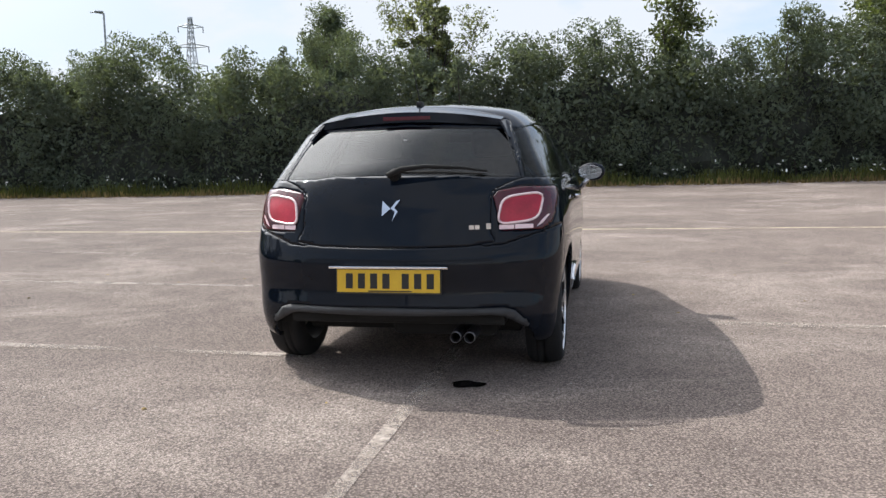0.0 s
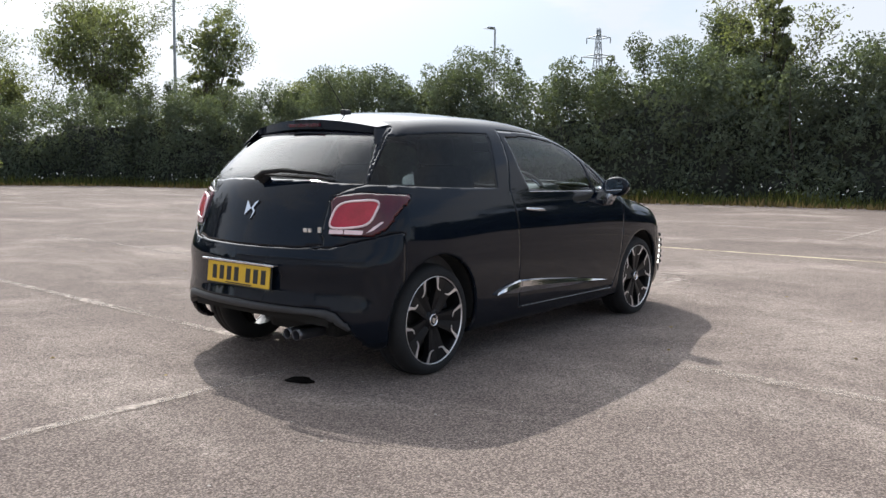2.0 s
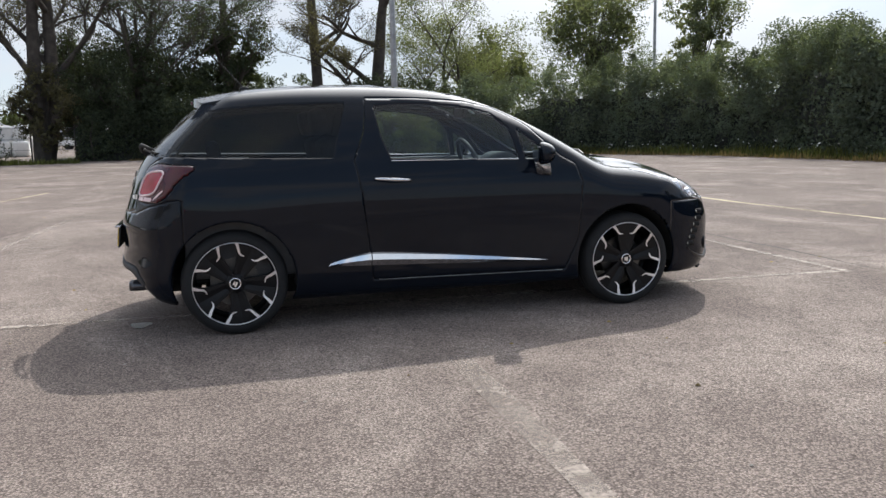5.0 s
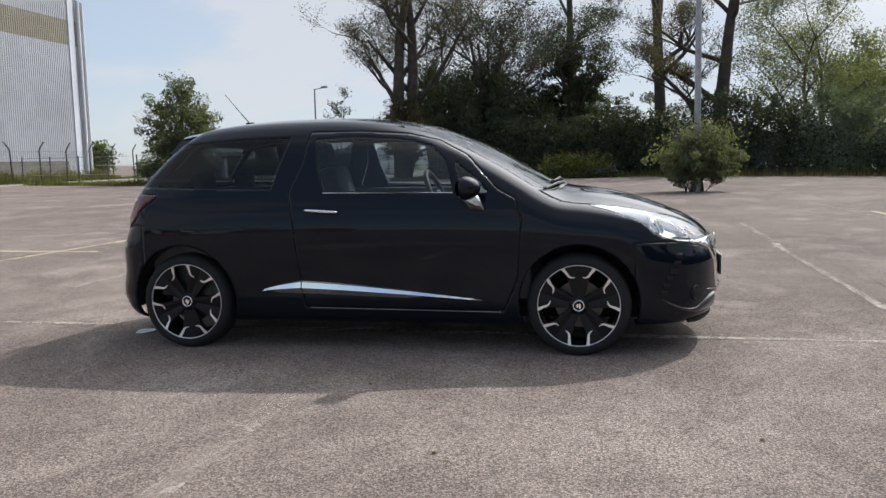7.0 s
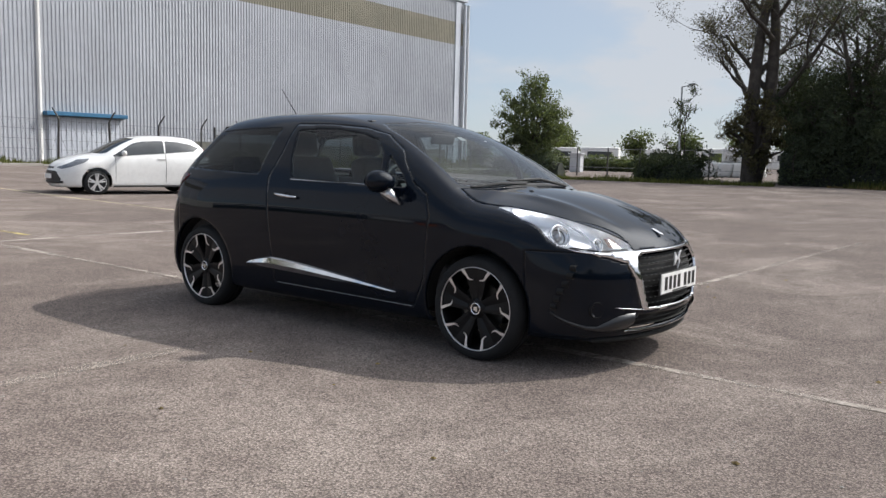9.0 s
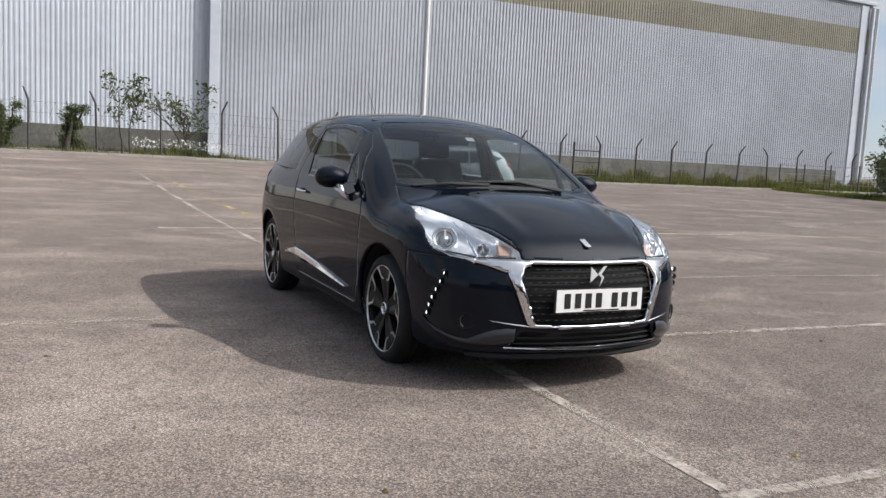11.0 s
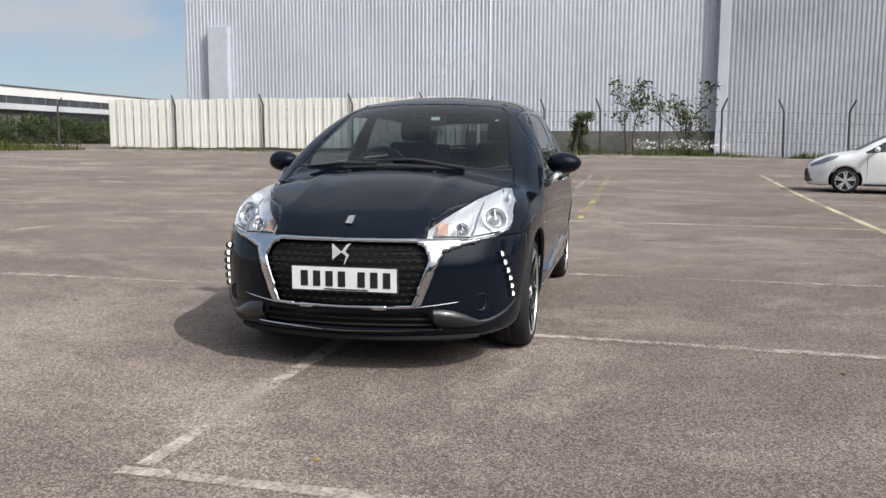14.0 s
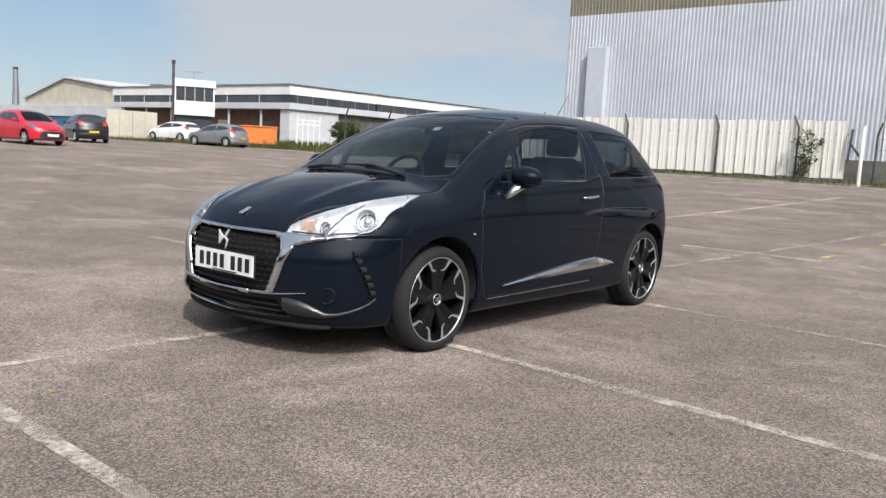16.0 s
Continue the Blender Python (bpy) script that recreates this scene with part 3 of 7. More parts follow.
# ---- big corrugated hall ----
def corrugated(y0, y1, x, z0, z1, pitch=0.24, depth=0.030, facing=1):
    """Ribbed sheet in the plane of constant x."""
    n = max(1, round((y1 - y0) / pitch))
    verts, faces = [], []
    ys = []
    for k in range(n):
        for q, d in ((0.0, 0), (0.38, 0), (0.50, 1), (0.88, 1)):
            ys.append((y0 + (k + q) * (y1 - y0) / n, d))
    ys.append((y1, 0))
    for yy, d in ys:
        verts += [(x + facing * depth * d, yy, z0), (x + facing * depth * d, yy, z1)]
    for i in range(len(ys) - 1):
        f = (2 * i, 2 * i + 2, 2 * i + 3, 2 * i + 1)
        faces.append(f if facing > 0 else f[::-1])
    me = bpy.data.meshes.new("cladding_sheet")
    me.from_pydata(verts, [], faces)
    return me


def hall():
    hall_ob = thing("warehouse_hall", "tall grey corrugated metal warehouse with an olive band", "building")
    XR, XL, END, TOP = -42.8, -43.25, -26.6, 15.4
    def bays(y0, y1, x, z0, z1, mat, nm, n, label=""):
        for k in range(n):
            a, b = y0 + (y1 - y0) * k / n, y0 + (y1 - y0) * (k + 1) / n
            link_mesh(nm, corrugated(a, b, x, z0, z1), mat, hall_ob, label)
    bays(6.0, 59.6, XR, -0.6, 11.35, M_CLADDARK, "cladding_sheet", 4)
    bays(6.0, 59.6, XR, 11.35, 13.4, M_BAND, "band_sheet", 4, "olive brown sheet band")
    bays(6.0, 59.6, XR, 13.4, TOP, M_CLADDARK, "cladding_sheet", 4)
    bays(END, 6.0, XL, 0.2, 10.46, M_CLAD, "cladding_sheet", 3)
    bays(END, 6.0, XL, 10.46, 12.54, M_BAND, "band_sheet", 3, "olive brown sheet band")
    bays(END, 6.0, XL, 12.54, TOP, M_CLAD, "cladding_sheet", 3)
    part("wall_core", boxed(-90, XR - 0.03, 6.0, 59.6, -0.6, TOP - 0.05), M_CLAD, hall_ob)
    part("wall_core", boxed(-90, XL - 0.03, END, 5.99, -0.2, TOP - 0.05), M_CLAD, hall_ob)
    part("roof_edge", boxed(-90.2, XR + 0.2, 5.8, 59.9, TOP - 0.05, TOP + 0.25, None, 0.05), M_CLAD, hall_ob)
    part("roof_edge", boxed(-90.2, XL + 0.2, END - 0.2, 5.79, TOP - 0.05, TOP + 0.25, None, 0.05), M_CLAD, hall_ob)
    for y in (59.75, 60.3):
        part("corner_pipe", tube([(XR + 0.25, y - 0.4, -0.3), (XR + 0.25, y - 0.4, TOP - 0.3)], 0.14, 8), M_GREYWALL, hall_ob)
    part("corner_trim", boxed(XR - 0.05, XR + 0.10, 58.2, 59.0, -0.3, TOP - 0.2, None, 0.02), M_CLAD, hall_ob)
    part("corner_trim", boxed(XR - 0.05, XR + 0.09, 5.9, 6.45, 0.0, TOP - 0.2, None, 0.02), M_CLAD, hall_ob)
    for y, x, r, mat in ((19.15, XR, 0.13, M_WHITEWALL), (-6.9, XL, 0.045, M_WHITEWALL)):
        part("down_pipe", tube([(x + 0.03, y, 0.1), (x + 0.03, y, TOP - 0.2)], r, 8), mat, hall_ob, "pale grey down pipe")
    # plinths
    part("plinth", boxed(XL - 0.02, XL + 0.12, END, 5.98, 0.0, 1.86, None, 0.02), M_CONCRETE, hall_ob, "dark concrete plinth")
    part("plinth", boxed(XR - 0.02, XR + 0.12, 24.4, 57.0, -0.6, 1.66, None, 0.02), M_CONCRETE, hall_ob, "dark concrete plinth")
    # covered doorway with blue canopy
    part("canopy", boxed(XR, XR + 0.55, 19.3, 24.3, 2.86, 3.10, None, 0.03), M_BLUE, hall_ob, "blue canopy over the loading door")
    d = part("loading_door", boxed(XR, XR + 0.10, 19.6, 24.0, -0.3, 2.8, None, 0.01), M_CLAD, hall_ob, "grey ribbed loading door")
    for k in range(14):
        part("door_rib", boxed(XR + 0.10, XR + 0.13, 19.7 + k * 0.31, 19.85 + k * 0.31, -0.2, 2.75), M_CLAD, d)
    # tall sheeted duct on the far block
    part("duct", boxed(XL, XL + 0.5, -24.75, -23.4, 2.4, 8.33, None, 0.03), M_CLAD, hall_ob, "pale sheet metal wall duct")
    return hall_ob


hall()


# ---- far offices and sheds ----
def far_offices():
    ob = thing("office_block", "long low white and grey office block with strip windows", "building")
    X, Y, T = -54.4, -69.0, 7.55
    for nm, x0, x1, y0, y1 in (("east", -68, X, -107.5, Y), ("north", -112, -68.03, Y - 14, Y - 0.004)):
        part("upper_band", boxed(x0, x1, y0, y1, 6.48, T, None, 0.03), M_WHITEWALL, ob, "white upper wall band")
        part("window_strip", boxed(x0 + 0.2, x1 - 0.12, y0 + 0.2, y1 - 0.12, 5.6, 6.48), M_WINDOWDARK, ob, "dark strip of windows")
        part("middle_band", boxed(x0, x1, y0, y1, 4.9, 5.6, None, 0.03), M_GREYWALL, ob, "pale grey wall band")
        part("roof_edge", boxed(x0 - 0.1, x1 + 0.15, y0 - 0.1, y1 + 0.15, T, T + 0.14, None, 0.03), M_STEEL, ob)
    part("lower_wall", boxed(-67.7, X - 1.6, -107.3, Y - 2.0, 0.3, 4.9), M_BRICK, ob, "dark recessed brick lower wall")
    part("lower_wall", boxed(-62, X - 0.3, Y - 1.9, Y - 0.3, 0.3, 4.9), M_GREYWALL, ob, "pale grey lower wall")
    part("lower_wall", boxed(-82, -62.02, Y - 2.2, Y - 0.6, 0.3, 4.9), M_CONCRETE, ob, "grey concrete lower wall")
    part("lower_wall", boxed(-111.7, -82.02, Y - 3.5, Y - 1.6, 0.3, 4.9), M_WINDOWDARK, ob, "dark recessed brick lower wall")
    for k in range(6):
        y = Y - 5.5 - k * 6.2
        part("mullion", boxed(X - 0.14, X - 0.06, y - 0.04, y + 0.04, 5.6, 6.48), M_GREYWALL, ob)
        part("column", boxed(X - 0.5, X - 0.3, y - 0.1, y + 0.1, 0.4, 4.9), M_GREYWALL, ob)
    for k in range(24):
        x = X - 1.2 - k * 2.2
        part("mullion", boxed(x - 0.03, x + 0.03, Y - 0.14, Y - 0.06, 5.6, 6.48), M_STEEL, ob)
    for k in range(4):
        y = Y - 5.0 - k * 8.2
        part("shutter", boxed(X - 1.66, X - 1.56, y - 2.4, y, 0.6, 3.6, None, 0.02), M_WINDOWDARK if k % 2 == 0 else M_BEIGE, ob)
    for x, y in ((-60, -88), (-58, -101), (-63, -95)):
        part("roof_vent", boxed(x - 0.9, x + 0.9, y - 1.4, y + 1.4, T + 0.14, T + 0.7, None, 0.05), M_STEEL, ob)
    return ob


def gable_hall():
    ob = thing("gabled_shed", "pale grey gabled industrial shed far beyond the car park", "building")
    pts = [(-172, 1.0), (-172, 7.2), (-154, 11.0), (-134, 8.9), (-134, 1.0)]
    part("gable_wall", plate2d(pts, lambda a, b, c: Vector((-70 - c, a, b)), 40), M_BEIGE, ob)
    for a, b in zip(pts[1:3], pts[2:4]):
        bm = bmesh.new()
        q = [bm.verts.new(c) for c in ((-69.5, a[0], a[1] + 0.15), (-69.5, b[0], b[1] + 0.15), (-110, b[0], b[1] + 0.15), (-110, a[0], a[1] + 0.15))]
        r = [bm.verts.new(v.co + Vector((0, 0, 0.3))) for v in q]
        bm.faces.new(q[::-1])
        bm.faces.new(r)
        for i in range(4):
            bm.faces.new((q[i], q[(i + 1) % 4], r[(i + 1) % 4], r[i]))
        bmesh.ops.recalc_face_normals(bm, faces=bm.faces)
        part("roof", bm, M_GREYWALL, ob)
    part("eaves_band", boxed(-69.9, -69.0, -200, -120, 4.0, 6.0, None, 0.05), M_GREYWALL, ob)
    part("blue_wall", boxed(-69.9, -69.2, -200, -120, 0.8, 4.0), M_BLUE, ob, "blue lower sheet wall")
    return ob


def lookout():
    ob = thing("gatehouse", "small white two-storey gatehouse with a dark window strip", "building")
    g = G(-33, -55) - 0.2
    w = 1.56
    part("lower_wall", boxed(-w + 0.15, w - 0.15, -2.8, -0.3, g, 2.95), M_WINDOWDARK, ob)
    part("wall", boxed(-w, w, -3.0, 0, 2.95, 4.08, None, 0.03), M_WHITEWALL, ob, "white wall")
    part("window_strip", boxed(-w + 0.08, w - 0.08, -2.9, -0.08, 4.08, 5.19), M_WINDOWDARK, ob)
    for k in range(5):
        xx = -w + 0.08 + k * (2 * w - 0.16) / 4
        part("window_post", boxed(xx - 0.05, xx + 0.05, -0.1, -0.02, 4.08, 5.19), M_WHITEWALL if k in (0, 4) else M_STEEL, ob)
    part("roof_band", boxed(-w - 0.05, w + 0.05, -3.1, 0.05, 5.19, 5.77, None, 0.03), M_WHITEWALL, ob, "white roof band")
    part("aerial", tube([(0.1, -1, 5.7), (0.1, -1, 6.5)], 0.025, 5), M_STEEL, ob)
    part("aerial_bar", tube([(-0.6, -1, 6.45), (0.8, -1, 6.45)], 0.02, 5), M_STEEL, ob)
    ob.matrix_basis = pose(-33.38, -54.95, 0, 0, 0, -33)
    return ob


far_offices()
gable_hall()
lookout()
wall_b = thing("panel_wall", "beige panel wall beside the gatehouse", "wall")
for k in range(4):
    part("panel", boxed(-28.6 + k * 0.98, -27.65 + k * 0.98, -52.6, -52.4, G(-26, -52) - 0.2, 2.85, None, 0.02), M_BEIGE, wall_b)
sk = thing("orange_container", "open orange steel skip container on the verge", "container")
g = 0.0
part("side_wall", boxed(-1.27, 1.27, -0.12, 0.0, 0.0, 1.22, None, 0.02), M_ORANGE, sk)
part("side_wall", boxed(-1.27, 1.27, -1.9, -1.78, 0.0, 1.22, None, 0.02), M_ORANGE, sk)
for x in (-1.27, 1.15):
    part("end_wall", boxed(x, x + 0.12, -1.78, -0.12, 0.0, 1.22, None, 0.02), M_ORANGE, sk)
for k in range(5):
    part("rib", boxed(-1.2 + k * 0.58, -1.12 + k * 0.58, 0.0, 0.06, 0.05, 1.18, None, 0.01), M_ORANGE, sk)
part("rim", boxed(-1.32, 1.32, -0.14, 0.08, 1.22, 1.30, None, 0.02), M_ORANGE, sk)
sk.matrix_basis = pose(-32.73, -45.65, 0.98, 0, 0, -37)
gf = thing("pipe_frame", "white painted steel pipe gate frame beside a fence", "frame")
for k in range(5):
    x, y = -33.57 - 0.30 * k, -42.44 + 0.255 * k
    part("upright", tube([(x, y, G(x, y) - 0.1), (x, y, 3.12 if k in (0, 4) else 2.8)], 0.045, 6), M_WHITEWALL, gf)
for z in (2.8, 2.5):
    part("top_rail", tube([(-33.57, -42.44, z), (-34.77, -41.42, z)], 0.045, 6), M_WHITEWALL, gf)
pl = thing("dark_pole", "tall dark timber pole beside the gatehouse", "pole")
part("pole", tube([(-30.95, -54.14, 0.4), (-30.95, -54.14, 6.9)], [0.13, 0.10], 8), M_DARKSTEEL, pl)
part("pole_cap", tube([(-30.95, -54.14, 6.75), (-30.95, -54.14, 7.0)], 0.15, 8), M_DARKSTEEL, pl)
ch = thing("chimney", "slender grey industrial chimney far beyond the sheds", "chimney")
part("shaft", tube([(-79.5, -199.5, 0.5), (-79.5, -199.5, 13.0), (-79.5, -199.5, 15.3)], [1.0, 0.6, 0.45], 12), M_STEEL, ch)
part("chimney_rim", tube([(-79.5, -199.5, 14.9), (-79.5, -199.5, 15.4)], 0.6, 12), M_DARKSTEEL, ch)


# ---- white sheet fence and security fence ----
def white_fence():
    ob = thing("sheet_fence", "white painted corrugated sheet fence with rust stains", "fence")
    y0, y1, n = -28.35, -7.2, 40
    w = (y1 - y0) / n
    bm = bmesh.new()
    prof = [(0.0, 0.0), (0.06, 0.02), (0.12, 0.0), (w / 2 - 0.03, 0.0), (w / 2, 0.025), (w / 2 + 0.03, 0.0), (w - 0.07, 0.0), (w - 0.035, 0.03), (w - 0.035, -0.01)]
    vs = [[bm.verts.new((d, yy, z)) for z in (0.0, 2.72)] for yy, d in prof]
    for a, b in zip(vs, vs[1:]):
        bm.faces.new((a[0], b[0], b[1], a[1]))
    r = bmesh.ops.extrude_face_region(bm, geom=bm.faces[:])
    for v in r["geom"]:
        if isinstance(v, bmesh.types.BMVert):
            v.co.x -= 0.012
    bmesh.ops.recalc_face_normals(bm, faces=bm.faces)
    me = bpy.data.meshes.new("fence_sheet")
    bm.to_mesh(me)
    bm.free()
    rnd = random.Random(5)
    for k in range(n):
        s = link_mesh("fence_sheet", me, M_WHITEPAINT, ob)
        s.matrix_local = pose(-37.5 + rnd.uniform(-0.01, 0.01), y0 + k * w + 0.02, 0.85 + rnd.uniform(-0.03, 0.03), 0, 0, 0)
    for y in (y0, -21.5, -14.9, -8.2):
        part("rail", boxed(-37.62, -37.52, y, min(y + 6.7, y1), 1.4, 1.5), M_DARKSTEEL, ob)
        part("rail", boxed(-37.62, -37.52, y, min(y + 6.7, y1), 2.9, 3.0), M_DARKSTEEL, ob)
    return ob


def fence_post():
    ob = thing("fence_post", "dark concrete security fence post with a cranked top", "fence post", "security fence posts")
    part("post", tube([(0, 0, -0.3), (0, 0, 2.35), (0.0, 0, 2.4)], [0.062, 0.055, 0.055], 6), M_DARKSTEEL, ob)
    part("cranked_arm", tube([(0, 0, 2.36), (0.05, 0.06, 2.55), (0.24, 0.22, 2.95)], [0.052, 0.05, 0.04], 6), M_DARKSTEEL, ob)
    return ob


def security_fence():
    base = fence_post()
    x = -37.9
    base.matrix_basis = pose(x, -6.0, G(x, -6.0) + 0.1)
    y = -3.1
    rnd = random.Random(3)
    while y < 60:
        copy_thing(base, pose(x + rnd.uniform(-0.05, 0.05), y, G(x, y), rnd.uniform(-2, 2), rnd.uniform(-2, 2), rnd.choice((0, 0, 15, 180))))
        y += 2.95
    for y in (-9.4, -13.4, -18.6, -24.0):
        copy_thing(base, pose(-37.35, y, 0.85, 0, 0, 200))
    for p in ((-33.6, -33.5), (-32.2, -36.0), (-36, -30.6)):
        copy_thing(base, pose(p[0], p[1], G(*p), 0, 0, 40))
    wires = thing("fence_wires", "thin rusty fence wires and sagging mesh", "fence wire", kind="stuff")
    bm = bmesh.new()
    for z in (0.3, 0.8, 1.3, 1.8, 2.3):
        pts = [(x, q, G(x, q) + z) for q in np.arange(-6, 60, 6)]
        tube(pts, 0.005, 4, bm, caps=False)
    for y in np.arange(-6, 58, 0.45):
        tube([(x, y, G(x, y) + 0.1), (x, y + 0.9, G(x, y) + 2.3)], 0.004, 3, bm, caps=False)
        tube([(x, y + 0.9, G(x, y) + 0.1), (x, y, G(x, y) + 2.3)], 0.004, 3, bm, caps=False)
    part("wire_mesh", bm, M_DARKSTEEL, wires)
    gp = thing("gate_post", "white painted steel gate post with a leaning brace", "gate post")
    part("post", tube([(-37.2, -6.45, 0.4), (-37.2, -6.45, 3.35)], 0.09, 8), M_WHITEPAINT, gp)
    part("brace", tube([(-37.25, -6.5, 1.9), (-37.3, -7.05, 2.6)], 0.05, 6), M_DARKSTEEL, gp)
    part("brace", tube([(-37.3, -7.05, 1.6), (-37.3, -6.95, 3.2)], 0.05, 6), M_DARKSTEEL, gp)
    ga = thing("field_gate", "narrow dark steel gate in the security fence", "gate")
    for y in (27.6, 29.6):
        part("gate_upright", tube([(-38.2, y, -0.2), (-38.2, y, 2.5)], 0.07, 6), M_DARKSTEEL, ga)
    for z in (0.5, 1.3, 2.0):
        part("gate_bar", tube([(-38.2, 27.6, z), (-38.2, 29.6, z)], 0.04, 6), M_DARKSTEEL, ga)


white_fence()
security_fence()
kb = thing("kerb", "low pale concrete kerb along the verge", "kerb", kind="structure")
for k in range(46):
    y = -29 + k * 1.95
    g = (G(-36.2, y) + G(-36.2, y + 1.9)) / 2
    part("kerb_stone", boxed(-36.35, -36.1, y, y + 1.93, g - 0.15, g + 0.11, None, 0.02), M_KERB, kb)


# ---- plants ----
def leaf_cloud(pts, size, rnd, jitter=0.5, tilt=1.0):
    """Vertices and faces of small four-cornered leaves at pts (n, 3)."""
    n = len(pts)
    a = rnd.normal(size=(n, 3))
    a /= np.linalg.norm(a, axis=1)[:, None]
    b = rnd.normal(size=(n, 3))
    b -= (a * b).sum(1)[:, None] * a
    b /= np.linalg.norm(b, axis=1)[:, None]
    s = size * (1 + jitter * rnd.uniform(-1, 1, n))[:, None]
    q = np.stack([pts - a * s, pts - b * s * 0.45 + a * s * 0.1, pts + a * s, pts + b * s * 0.45 + a * s * 0.1], 1).reshape(-1, 3)
    f = np.arange(4 * n).reshape(-1, 4)
    return q, f


def leaf_mesh(name, pts, size, mat, parent, seed, label=""):
    rnd = np.random.RandomState(seed)
    q, f = leaf_cloud(np.asarray(pts), size, rnd)
    me = bpy.data.meshes.new(name)
    me.vertices.add(len(q))
    me.vertices.foreach_set("co", q.ravel())
    me.loops.add(len(q))
    me.loops.foreach_set("vertex_index", f.ravel().astype(np.int32))
    me.polygons.add(len(f))
    me.polygons.foreach_set("loop_start", np.arange(0, len(q), 4, dtype=np.int32))
    me.update()
    return link_mesh(name, me, mat, parent, label)


def clumps(centres, radius, per, rnd, flat=0.8):
    c = np.repeat(np.asarray(centres), per, 0)
    r = np.repeat(np.asarray(radius), per)
    d = rnd.normal(size=(len(c), 3))
    d /= np.linalg.norm(d, axis=1)[:, None]
    d[:, 2] *= flat
    return c + d * (r * rnd.uniform(0.35, 1.0, len(c)) ** 0.6)[:, None]


def tree(name, label, x, y, height, spread, mat, seed, leaf=0.12, n_leaf=9000, trunk_r=0.25, first=0.3, trunks=1, fill=0.5, clump_r=0.7, levels=3, lean=0.0, bend=0.25, dome=None, taper=0.86, sway=1.0):
    """Trunk with forking limbs; leaf clumps sit round the outer limbs.
    dome: (middle height, half width, half height, clumps, leaves) adds a full lobed crown."""
    rnd = random.Random(seed)
    nr = np.random.RandomState(seed)
    ob = thing(name, label, "tree")
    z0 = G(x, y)
    wood = bmesh.new()
    tips = []

    def grow(p, d, length, r, level):
        pts, rad = [p.copy()], [r]
        n = 5
        q = p.copy()
        for i in range(n):
            k = 0.5 * (sway if level == 0 else 1.0)
            d = (d + Vector((rnd.gauss(0, bend), rnd.gauss(0, bend), rnd.gauss(0.04, bend * 0.5))) * k).normalized()
            q = q + d * length / n
            pts.append(q.copy())
            rad.append(r * (1 - (taper if level == 0 else 0.62) * (i + 1) / n))
        tube(pts, rad, 7 if level == 0 else (5 if level == 1 else 4), wood, caps=False)
        if level >= 1:
            tips.extend((pts[k], level) for k in range(2, n + 1))
        if level < levels:
            kids = 5 if level == 0 else 4
            for k in range(kids):
                t = first + (1 - first) * (k + rnd.random()) / kids if level == 0 else 0.3 + 0.7 * (k + rnd.random()) / kids
                i = min(n - 1, int(t * n))
                base = pts[i].lerp(pts[i + 1], t * n - i)
                ang = rnd.uniform(0, 2 * math.pi)
                out = Vector((math.cos(ang), math.sin(ang), rnd.uniform(0.05, 0.9)))
                nd = (out.normalized() * 0.85 + d * 0.45).normalized()
                grow(base, nd, length * rnd.uniform(0.42, 0.62) * (spread if level == 0 else 1.0), max(0.013, rad[i] * 0.55), level + 1)

    for k in range(trunks):
        off = Vector((rnd.uniform(-0.3, 0.3), rnd.uniform(-0.3, 0.3), 0)) if trunks > 1 else Vector()
        dirn = Vector((lean + (rnd.uniform(-0.16, 0.16) if trunks > 1 else 0), rnd.uniform(-0.05, 0.05), 1)).normalized()
        grow(Vector((x, y, z0 - 0.2)) + off, dirn, height * 0.85, trunk_r * rnd.uniform(0.85, 1.1), 0)
    top = max(t[0].z for t in tips) - z0
    fit = height / max(top, 0.1)
    mend = lambda p: Vector((x + (p.x - x) * (0.5 + 0.5 * fit), y + (p.y - y) * (0.5 + 0.5 * fit), z0 + (p.z - z0) * fit))
    for v in wood.verts:
        v.co = mend(v.co)
    tips = [(mend(p), k) for p, k in tips]
    full = None
    if dome:
        cz, rw, rh, nc, nl = dome
        d = nr.normal(size=(nc, 3))
        d /= np.linalg.norm(d, axis=1)[:, None]
        lobes = nr.normal(size=(9, 3))
        lobes /= np.linalg.norm(lobes, axis=1)[:, None]
        bulge = 0.80 + 0.24 * np.clip(((d @ lobes.T) ** 5).max(1), 0, 1)
        rad = nr.uniform(0.15, 1.0, nc) ** 0.45 * bulge
        dc = np.array([x, y, z0 + cz]) + d * rad[:, None] * np.array([rw, rw, rh])
        for c in dc[:: max(1, nc // 26)]:
            c = Vector(c)
            foot = Vector((x, y, z0 + max(0.1, min(c.z - z0, cz) * 0.45)))
            tube([foot, foot.lerp(c, 0.5) + Vector((0, 0, 0.08 * (c - foot).length)), c], [trunk_r * 0.3, trunk_r * 0.16, 0.01], 4, wood, caps=False)
        big = min(rw, rh)
        full = clumps(dc, big * nr.uniform(0.10, 0.24, nc), max(1, nl // nc), nr)
        full = full[full[:, 2] > z0 + 0.12]
        inner = np.array([x, y, z0 + cz]) + d * (rad * 0.8)[:, None] * np.array([rw, rw, rh])
        inner = clumps(inner, np.full(nc, big * 0.14), max(4, int(1600 / nc)), nr)
        inner = inner[inner[:, 2] > z0 + 0.25]
        leaf_mesh("inner_leaves", inner, max(0.05, min(0.22, big * 0.07)), mat, ob, seed + 2)
    part("trunk", wood, M_BARK, ob, smooth_shade=True)
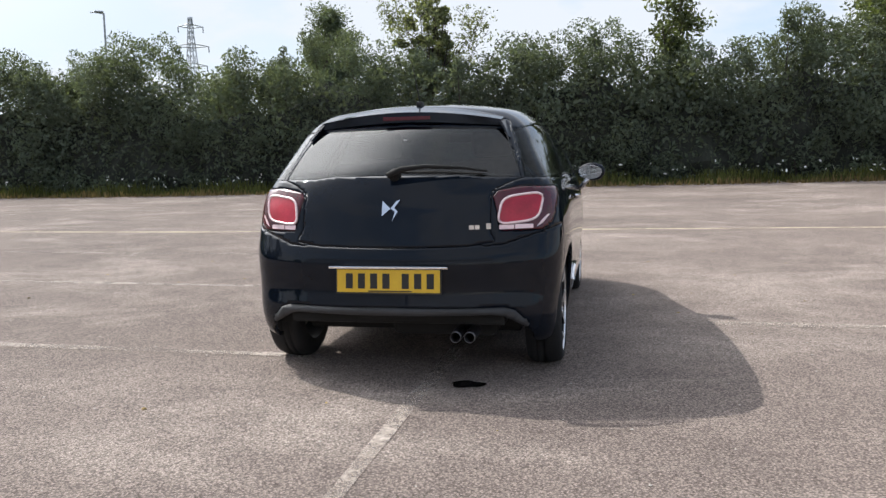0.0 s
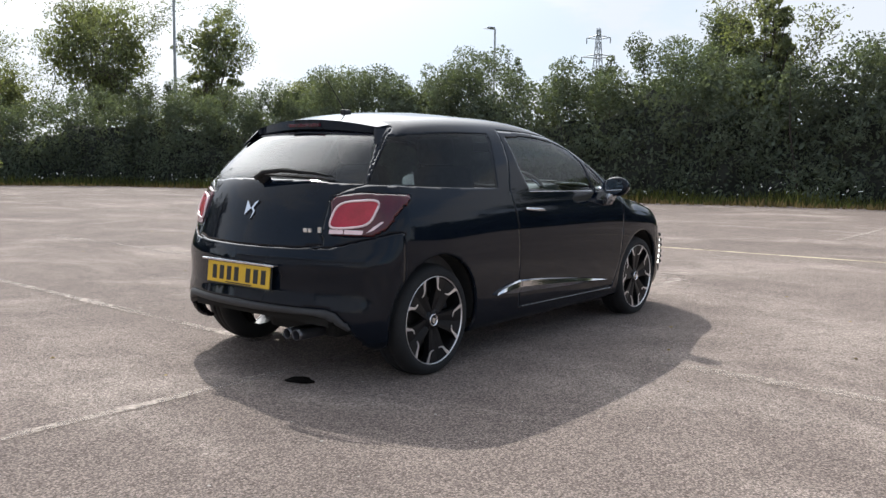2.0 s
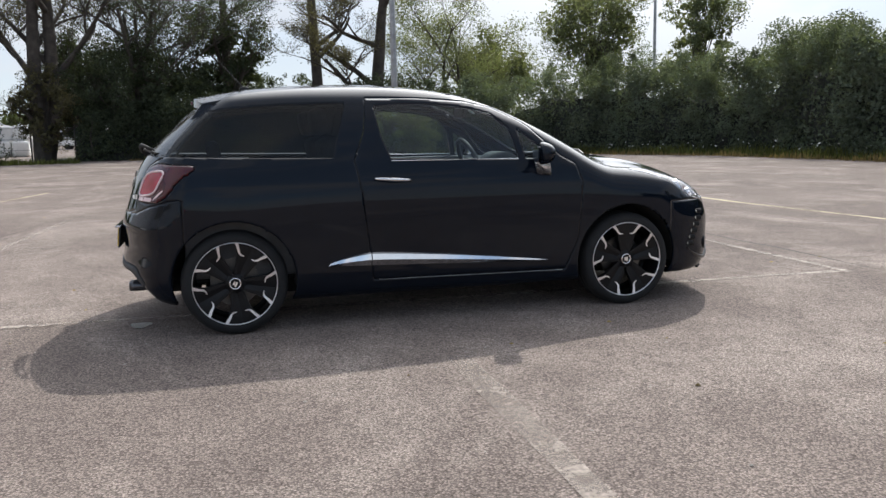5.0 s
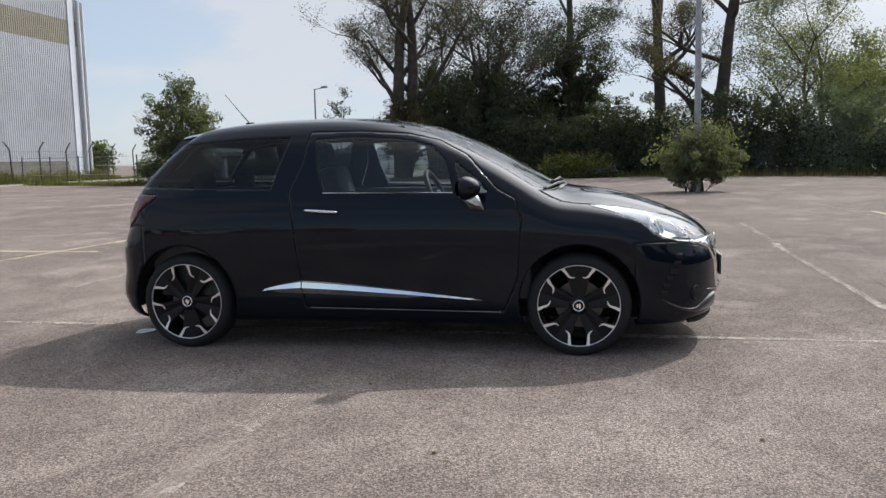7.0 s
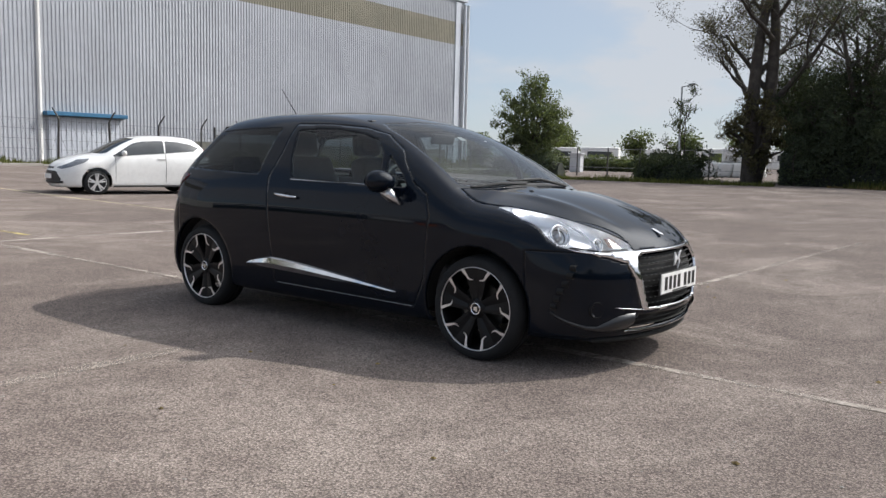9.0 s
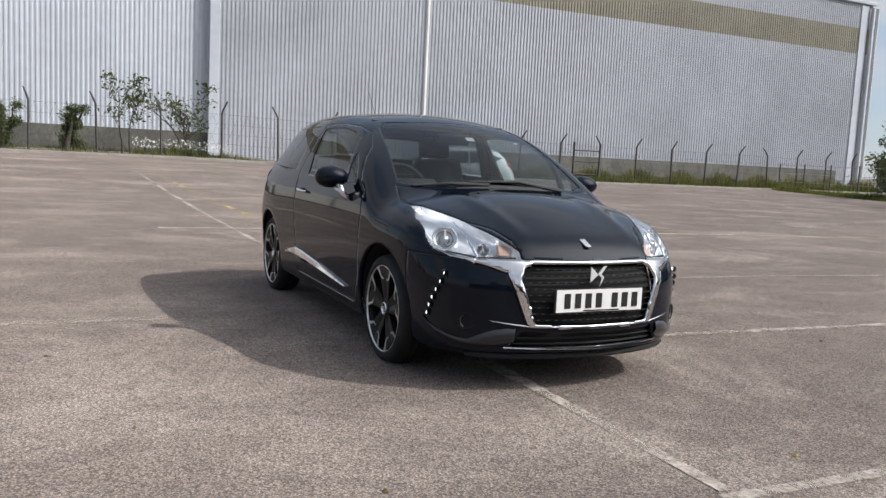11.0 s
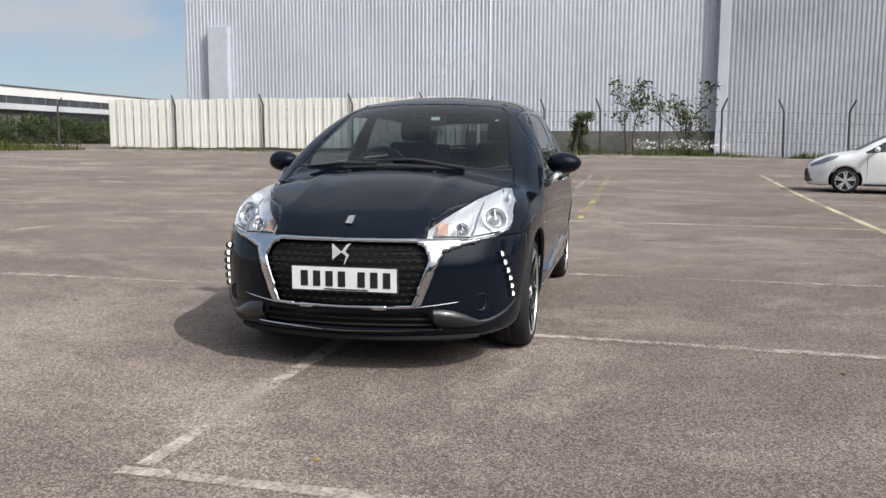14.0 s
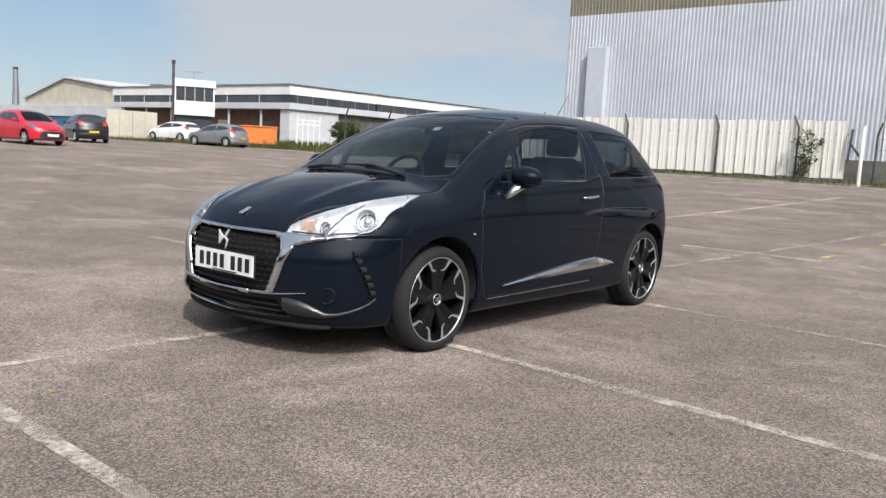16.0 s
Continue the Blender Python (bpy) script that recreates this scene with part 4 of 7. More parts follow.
    if n_leaf:
        cs = np.array([t[0][:] for t in tips])
        keep = nr.rand(len(cs)) < fill
        cs = cs[keep] if keep.sum() > 4 else cs
        per = max(1, n_leaf // len(cs))
        pts = clumps(cs, clump_r * nr.uniform(0.5, 1.2, len(cs)), per, nr)
        pts = pts[pts[:, 2] > z0 + 0.3]
        if full is not None:
            pts = np.concatenate([pts, full])
        leaf_mesh("crown", pts, leaf, mat, ob, seed + 1)
    return ob


def hedge(name, label, line, seed, depth, heights, leaf=0.11, dens=260, mat=None, wild=0.5):
    """A ragged hedge along a line: leaf clumps over an added shade-dark core."""
    nr = np.random.RandomState(seed)
    ob = thing(name, label, "hedge", kind="stuff")
    pts2 = [Vector(p) for p in line]
    cs, rs = [], []
    wood = bmesh.new()
    for i in range(len(pts2) - 1):
        a, b = pts2[i], pts2[i + 1]
        length = (b - a).length
        d = (b - a) / length
        nrm = Vector((-d.y, d.x))
        steps = max(1, int(length / 0.8))
        for k in range(steps):
            q = k / steps
            p = a.lerp(b, q)
            h = (heights[i] * (1 - q) + heights[i + 1] * q) * (1 + 0.10 * math.sin(p.x * 1.3 + p.y * 0.9 + seed) + 0.08 * math.sin(p.y * 2.1 + seed * 2))
            g = G(p.x, p.y)
            for m in range(13):
                o = nr.uniform(-0.5, 0.5) * depth
                zz = h * (nr.uniform(0.03, 0.93) if m < 11 else nr.uniform(0.85, 0.98 + 0.10 * wild))
                o *= 1 - 0.45 * (zz / h) ** 2
                cs.append((p.x + d.x * nr.uniform(-0.5, 0.5) + nrm.x * o, p.y + d.y * nr.uniform(-0.5, 0.5) + nrm.y * o, g + zz))
                rs.append(nr.uniform(0.3, 0.75) * (0.55 if zz > h else 1))
            for m in range(1):
                s = nr.uniform(-0.4, 0.4, 2) * depth
                t = Vector((p.x + nrm.x * s[0], p.y + nrm.y * s[0], g))
                top = t + Vector((nr.uniform(-0.6, 0.6), nr.uniform(-0.6, 0.6), h * nr.uniform(0.8, 0.98 + 0.16 * wild)))
                tube([t, t.lerp(top, 0.5) + Vector((nr.uniform(-0.3, 0.3), nr.uniform(-0.3, 0.3), 0)), top], [0.05, 0.03, 0.008], 4, wood, caps=False)
                for j in range(3):
                    cs.append(tuple(top - Vector((0, 0, 0.25 * j))))
                    rs.append(0.16 + 0.08 * j)
    part("stems", wood, M_BARK, ob)
    per = np.maximum(6, (np.array(rs) ** 1.6 * dens).astype(int))
    c = np.repeat(np.array(cs), per, 0)
    r = np.repeat(np.array(rs), per)
    dd = nr.normal(size=(len(c), 3))
    dd /= np.linalg.norm(dd, axis=1)[:, None]
    p = c + dd * (r * nr.uniform(0.2, 1.0, len(c)) ** 0.5)[:, None]
    leaf_mesh("foliage", p, leaf, mat or M_HEDGE, ob, seed + 9)
    # solid added core, inner shade in its colour; lumpy, narrower towards the top
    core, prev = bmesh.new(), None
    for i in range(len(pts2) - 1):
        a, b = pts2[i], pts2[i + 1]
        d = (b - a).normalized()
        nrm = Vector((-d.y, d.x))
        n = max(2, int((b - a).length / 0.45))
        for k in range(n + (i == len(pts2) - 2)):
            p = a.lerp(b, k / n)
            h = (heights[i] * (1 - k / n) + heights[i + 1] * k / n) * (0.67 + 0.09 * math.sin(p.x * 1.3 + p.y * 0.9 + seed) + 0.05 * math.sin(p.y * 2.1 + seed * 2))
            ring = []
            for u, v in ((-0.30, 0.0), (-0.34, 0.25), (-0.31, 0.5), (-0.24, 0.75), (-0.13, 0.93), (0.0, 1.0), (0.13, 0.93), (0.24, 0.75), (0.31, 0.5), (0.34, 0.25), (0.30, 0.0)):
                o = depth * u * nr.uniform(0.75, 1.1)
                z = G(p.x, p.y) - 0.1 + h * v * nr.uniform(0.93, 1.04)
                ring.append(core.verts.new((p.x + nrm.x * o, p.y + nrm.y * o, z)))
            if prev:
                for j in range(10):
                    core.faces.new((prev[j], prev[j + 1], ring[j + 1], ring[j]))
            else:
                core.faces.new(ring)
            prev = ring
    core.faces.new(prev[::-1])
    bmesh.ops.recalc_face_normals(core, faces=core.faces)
    part("twig_mass", core, M_HEDGECORE, ob)
    # close sprays of larger leaves over the middle
    ins = []
    for i in range(len(pts2) - 1):
        a, b = pts2[i], pts2[i + 1]
        n = int((b - a).length * max(heights) * 260)
        q = nr.uniform(0, 1, n)
        h = (heights[i] * (1 - q) + heights[i + 1] * q) * (0.9 + 0.08 * np.sin(q * 17 + seed) + 0.06 * np.sin(q * 41 + i))
        d = (b - a).normalized()
        o = nr.choice((-1, 1), n) * nr.uniform(0.26, 0.42, n) * depth
        px, py = a.x + (b.x - a.x) * q - d.y * o, a.y + (b.y - a.y) * q + d.x * o
        zz = np.array([G(u, w) for u, w in zip(px, py)]) + h * nr.uniform(0.0, 0.92, n) ** 0.9
        ins.append(np.stack([px, py, zz], 1))
    leaf_mesh("inner_leaves", np.concatenate(ins), 0.085, mat or M_HEDGE, ob, seed + 19)
    return ob


def grass(name, label, line, width, n, height, seed, mat, flowers=0):
    nr = np.random.RandomState(seed)
    ob = thing(name, label, "grass", kind="stuff")
    pts2 = np.array(line, float)
    seg = np.hypot(*np.diff(pts2, axis=0).T)
    cum = np.concatenate([[0], np.cumsum(seg)])
    def spots(k):
        t = nr.uniform(0, cum[-1], k)
        i = np.clip(np.searchsorted(cum, t) - 1, 0, len(seg) - 1)
        q = (t - cum[i]) / seg[i]
        p = pts2[i] * (1 - q)[:, None] + pts2[i + 1] * q[:, None]
        d = (pts2[i + 1] - pts2[i]) / seg[i][:, None]
        return p + np.stack([-d[:, 1], d[:, 0]], 1) * nr.uniform(-0.5, 0.5, k)[:, None] * width
    p = spots(n)
    z = np.array([G(a, b) for a, b in p])
    h = height * nr.uniform(0.3, 1.0, n) * (0.74 + 0.26 * np.sin(p[:, 0] * 1.1 + p[:, 1] * 1.7))
    a = nr.uniform(0, 2 * np.pi, n)
    w = np.stack([np.cos(a), np.sin(a)], 1) * (0.02 + 0.02 * nr.rand(n))[:, None]
    lean = nr.normal(0, 0.25, (n, 2)) * h[:, None]
    v = np.empty((n, 3, 3))
    v[:, 0, :2], v[:, 0, 2] = p - w, z - 0.02
    v[:, 1, :2], v[:, 1, 2] = p + w, z - 0.02
    v[:, 2, :2], v[:, 2, 2] = p + lean, z + np.abs(h)
    me = bpy.data.meshes.new("blades")
    me.from_pydata(v.reshape(-1, 3).tolist(), [], np.arange(3 * n).reshape(-1, 3).tolist())
    link_mesh("blades", me, mat, ob)
    if flowers:
        p = spots(flowers)
        q = np.column_stack([p, np.array([G(a_, b_) for a_, b_ in p]) + height * nr.uniform(0.5, 1.15, flowers)])
        leaf_mesh("flower_heads", q, 0.05, M_PETAL, ob, seed, "white flower heads")
    return ob


H1 = [(23.5, -30), (22.6, -18), (22.2, -9), (21.6, 0), (20.9, 10), (20.7, 18.8)]
hedge("hedge", "tall ragged dark green hedge behind the car park", H1, 11, 3.2, [4.9, 4.75, 4.4, 4.3, 4.4, 4.5], 0.050, 1250)
H2 = [(20.7, 17.2), (20.6, 24.5), (17.5, 32.5), (11, 37.5)]
hedge("hedge", "ragged dark green hedge curving behind the bays", H2, 12, 3.2, [4.5, 4.4, 4.1, 3.9], 0.050, 1150)
H3 = [(11, 37.5), (3, 41.0), (-4.5, 42.0), (-8.5, 41.5)]
hedge("hedge", "low dark green hedge under tall trees", H3, 13, 3.0, [3.9, 3.2, 2.9, 2.5], 0.066, 640, M_DARKLEAF)
VERGE = [(21.0, -30), (20.2, -9), (19.7, 0), (19.0, 10), (18.8, 18), (18.7, 23.5), (15.8, 31.0), (10.2, 35.8), (2.5, 39.2), (-5, 40.3)]
grass("verge_grass", "rough grass verge with white flowers under the hedge", VERGE, 1.5, 15000, 0.55, 21, M_GRASS, 420)
grass("dry_verge", "strip of dry brown grass at the asphalt edge", [(a - 0.8, b - 0.5) for a, b in VERGE], 0.7, 6000, 0.28, 22, M_DRYGRASS)
grass("verge_grass", "rough grass verge with white daisies by the fence", [(-37.0, 9), (-37.0, 20), (-37.2, 58)], 1.5, 9500, 0.6, 23, M_GRASS)
grass("verge_grass", "thin low weeds on the bare verge by the fence", [(-37.0, -29), (-37.0, 9)], 1.3, 4200, 0.4, 30, M_WEED)
grass("verge_grass", "rough tall grass between fence and hall", [(-39.6, 24.5), (-39.6, 57)], 2.6, 15000, 1.25, 24, M_WEED)
grass("verge_grass", "rough grass strip with white daisies by the plinth", [(-44.0, -28), (-44.0, 5.5)], 3.4, 5000, 0.5, 26, M_GRASS)
grass("flower_patch", "patch of white daisies by the hall corner", [(-38.6, 1.5), (-38.6, 6.2)], 1.0, 900, 0.75, 25, M_GRASS, 420)
grass("verge_grass", "rough grass field beyond the wire fence", [(-33, -31), (-36, -42), (-46, -60)], 9, 9000, 0.7, 27, M_GRASS)
grass("verge_grass", "rough grass at the car park edge", [(-31.5, -39.5), (-22, -50), (-10, -60)], 2.0, 5000, 0.45, 28, M_GRASS)
grass("verge_grass", "rough grass verge under trees", [(-8, 38.5), (-20, 36), (-38, 45)], 2.5, 8000, 0.4, 29, M_GRASS)

# trees north of the bays
tree("tree", "tall twin-stemmed tree with bare twigs and few leaves", -9.9, 41.5, 16.5, 0.85, M_TWIGLEAF, 31, 0.045, 42000, 0.58, 0.3, 2, 0.95, 0.65, 5, dome=(2.8, 2.1, 2.9, 90, 9000), taper=0.55, sway=0.45)
tree("tree", "tall tree with ivy and dark green leaves", -0.5, 47.5, 16.5, 0.75, M_DARKLEAF, 32, 0.055, 22000, 0.45, 0.12, 1, 0.8, 0.6, 5, dome=(5.4, 2.9, 3.7, 110, 11000), taper=0.5, sway=0.2)
tree("tree", "tall straight trunk with a sparse crown", 4.75, 46.0, 16.5, 0.5, M_TWIGLEAF, 33, 0.045, 6000, 0.42, 0.40, 1, 0.5, 0.4, 5, taper=0.45, sway=0.15)
tree("tree", "old forked tree with crooked bare limbs", 7.2, 43.0, 14.5, 0.8, M_TWIGLEAF, 34, 0.045, 26000, 0.55, 0.16, 1, 0.8, 0.45, 5, 0.05, 0.46, taper=0.55, sway=0.4)
tree("tree", "leafy tree with a dense dark crown", -5.4, 44.5, 13.5, 0.95, M_DARKLEAF, 35, 0.06, 26000, 0.26, 0.10, 4, 0.9, 0.8, 5, dome=(3.9, 4.8, 3.5, 240, 34000), taper=0.6)
tree("tree", "leafy dark tree under taller trees", -9.4, 48.5, 11.5, 0.9, M_DARKLEAF, 36, 0.06, 12000, 0.22, 0.1, 3, 0.9, 0.8, 4, dome=(4.2, 2.6, 3.8, 120, 14000))
tree("tree", "pale green airy tree", 13.5, 47, 13, 0.95, M_PALELEAF, 37, 0.06, 40000, 0.24, 0.15, 2, 0.9, 0.9)
tree("tree", "pale green tall tree behind the hedge", 23.5, 47.5, 12.5, 0.85, M_PALELEAF, 38, 0.075, 12000, 0.24, 0.15, 2, 0.9, 0.9, dome=(7.4, 4.2, 4.8, 150, 15000))
tree("tree", "pale green tree behind the hedge", 29, 43, 12.0, 0.6, M_PALELEAF, 39, 0.075, 9000, 0.2, 0.15, 1, 0.9, 0.7, dome=(6.6, 2.4, 4.8, 100, 9000))
tree("tree", "light green young tree rising from the hedge", 22.3, 5.1, 6.7, 0.55, M_PALELEAF, 40, 0.06, 6000, 0.12, 0.25, 2, 0.8, 0.5, dome=(4.6, 1.1, 2.0, 60, 7000))
tree("tree", "large leafy tree at the hedge's end", 24.5, -9.5, 9.8, 0.7, M_LEAF, 41, 0.08, 24000, 0.25, 0.15, 2, 0.9, 0.85)
tree("tree", "young leafy tree in the hedge", 22.5, -3.4, 5.9, 0.45, M_LEAF, 42, 0.075, 4500, 0.09, 0.3, 1, 0.9, 0.5)
tree("tree", "round green tree beyond the car park", -23.6, 41.0, 6.5, 0.45, M_SOFTLEAF, 43, 0.06, 2200, 0.16, 0.05, 1, 0.9, 0.4, dome=(3.1, 2.6, 3.1, 170, 19000))
hedge("hedge", "dark bush at the foot of a round tree", [(-25.6, 40.6), (-21.4, 40.8)], 19, 1.6, [1.3, 1.5], 0.08, 200)
hedge("hedge", "low rough hedge along the far yard", [(-41.5, 66), (-30, 68), (-19, 66.5)], 20, 1.8, [1.3, 1.1, 1.4], 0.11, 150, M_SOFTLEAF, 0.8)
tree("sapling", "thin sapling over a dark bush", -13.6, 40.5, 5.4, 0.4, M_LEAF, 44, 0.06, 1300, 0.06, 0.3, 2, 0.7, 0.32)
tree("bush", "airy green bush standing in the car park", 4.1, 20.3, 2.55, 1.1, M_PALELEAF, 45, 0.04, 8000, 0.04, 0.0, 7, 1.0, 0.4, 3, dome=(0.9, 1.55, 0.9, 90, 10000))
tree("tree", "pale green tree behind the hedge", 18.0, 52, 9.0, 0.9, M_PALELEAF, 46, 0.075, 8000, 0.2, 0.1, 2, 1.0, 0.9, dome=(5.2, 3.4, 3.6, 120, 13000))
tree("tree", "pale green tree behind the hedge", 36.0, 40, 8.0, 0.9, M_PALELEAF, 47, 0.075, 6000, 0.2, 0.1, 2, 1.0, 0.9, dome=(4.8, 3.2, 3.0, 110, 12000))
hedge("thicket", "dark leafy thicket behind the tall trees", [(-8.0, 53.5), (1, 54), (6, 52)], 17, 4.0, [5.4, 5.2, 4.2], 0.08, 420, M_DARKLEAF, 0.9)
for k, (x, y, h) in enumerate(((103, 45, 12.5), (104, 38.5, 20), (105, 35, 18.5), (106, 30, 11), (98, 49, 10))):
    tree("poplar", "tall far dark green tree", x, y, h, 0.42, M_HEDGE, 50 + k, 0.2, 15000, 0.35, 0.05, 2, 1.0, 2.0)
for k, (x, y, h) in enumerate(((-59, 87, 6), (-52, 120, 9), (-44, 118, 8), (-36, 122, 7.5), (-28, 116, 7), (-60, 110, 8), (-20, 112, 7), (-68, 118, 9))):
    tree("tree", "far green tree on the horizon", x, y, h * 0.62, 0.8, M_LEAF, 60 + k, 0.22, 2600, 0.3, 0.1, 2, 1.0, 1.6)
hedge("hedge", "dark bushes at the edge of the yard", [(-12.3, 39.2), (-15.9, 40.2)], 14, 2.0, [1.5, 1.7], 0.07, 320, M_DARKLEAF, 0.9)
hedge("hedge", "clipped bright green low hedge", [(-1.5, 37.8), (2.0, 38.2)], 15, 1.4, [1.0, 1.0], 0.07, 300, M_GRASS, 0.1)
hedge("hedge", "low ragged bushes in front of the offices", [(-58, -62), (-74, -61), (-96, -58)], 18, 2.4, [1.6, 2.6, 2.2], 0.12, 160, M_LEAF, 0.9)
tree("shrub", "round green shrub by the wire fence", -34.85, -38.65, 2.3, 0.9, M_LEAF, 16, 0.06, 3000, 0.06, 0.02, 5, 1.0, 0.45, 2, dome=(1.15, 1.3, 1.1, 60, 8000))
for k, (y, h) in enumerate(((-4.1, 2.2), (-1.5, 2.2))):
    tree("shrub", "ivy-covered stump by the security fence", -37.6, y, h, 0.28, M_LEAF, 80 + k, 0.05, 5200, 0.14, 0.05, 3, 1.0, 0.34, 2)
tree("shrub", "tall wispy shrub by the hall wall", -39.5, 1.3, 4.1, 0.5, M_LEAF, 83, 0.10, 900, 0.06, 0.3, 2, 0.6, 0.45)
tree("shrub", "wispy spreading shrub by the hall wall", -39.5, 3.9, 3.9, 0.8, M_LEAF, 84, 0.10, 1100, 0.06, 0.2, 3, 0.5, 0.45)
tree("shrub", "thin climbing shrub on the white fence", -37.15, -9.0, 2.7, 0.4, M_LEAF, 85, 0.07, 520, 0.03, 0.15, 3, 0.7, 0.3)


# ---- lamps, pylon, yard ----
def street_lamp(label, x, y, h, arm, ang):
    ob = thing("street_lamp", label, "street lamp")
    g = G(x, y)
    part("column", tube([(x, y, g - 0.2), (x, y, g + 1.2), (x, y, g + h)], [0.13, 0.105, 0.075], 8), M_STEEL, ob)
    c, s = math.cos(radians(ang)), math.sin(radians(ang))
    part("bracket", tube([(x, y, g + h - 0.05), (x + c * arm * 0.5, y + s * arm * 0.5, g + h + 0.05), (x + c * arm, y + s * arm, g + h + 0.08)], 0.04, 6), M_STEEL, ob)
    part("lantern", boxed(arm - 0.1, arm + 0.55, -0.13, 0.13, h, h + 0.14, pose(x, y, g, 0, -4, ang), 0.04), M_STEEL, ob)
    return ob


street_lamp("grey steel street lamp standing in a bush", 4.15, 20.4, 8.5, 0.8, 180)
street_lamp("grey steel street lamp behind the hedge", 23.4, 38.6, 11.0, 0.8, 150)
street_lamp("grey steel street lamp beyond the hedge", 54.0, 37.8, 12.6, 1.0, 110)
street_lamp("grey steel street lamp beyond the yard", -25.6, 70.5, 8.0, 1.4, -10)


def pylon():
    ob = thing("pylon", "far lattice steel electricity pylon", "pylon")
    cx, cy, base, top = 320.0, 171.0, 0.0, 60.0
    hw = lambda z: 4.2 * (1 - z / 62) ** 1.2 + 0.5
    lev = [0, 9, 17, 24, 30, 35, 40, 45, 50, 55, 60]
    for sx, sy in ((-1, -1), (1, -1), (1, 1), (-1, 1)):
        part("leg", tube([(cx + sx * hw(z), cy + sy * hw(z), z) for z in lev], 0.17, 4), M_STEEL, ob)
    for a, b in zip(lev, lev[1:]):
        bm = bmesh.new()
        for sx, sy, tx, ty in ((-1, -1, -1, 1), (-1, 1, 1, 1), (1, 1, 1, -1), (1, -1, -1, -1)):
            tube([(cx + sx * hw(a), cy + sy * hw(a), a), (cx + tx * hw(b), cy + ty * hw(b), b)], 0.10, 4, bm)
            tube([(cx + tx * hw(a), cy + ty * hw(a), a), (cx + sx * hw(b), cy + sy * hw(b), b)], 0.10, 4, bm)
        part("lattice", bm, M_STEEL, ob)
    d = Vector((-0.47, 0.88, 0))
    for z, w in ((56, 5.0), (48, 7.0), (40, 6.0)):
        for s in (-1, 1):
            part("cross_arm", tube([(cx, cy, z + 1.2), (cx + d.x * w * s, cy + d.y * w * s, z)], [0.3, 0.15], 4), M_STEEL, ob)
            part("cross_arm", tube([(cx, cy, z - 0.6), (cx + d.x * w * s, cy + d.y * w * s, z)], [0.3, 0.15], 4), M_STEEL, ob)
            part("insulator", tube([(cx + d.x * w * s, cy + d.y * w * s, z), (cx + d.x * w * s, cy + d.y * w * s, z - 2.4)], 0.22, 5), M_DARKSTEEL, ob)
    return ob


pylon()


def yard():
    """White caravans, sacks and a small cabinet in the yard beyond the fence."""
    rnd = random.Random(9)
    van = thing("caravan", "white parked caravan with a dark window", "caravan", "caravans in the yard")
    part("body", boxed(-2.2, 2.2, -1.0, 1.0, 0.45, 2.5, None, 0.25), M_WHITEWALL, van)
    part("window", boxed(-1.4, 1.4, -1.02, 1.02, 1.4, 2.0, None, 0.02), M_WINDOWDARK, van)
    for sx in (-1.03, 1.03):
        part("wheel", tube([(0, sx - 0.06, 0.32), (0, sx + 0.06, 0.32)], 0.32, 12), M_RUBBER, van)
    spots = [(-40 + k * 4.6 + rnd.uniform(-1, 1), 84 + (k % 3) * 7 + rnd.uniform(-2, 2)) for k in range(9)] + [(-52, 96), (-48, 88), (-33, 102), (-25, 99)]
    van.matrix_basis = pose(*spots[0], G(*spots[0]), 0, 0, 20)
    for p in spots[1:]:
        copy_thing(van, pose(p[0], p[1], G(*p), 0, 0, rnd.uniform(-40, 60)))
    sack = thing("bulk_bag", "stacked white bulk bag in the yard", "bag", "bulk bags")
    bm = boxed(-0.55, 0.55, -0.5, 0.5, 0, 1.1, None, 0.2)
    for v in bm.verts:
        v.co.x += 0.06 * math.sin(v.co.z * 4 + v.co.y * 3)
    part("bag_body", bm, M_WHITEWALL, sack, smooth_shade=True)
    part("bag_strap", tube([(-0.3, 0, 1.05), (-0.1, 0, 1.25), (0.2, 0, 1.06)], 0.03, 5), M_GREYWALL, sack)
    sack.matrix_basis = pose(-18.4, 58.5, G(-18, 58))
    for k in range(8):
        copy_thing(sack, pose(-18.4 + (k % 4) * 1.15 + 0.2, 58.5 + (k // 4) * 0.6, G(-18, 58) + (1.1 if k > 4 else 0), 0, 0, rnd.uniform(-12, 12)))
    cab = thing("cabinet", "small pale grey utility cabinet by the fence", "cabinet")
    part("body", boxed(-30.2, -29.2, 58, 58.6, G(-29, 58), 1.5, None, 0.04), M_GREYWALL, cab)
    part("lid", boxed(-30.3, -29.1, 57.9, 58.7, 1.5, 1.58, None, 0.02), M_GREYWALL, cab)
    rail = thing("wire_fence", "low post and wire fence by the yard", "fence")
    for k in range(16):
        x = -39 + k * 2.3
        y = 46.5 - 0.12 * k
        part("post", tube([(x, y, G(x, y) - 0.2), (x, y, G(x, y) + 1.9)], 0.05, 5), M_DARKSTEEL, rail)
    for z in (0.6, 1.2, 1.8):
        part("wire", tube([(-39 + k * 2.3, 46.5 - 0.12 * k, G(-39 + k * 2.3, 46) + z) for k in range(16)], 0.012, 4), M_STEEL, rail)


yard()

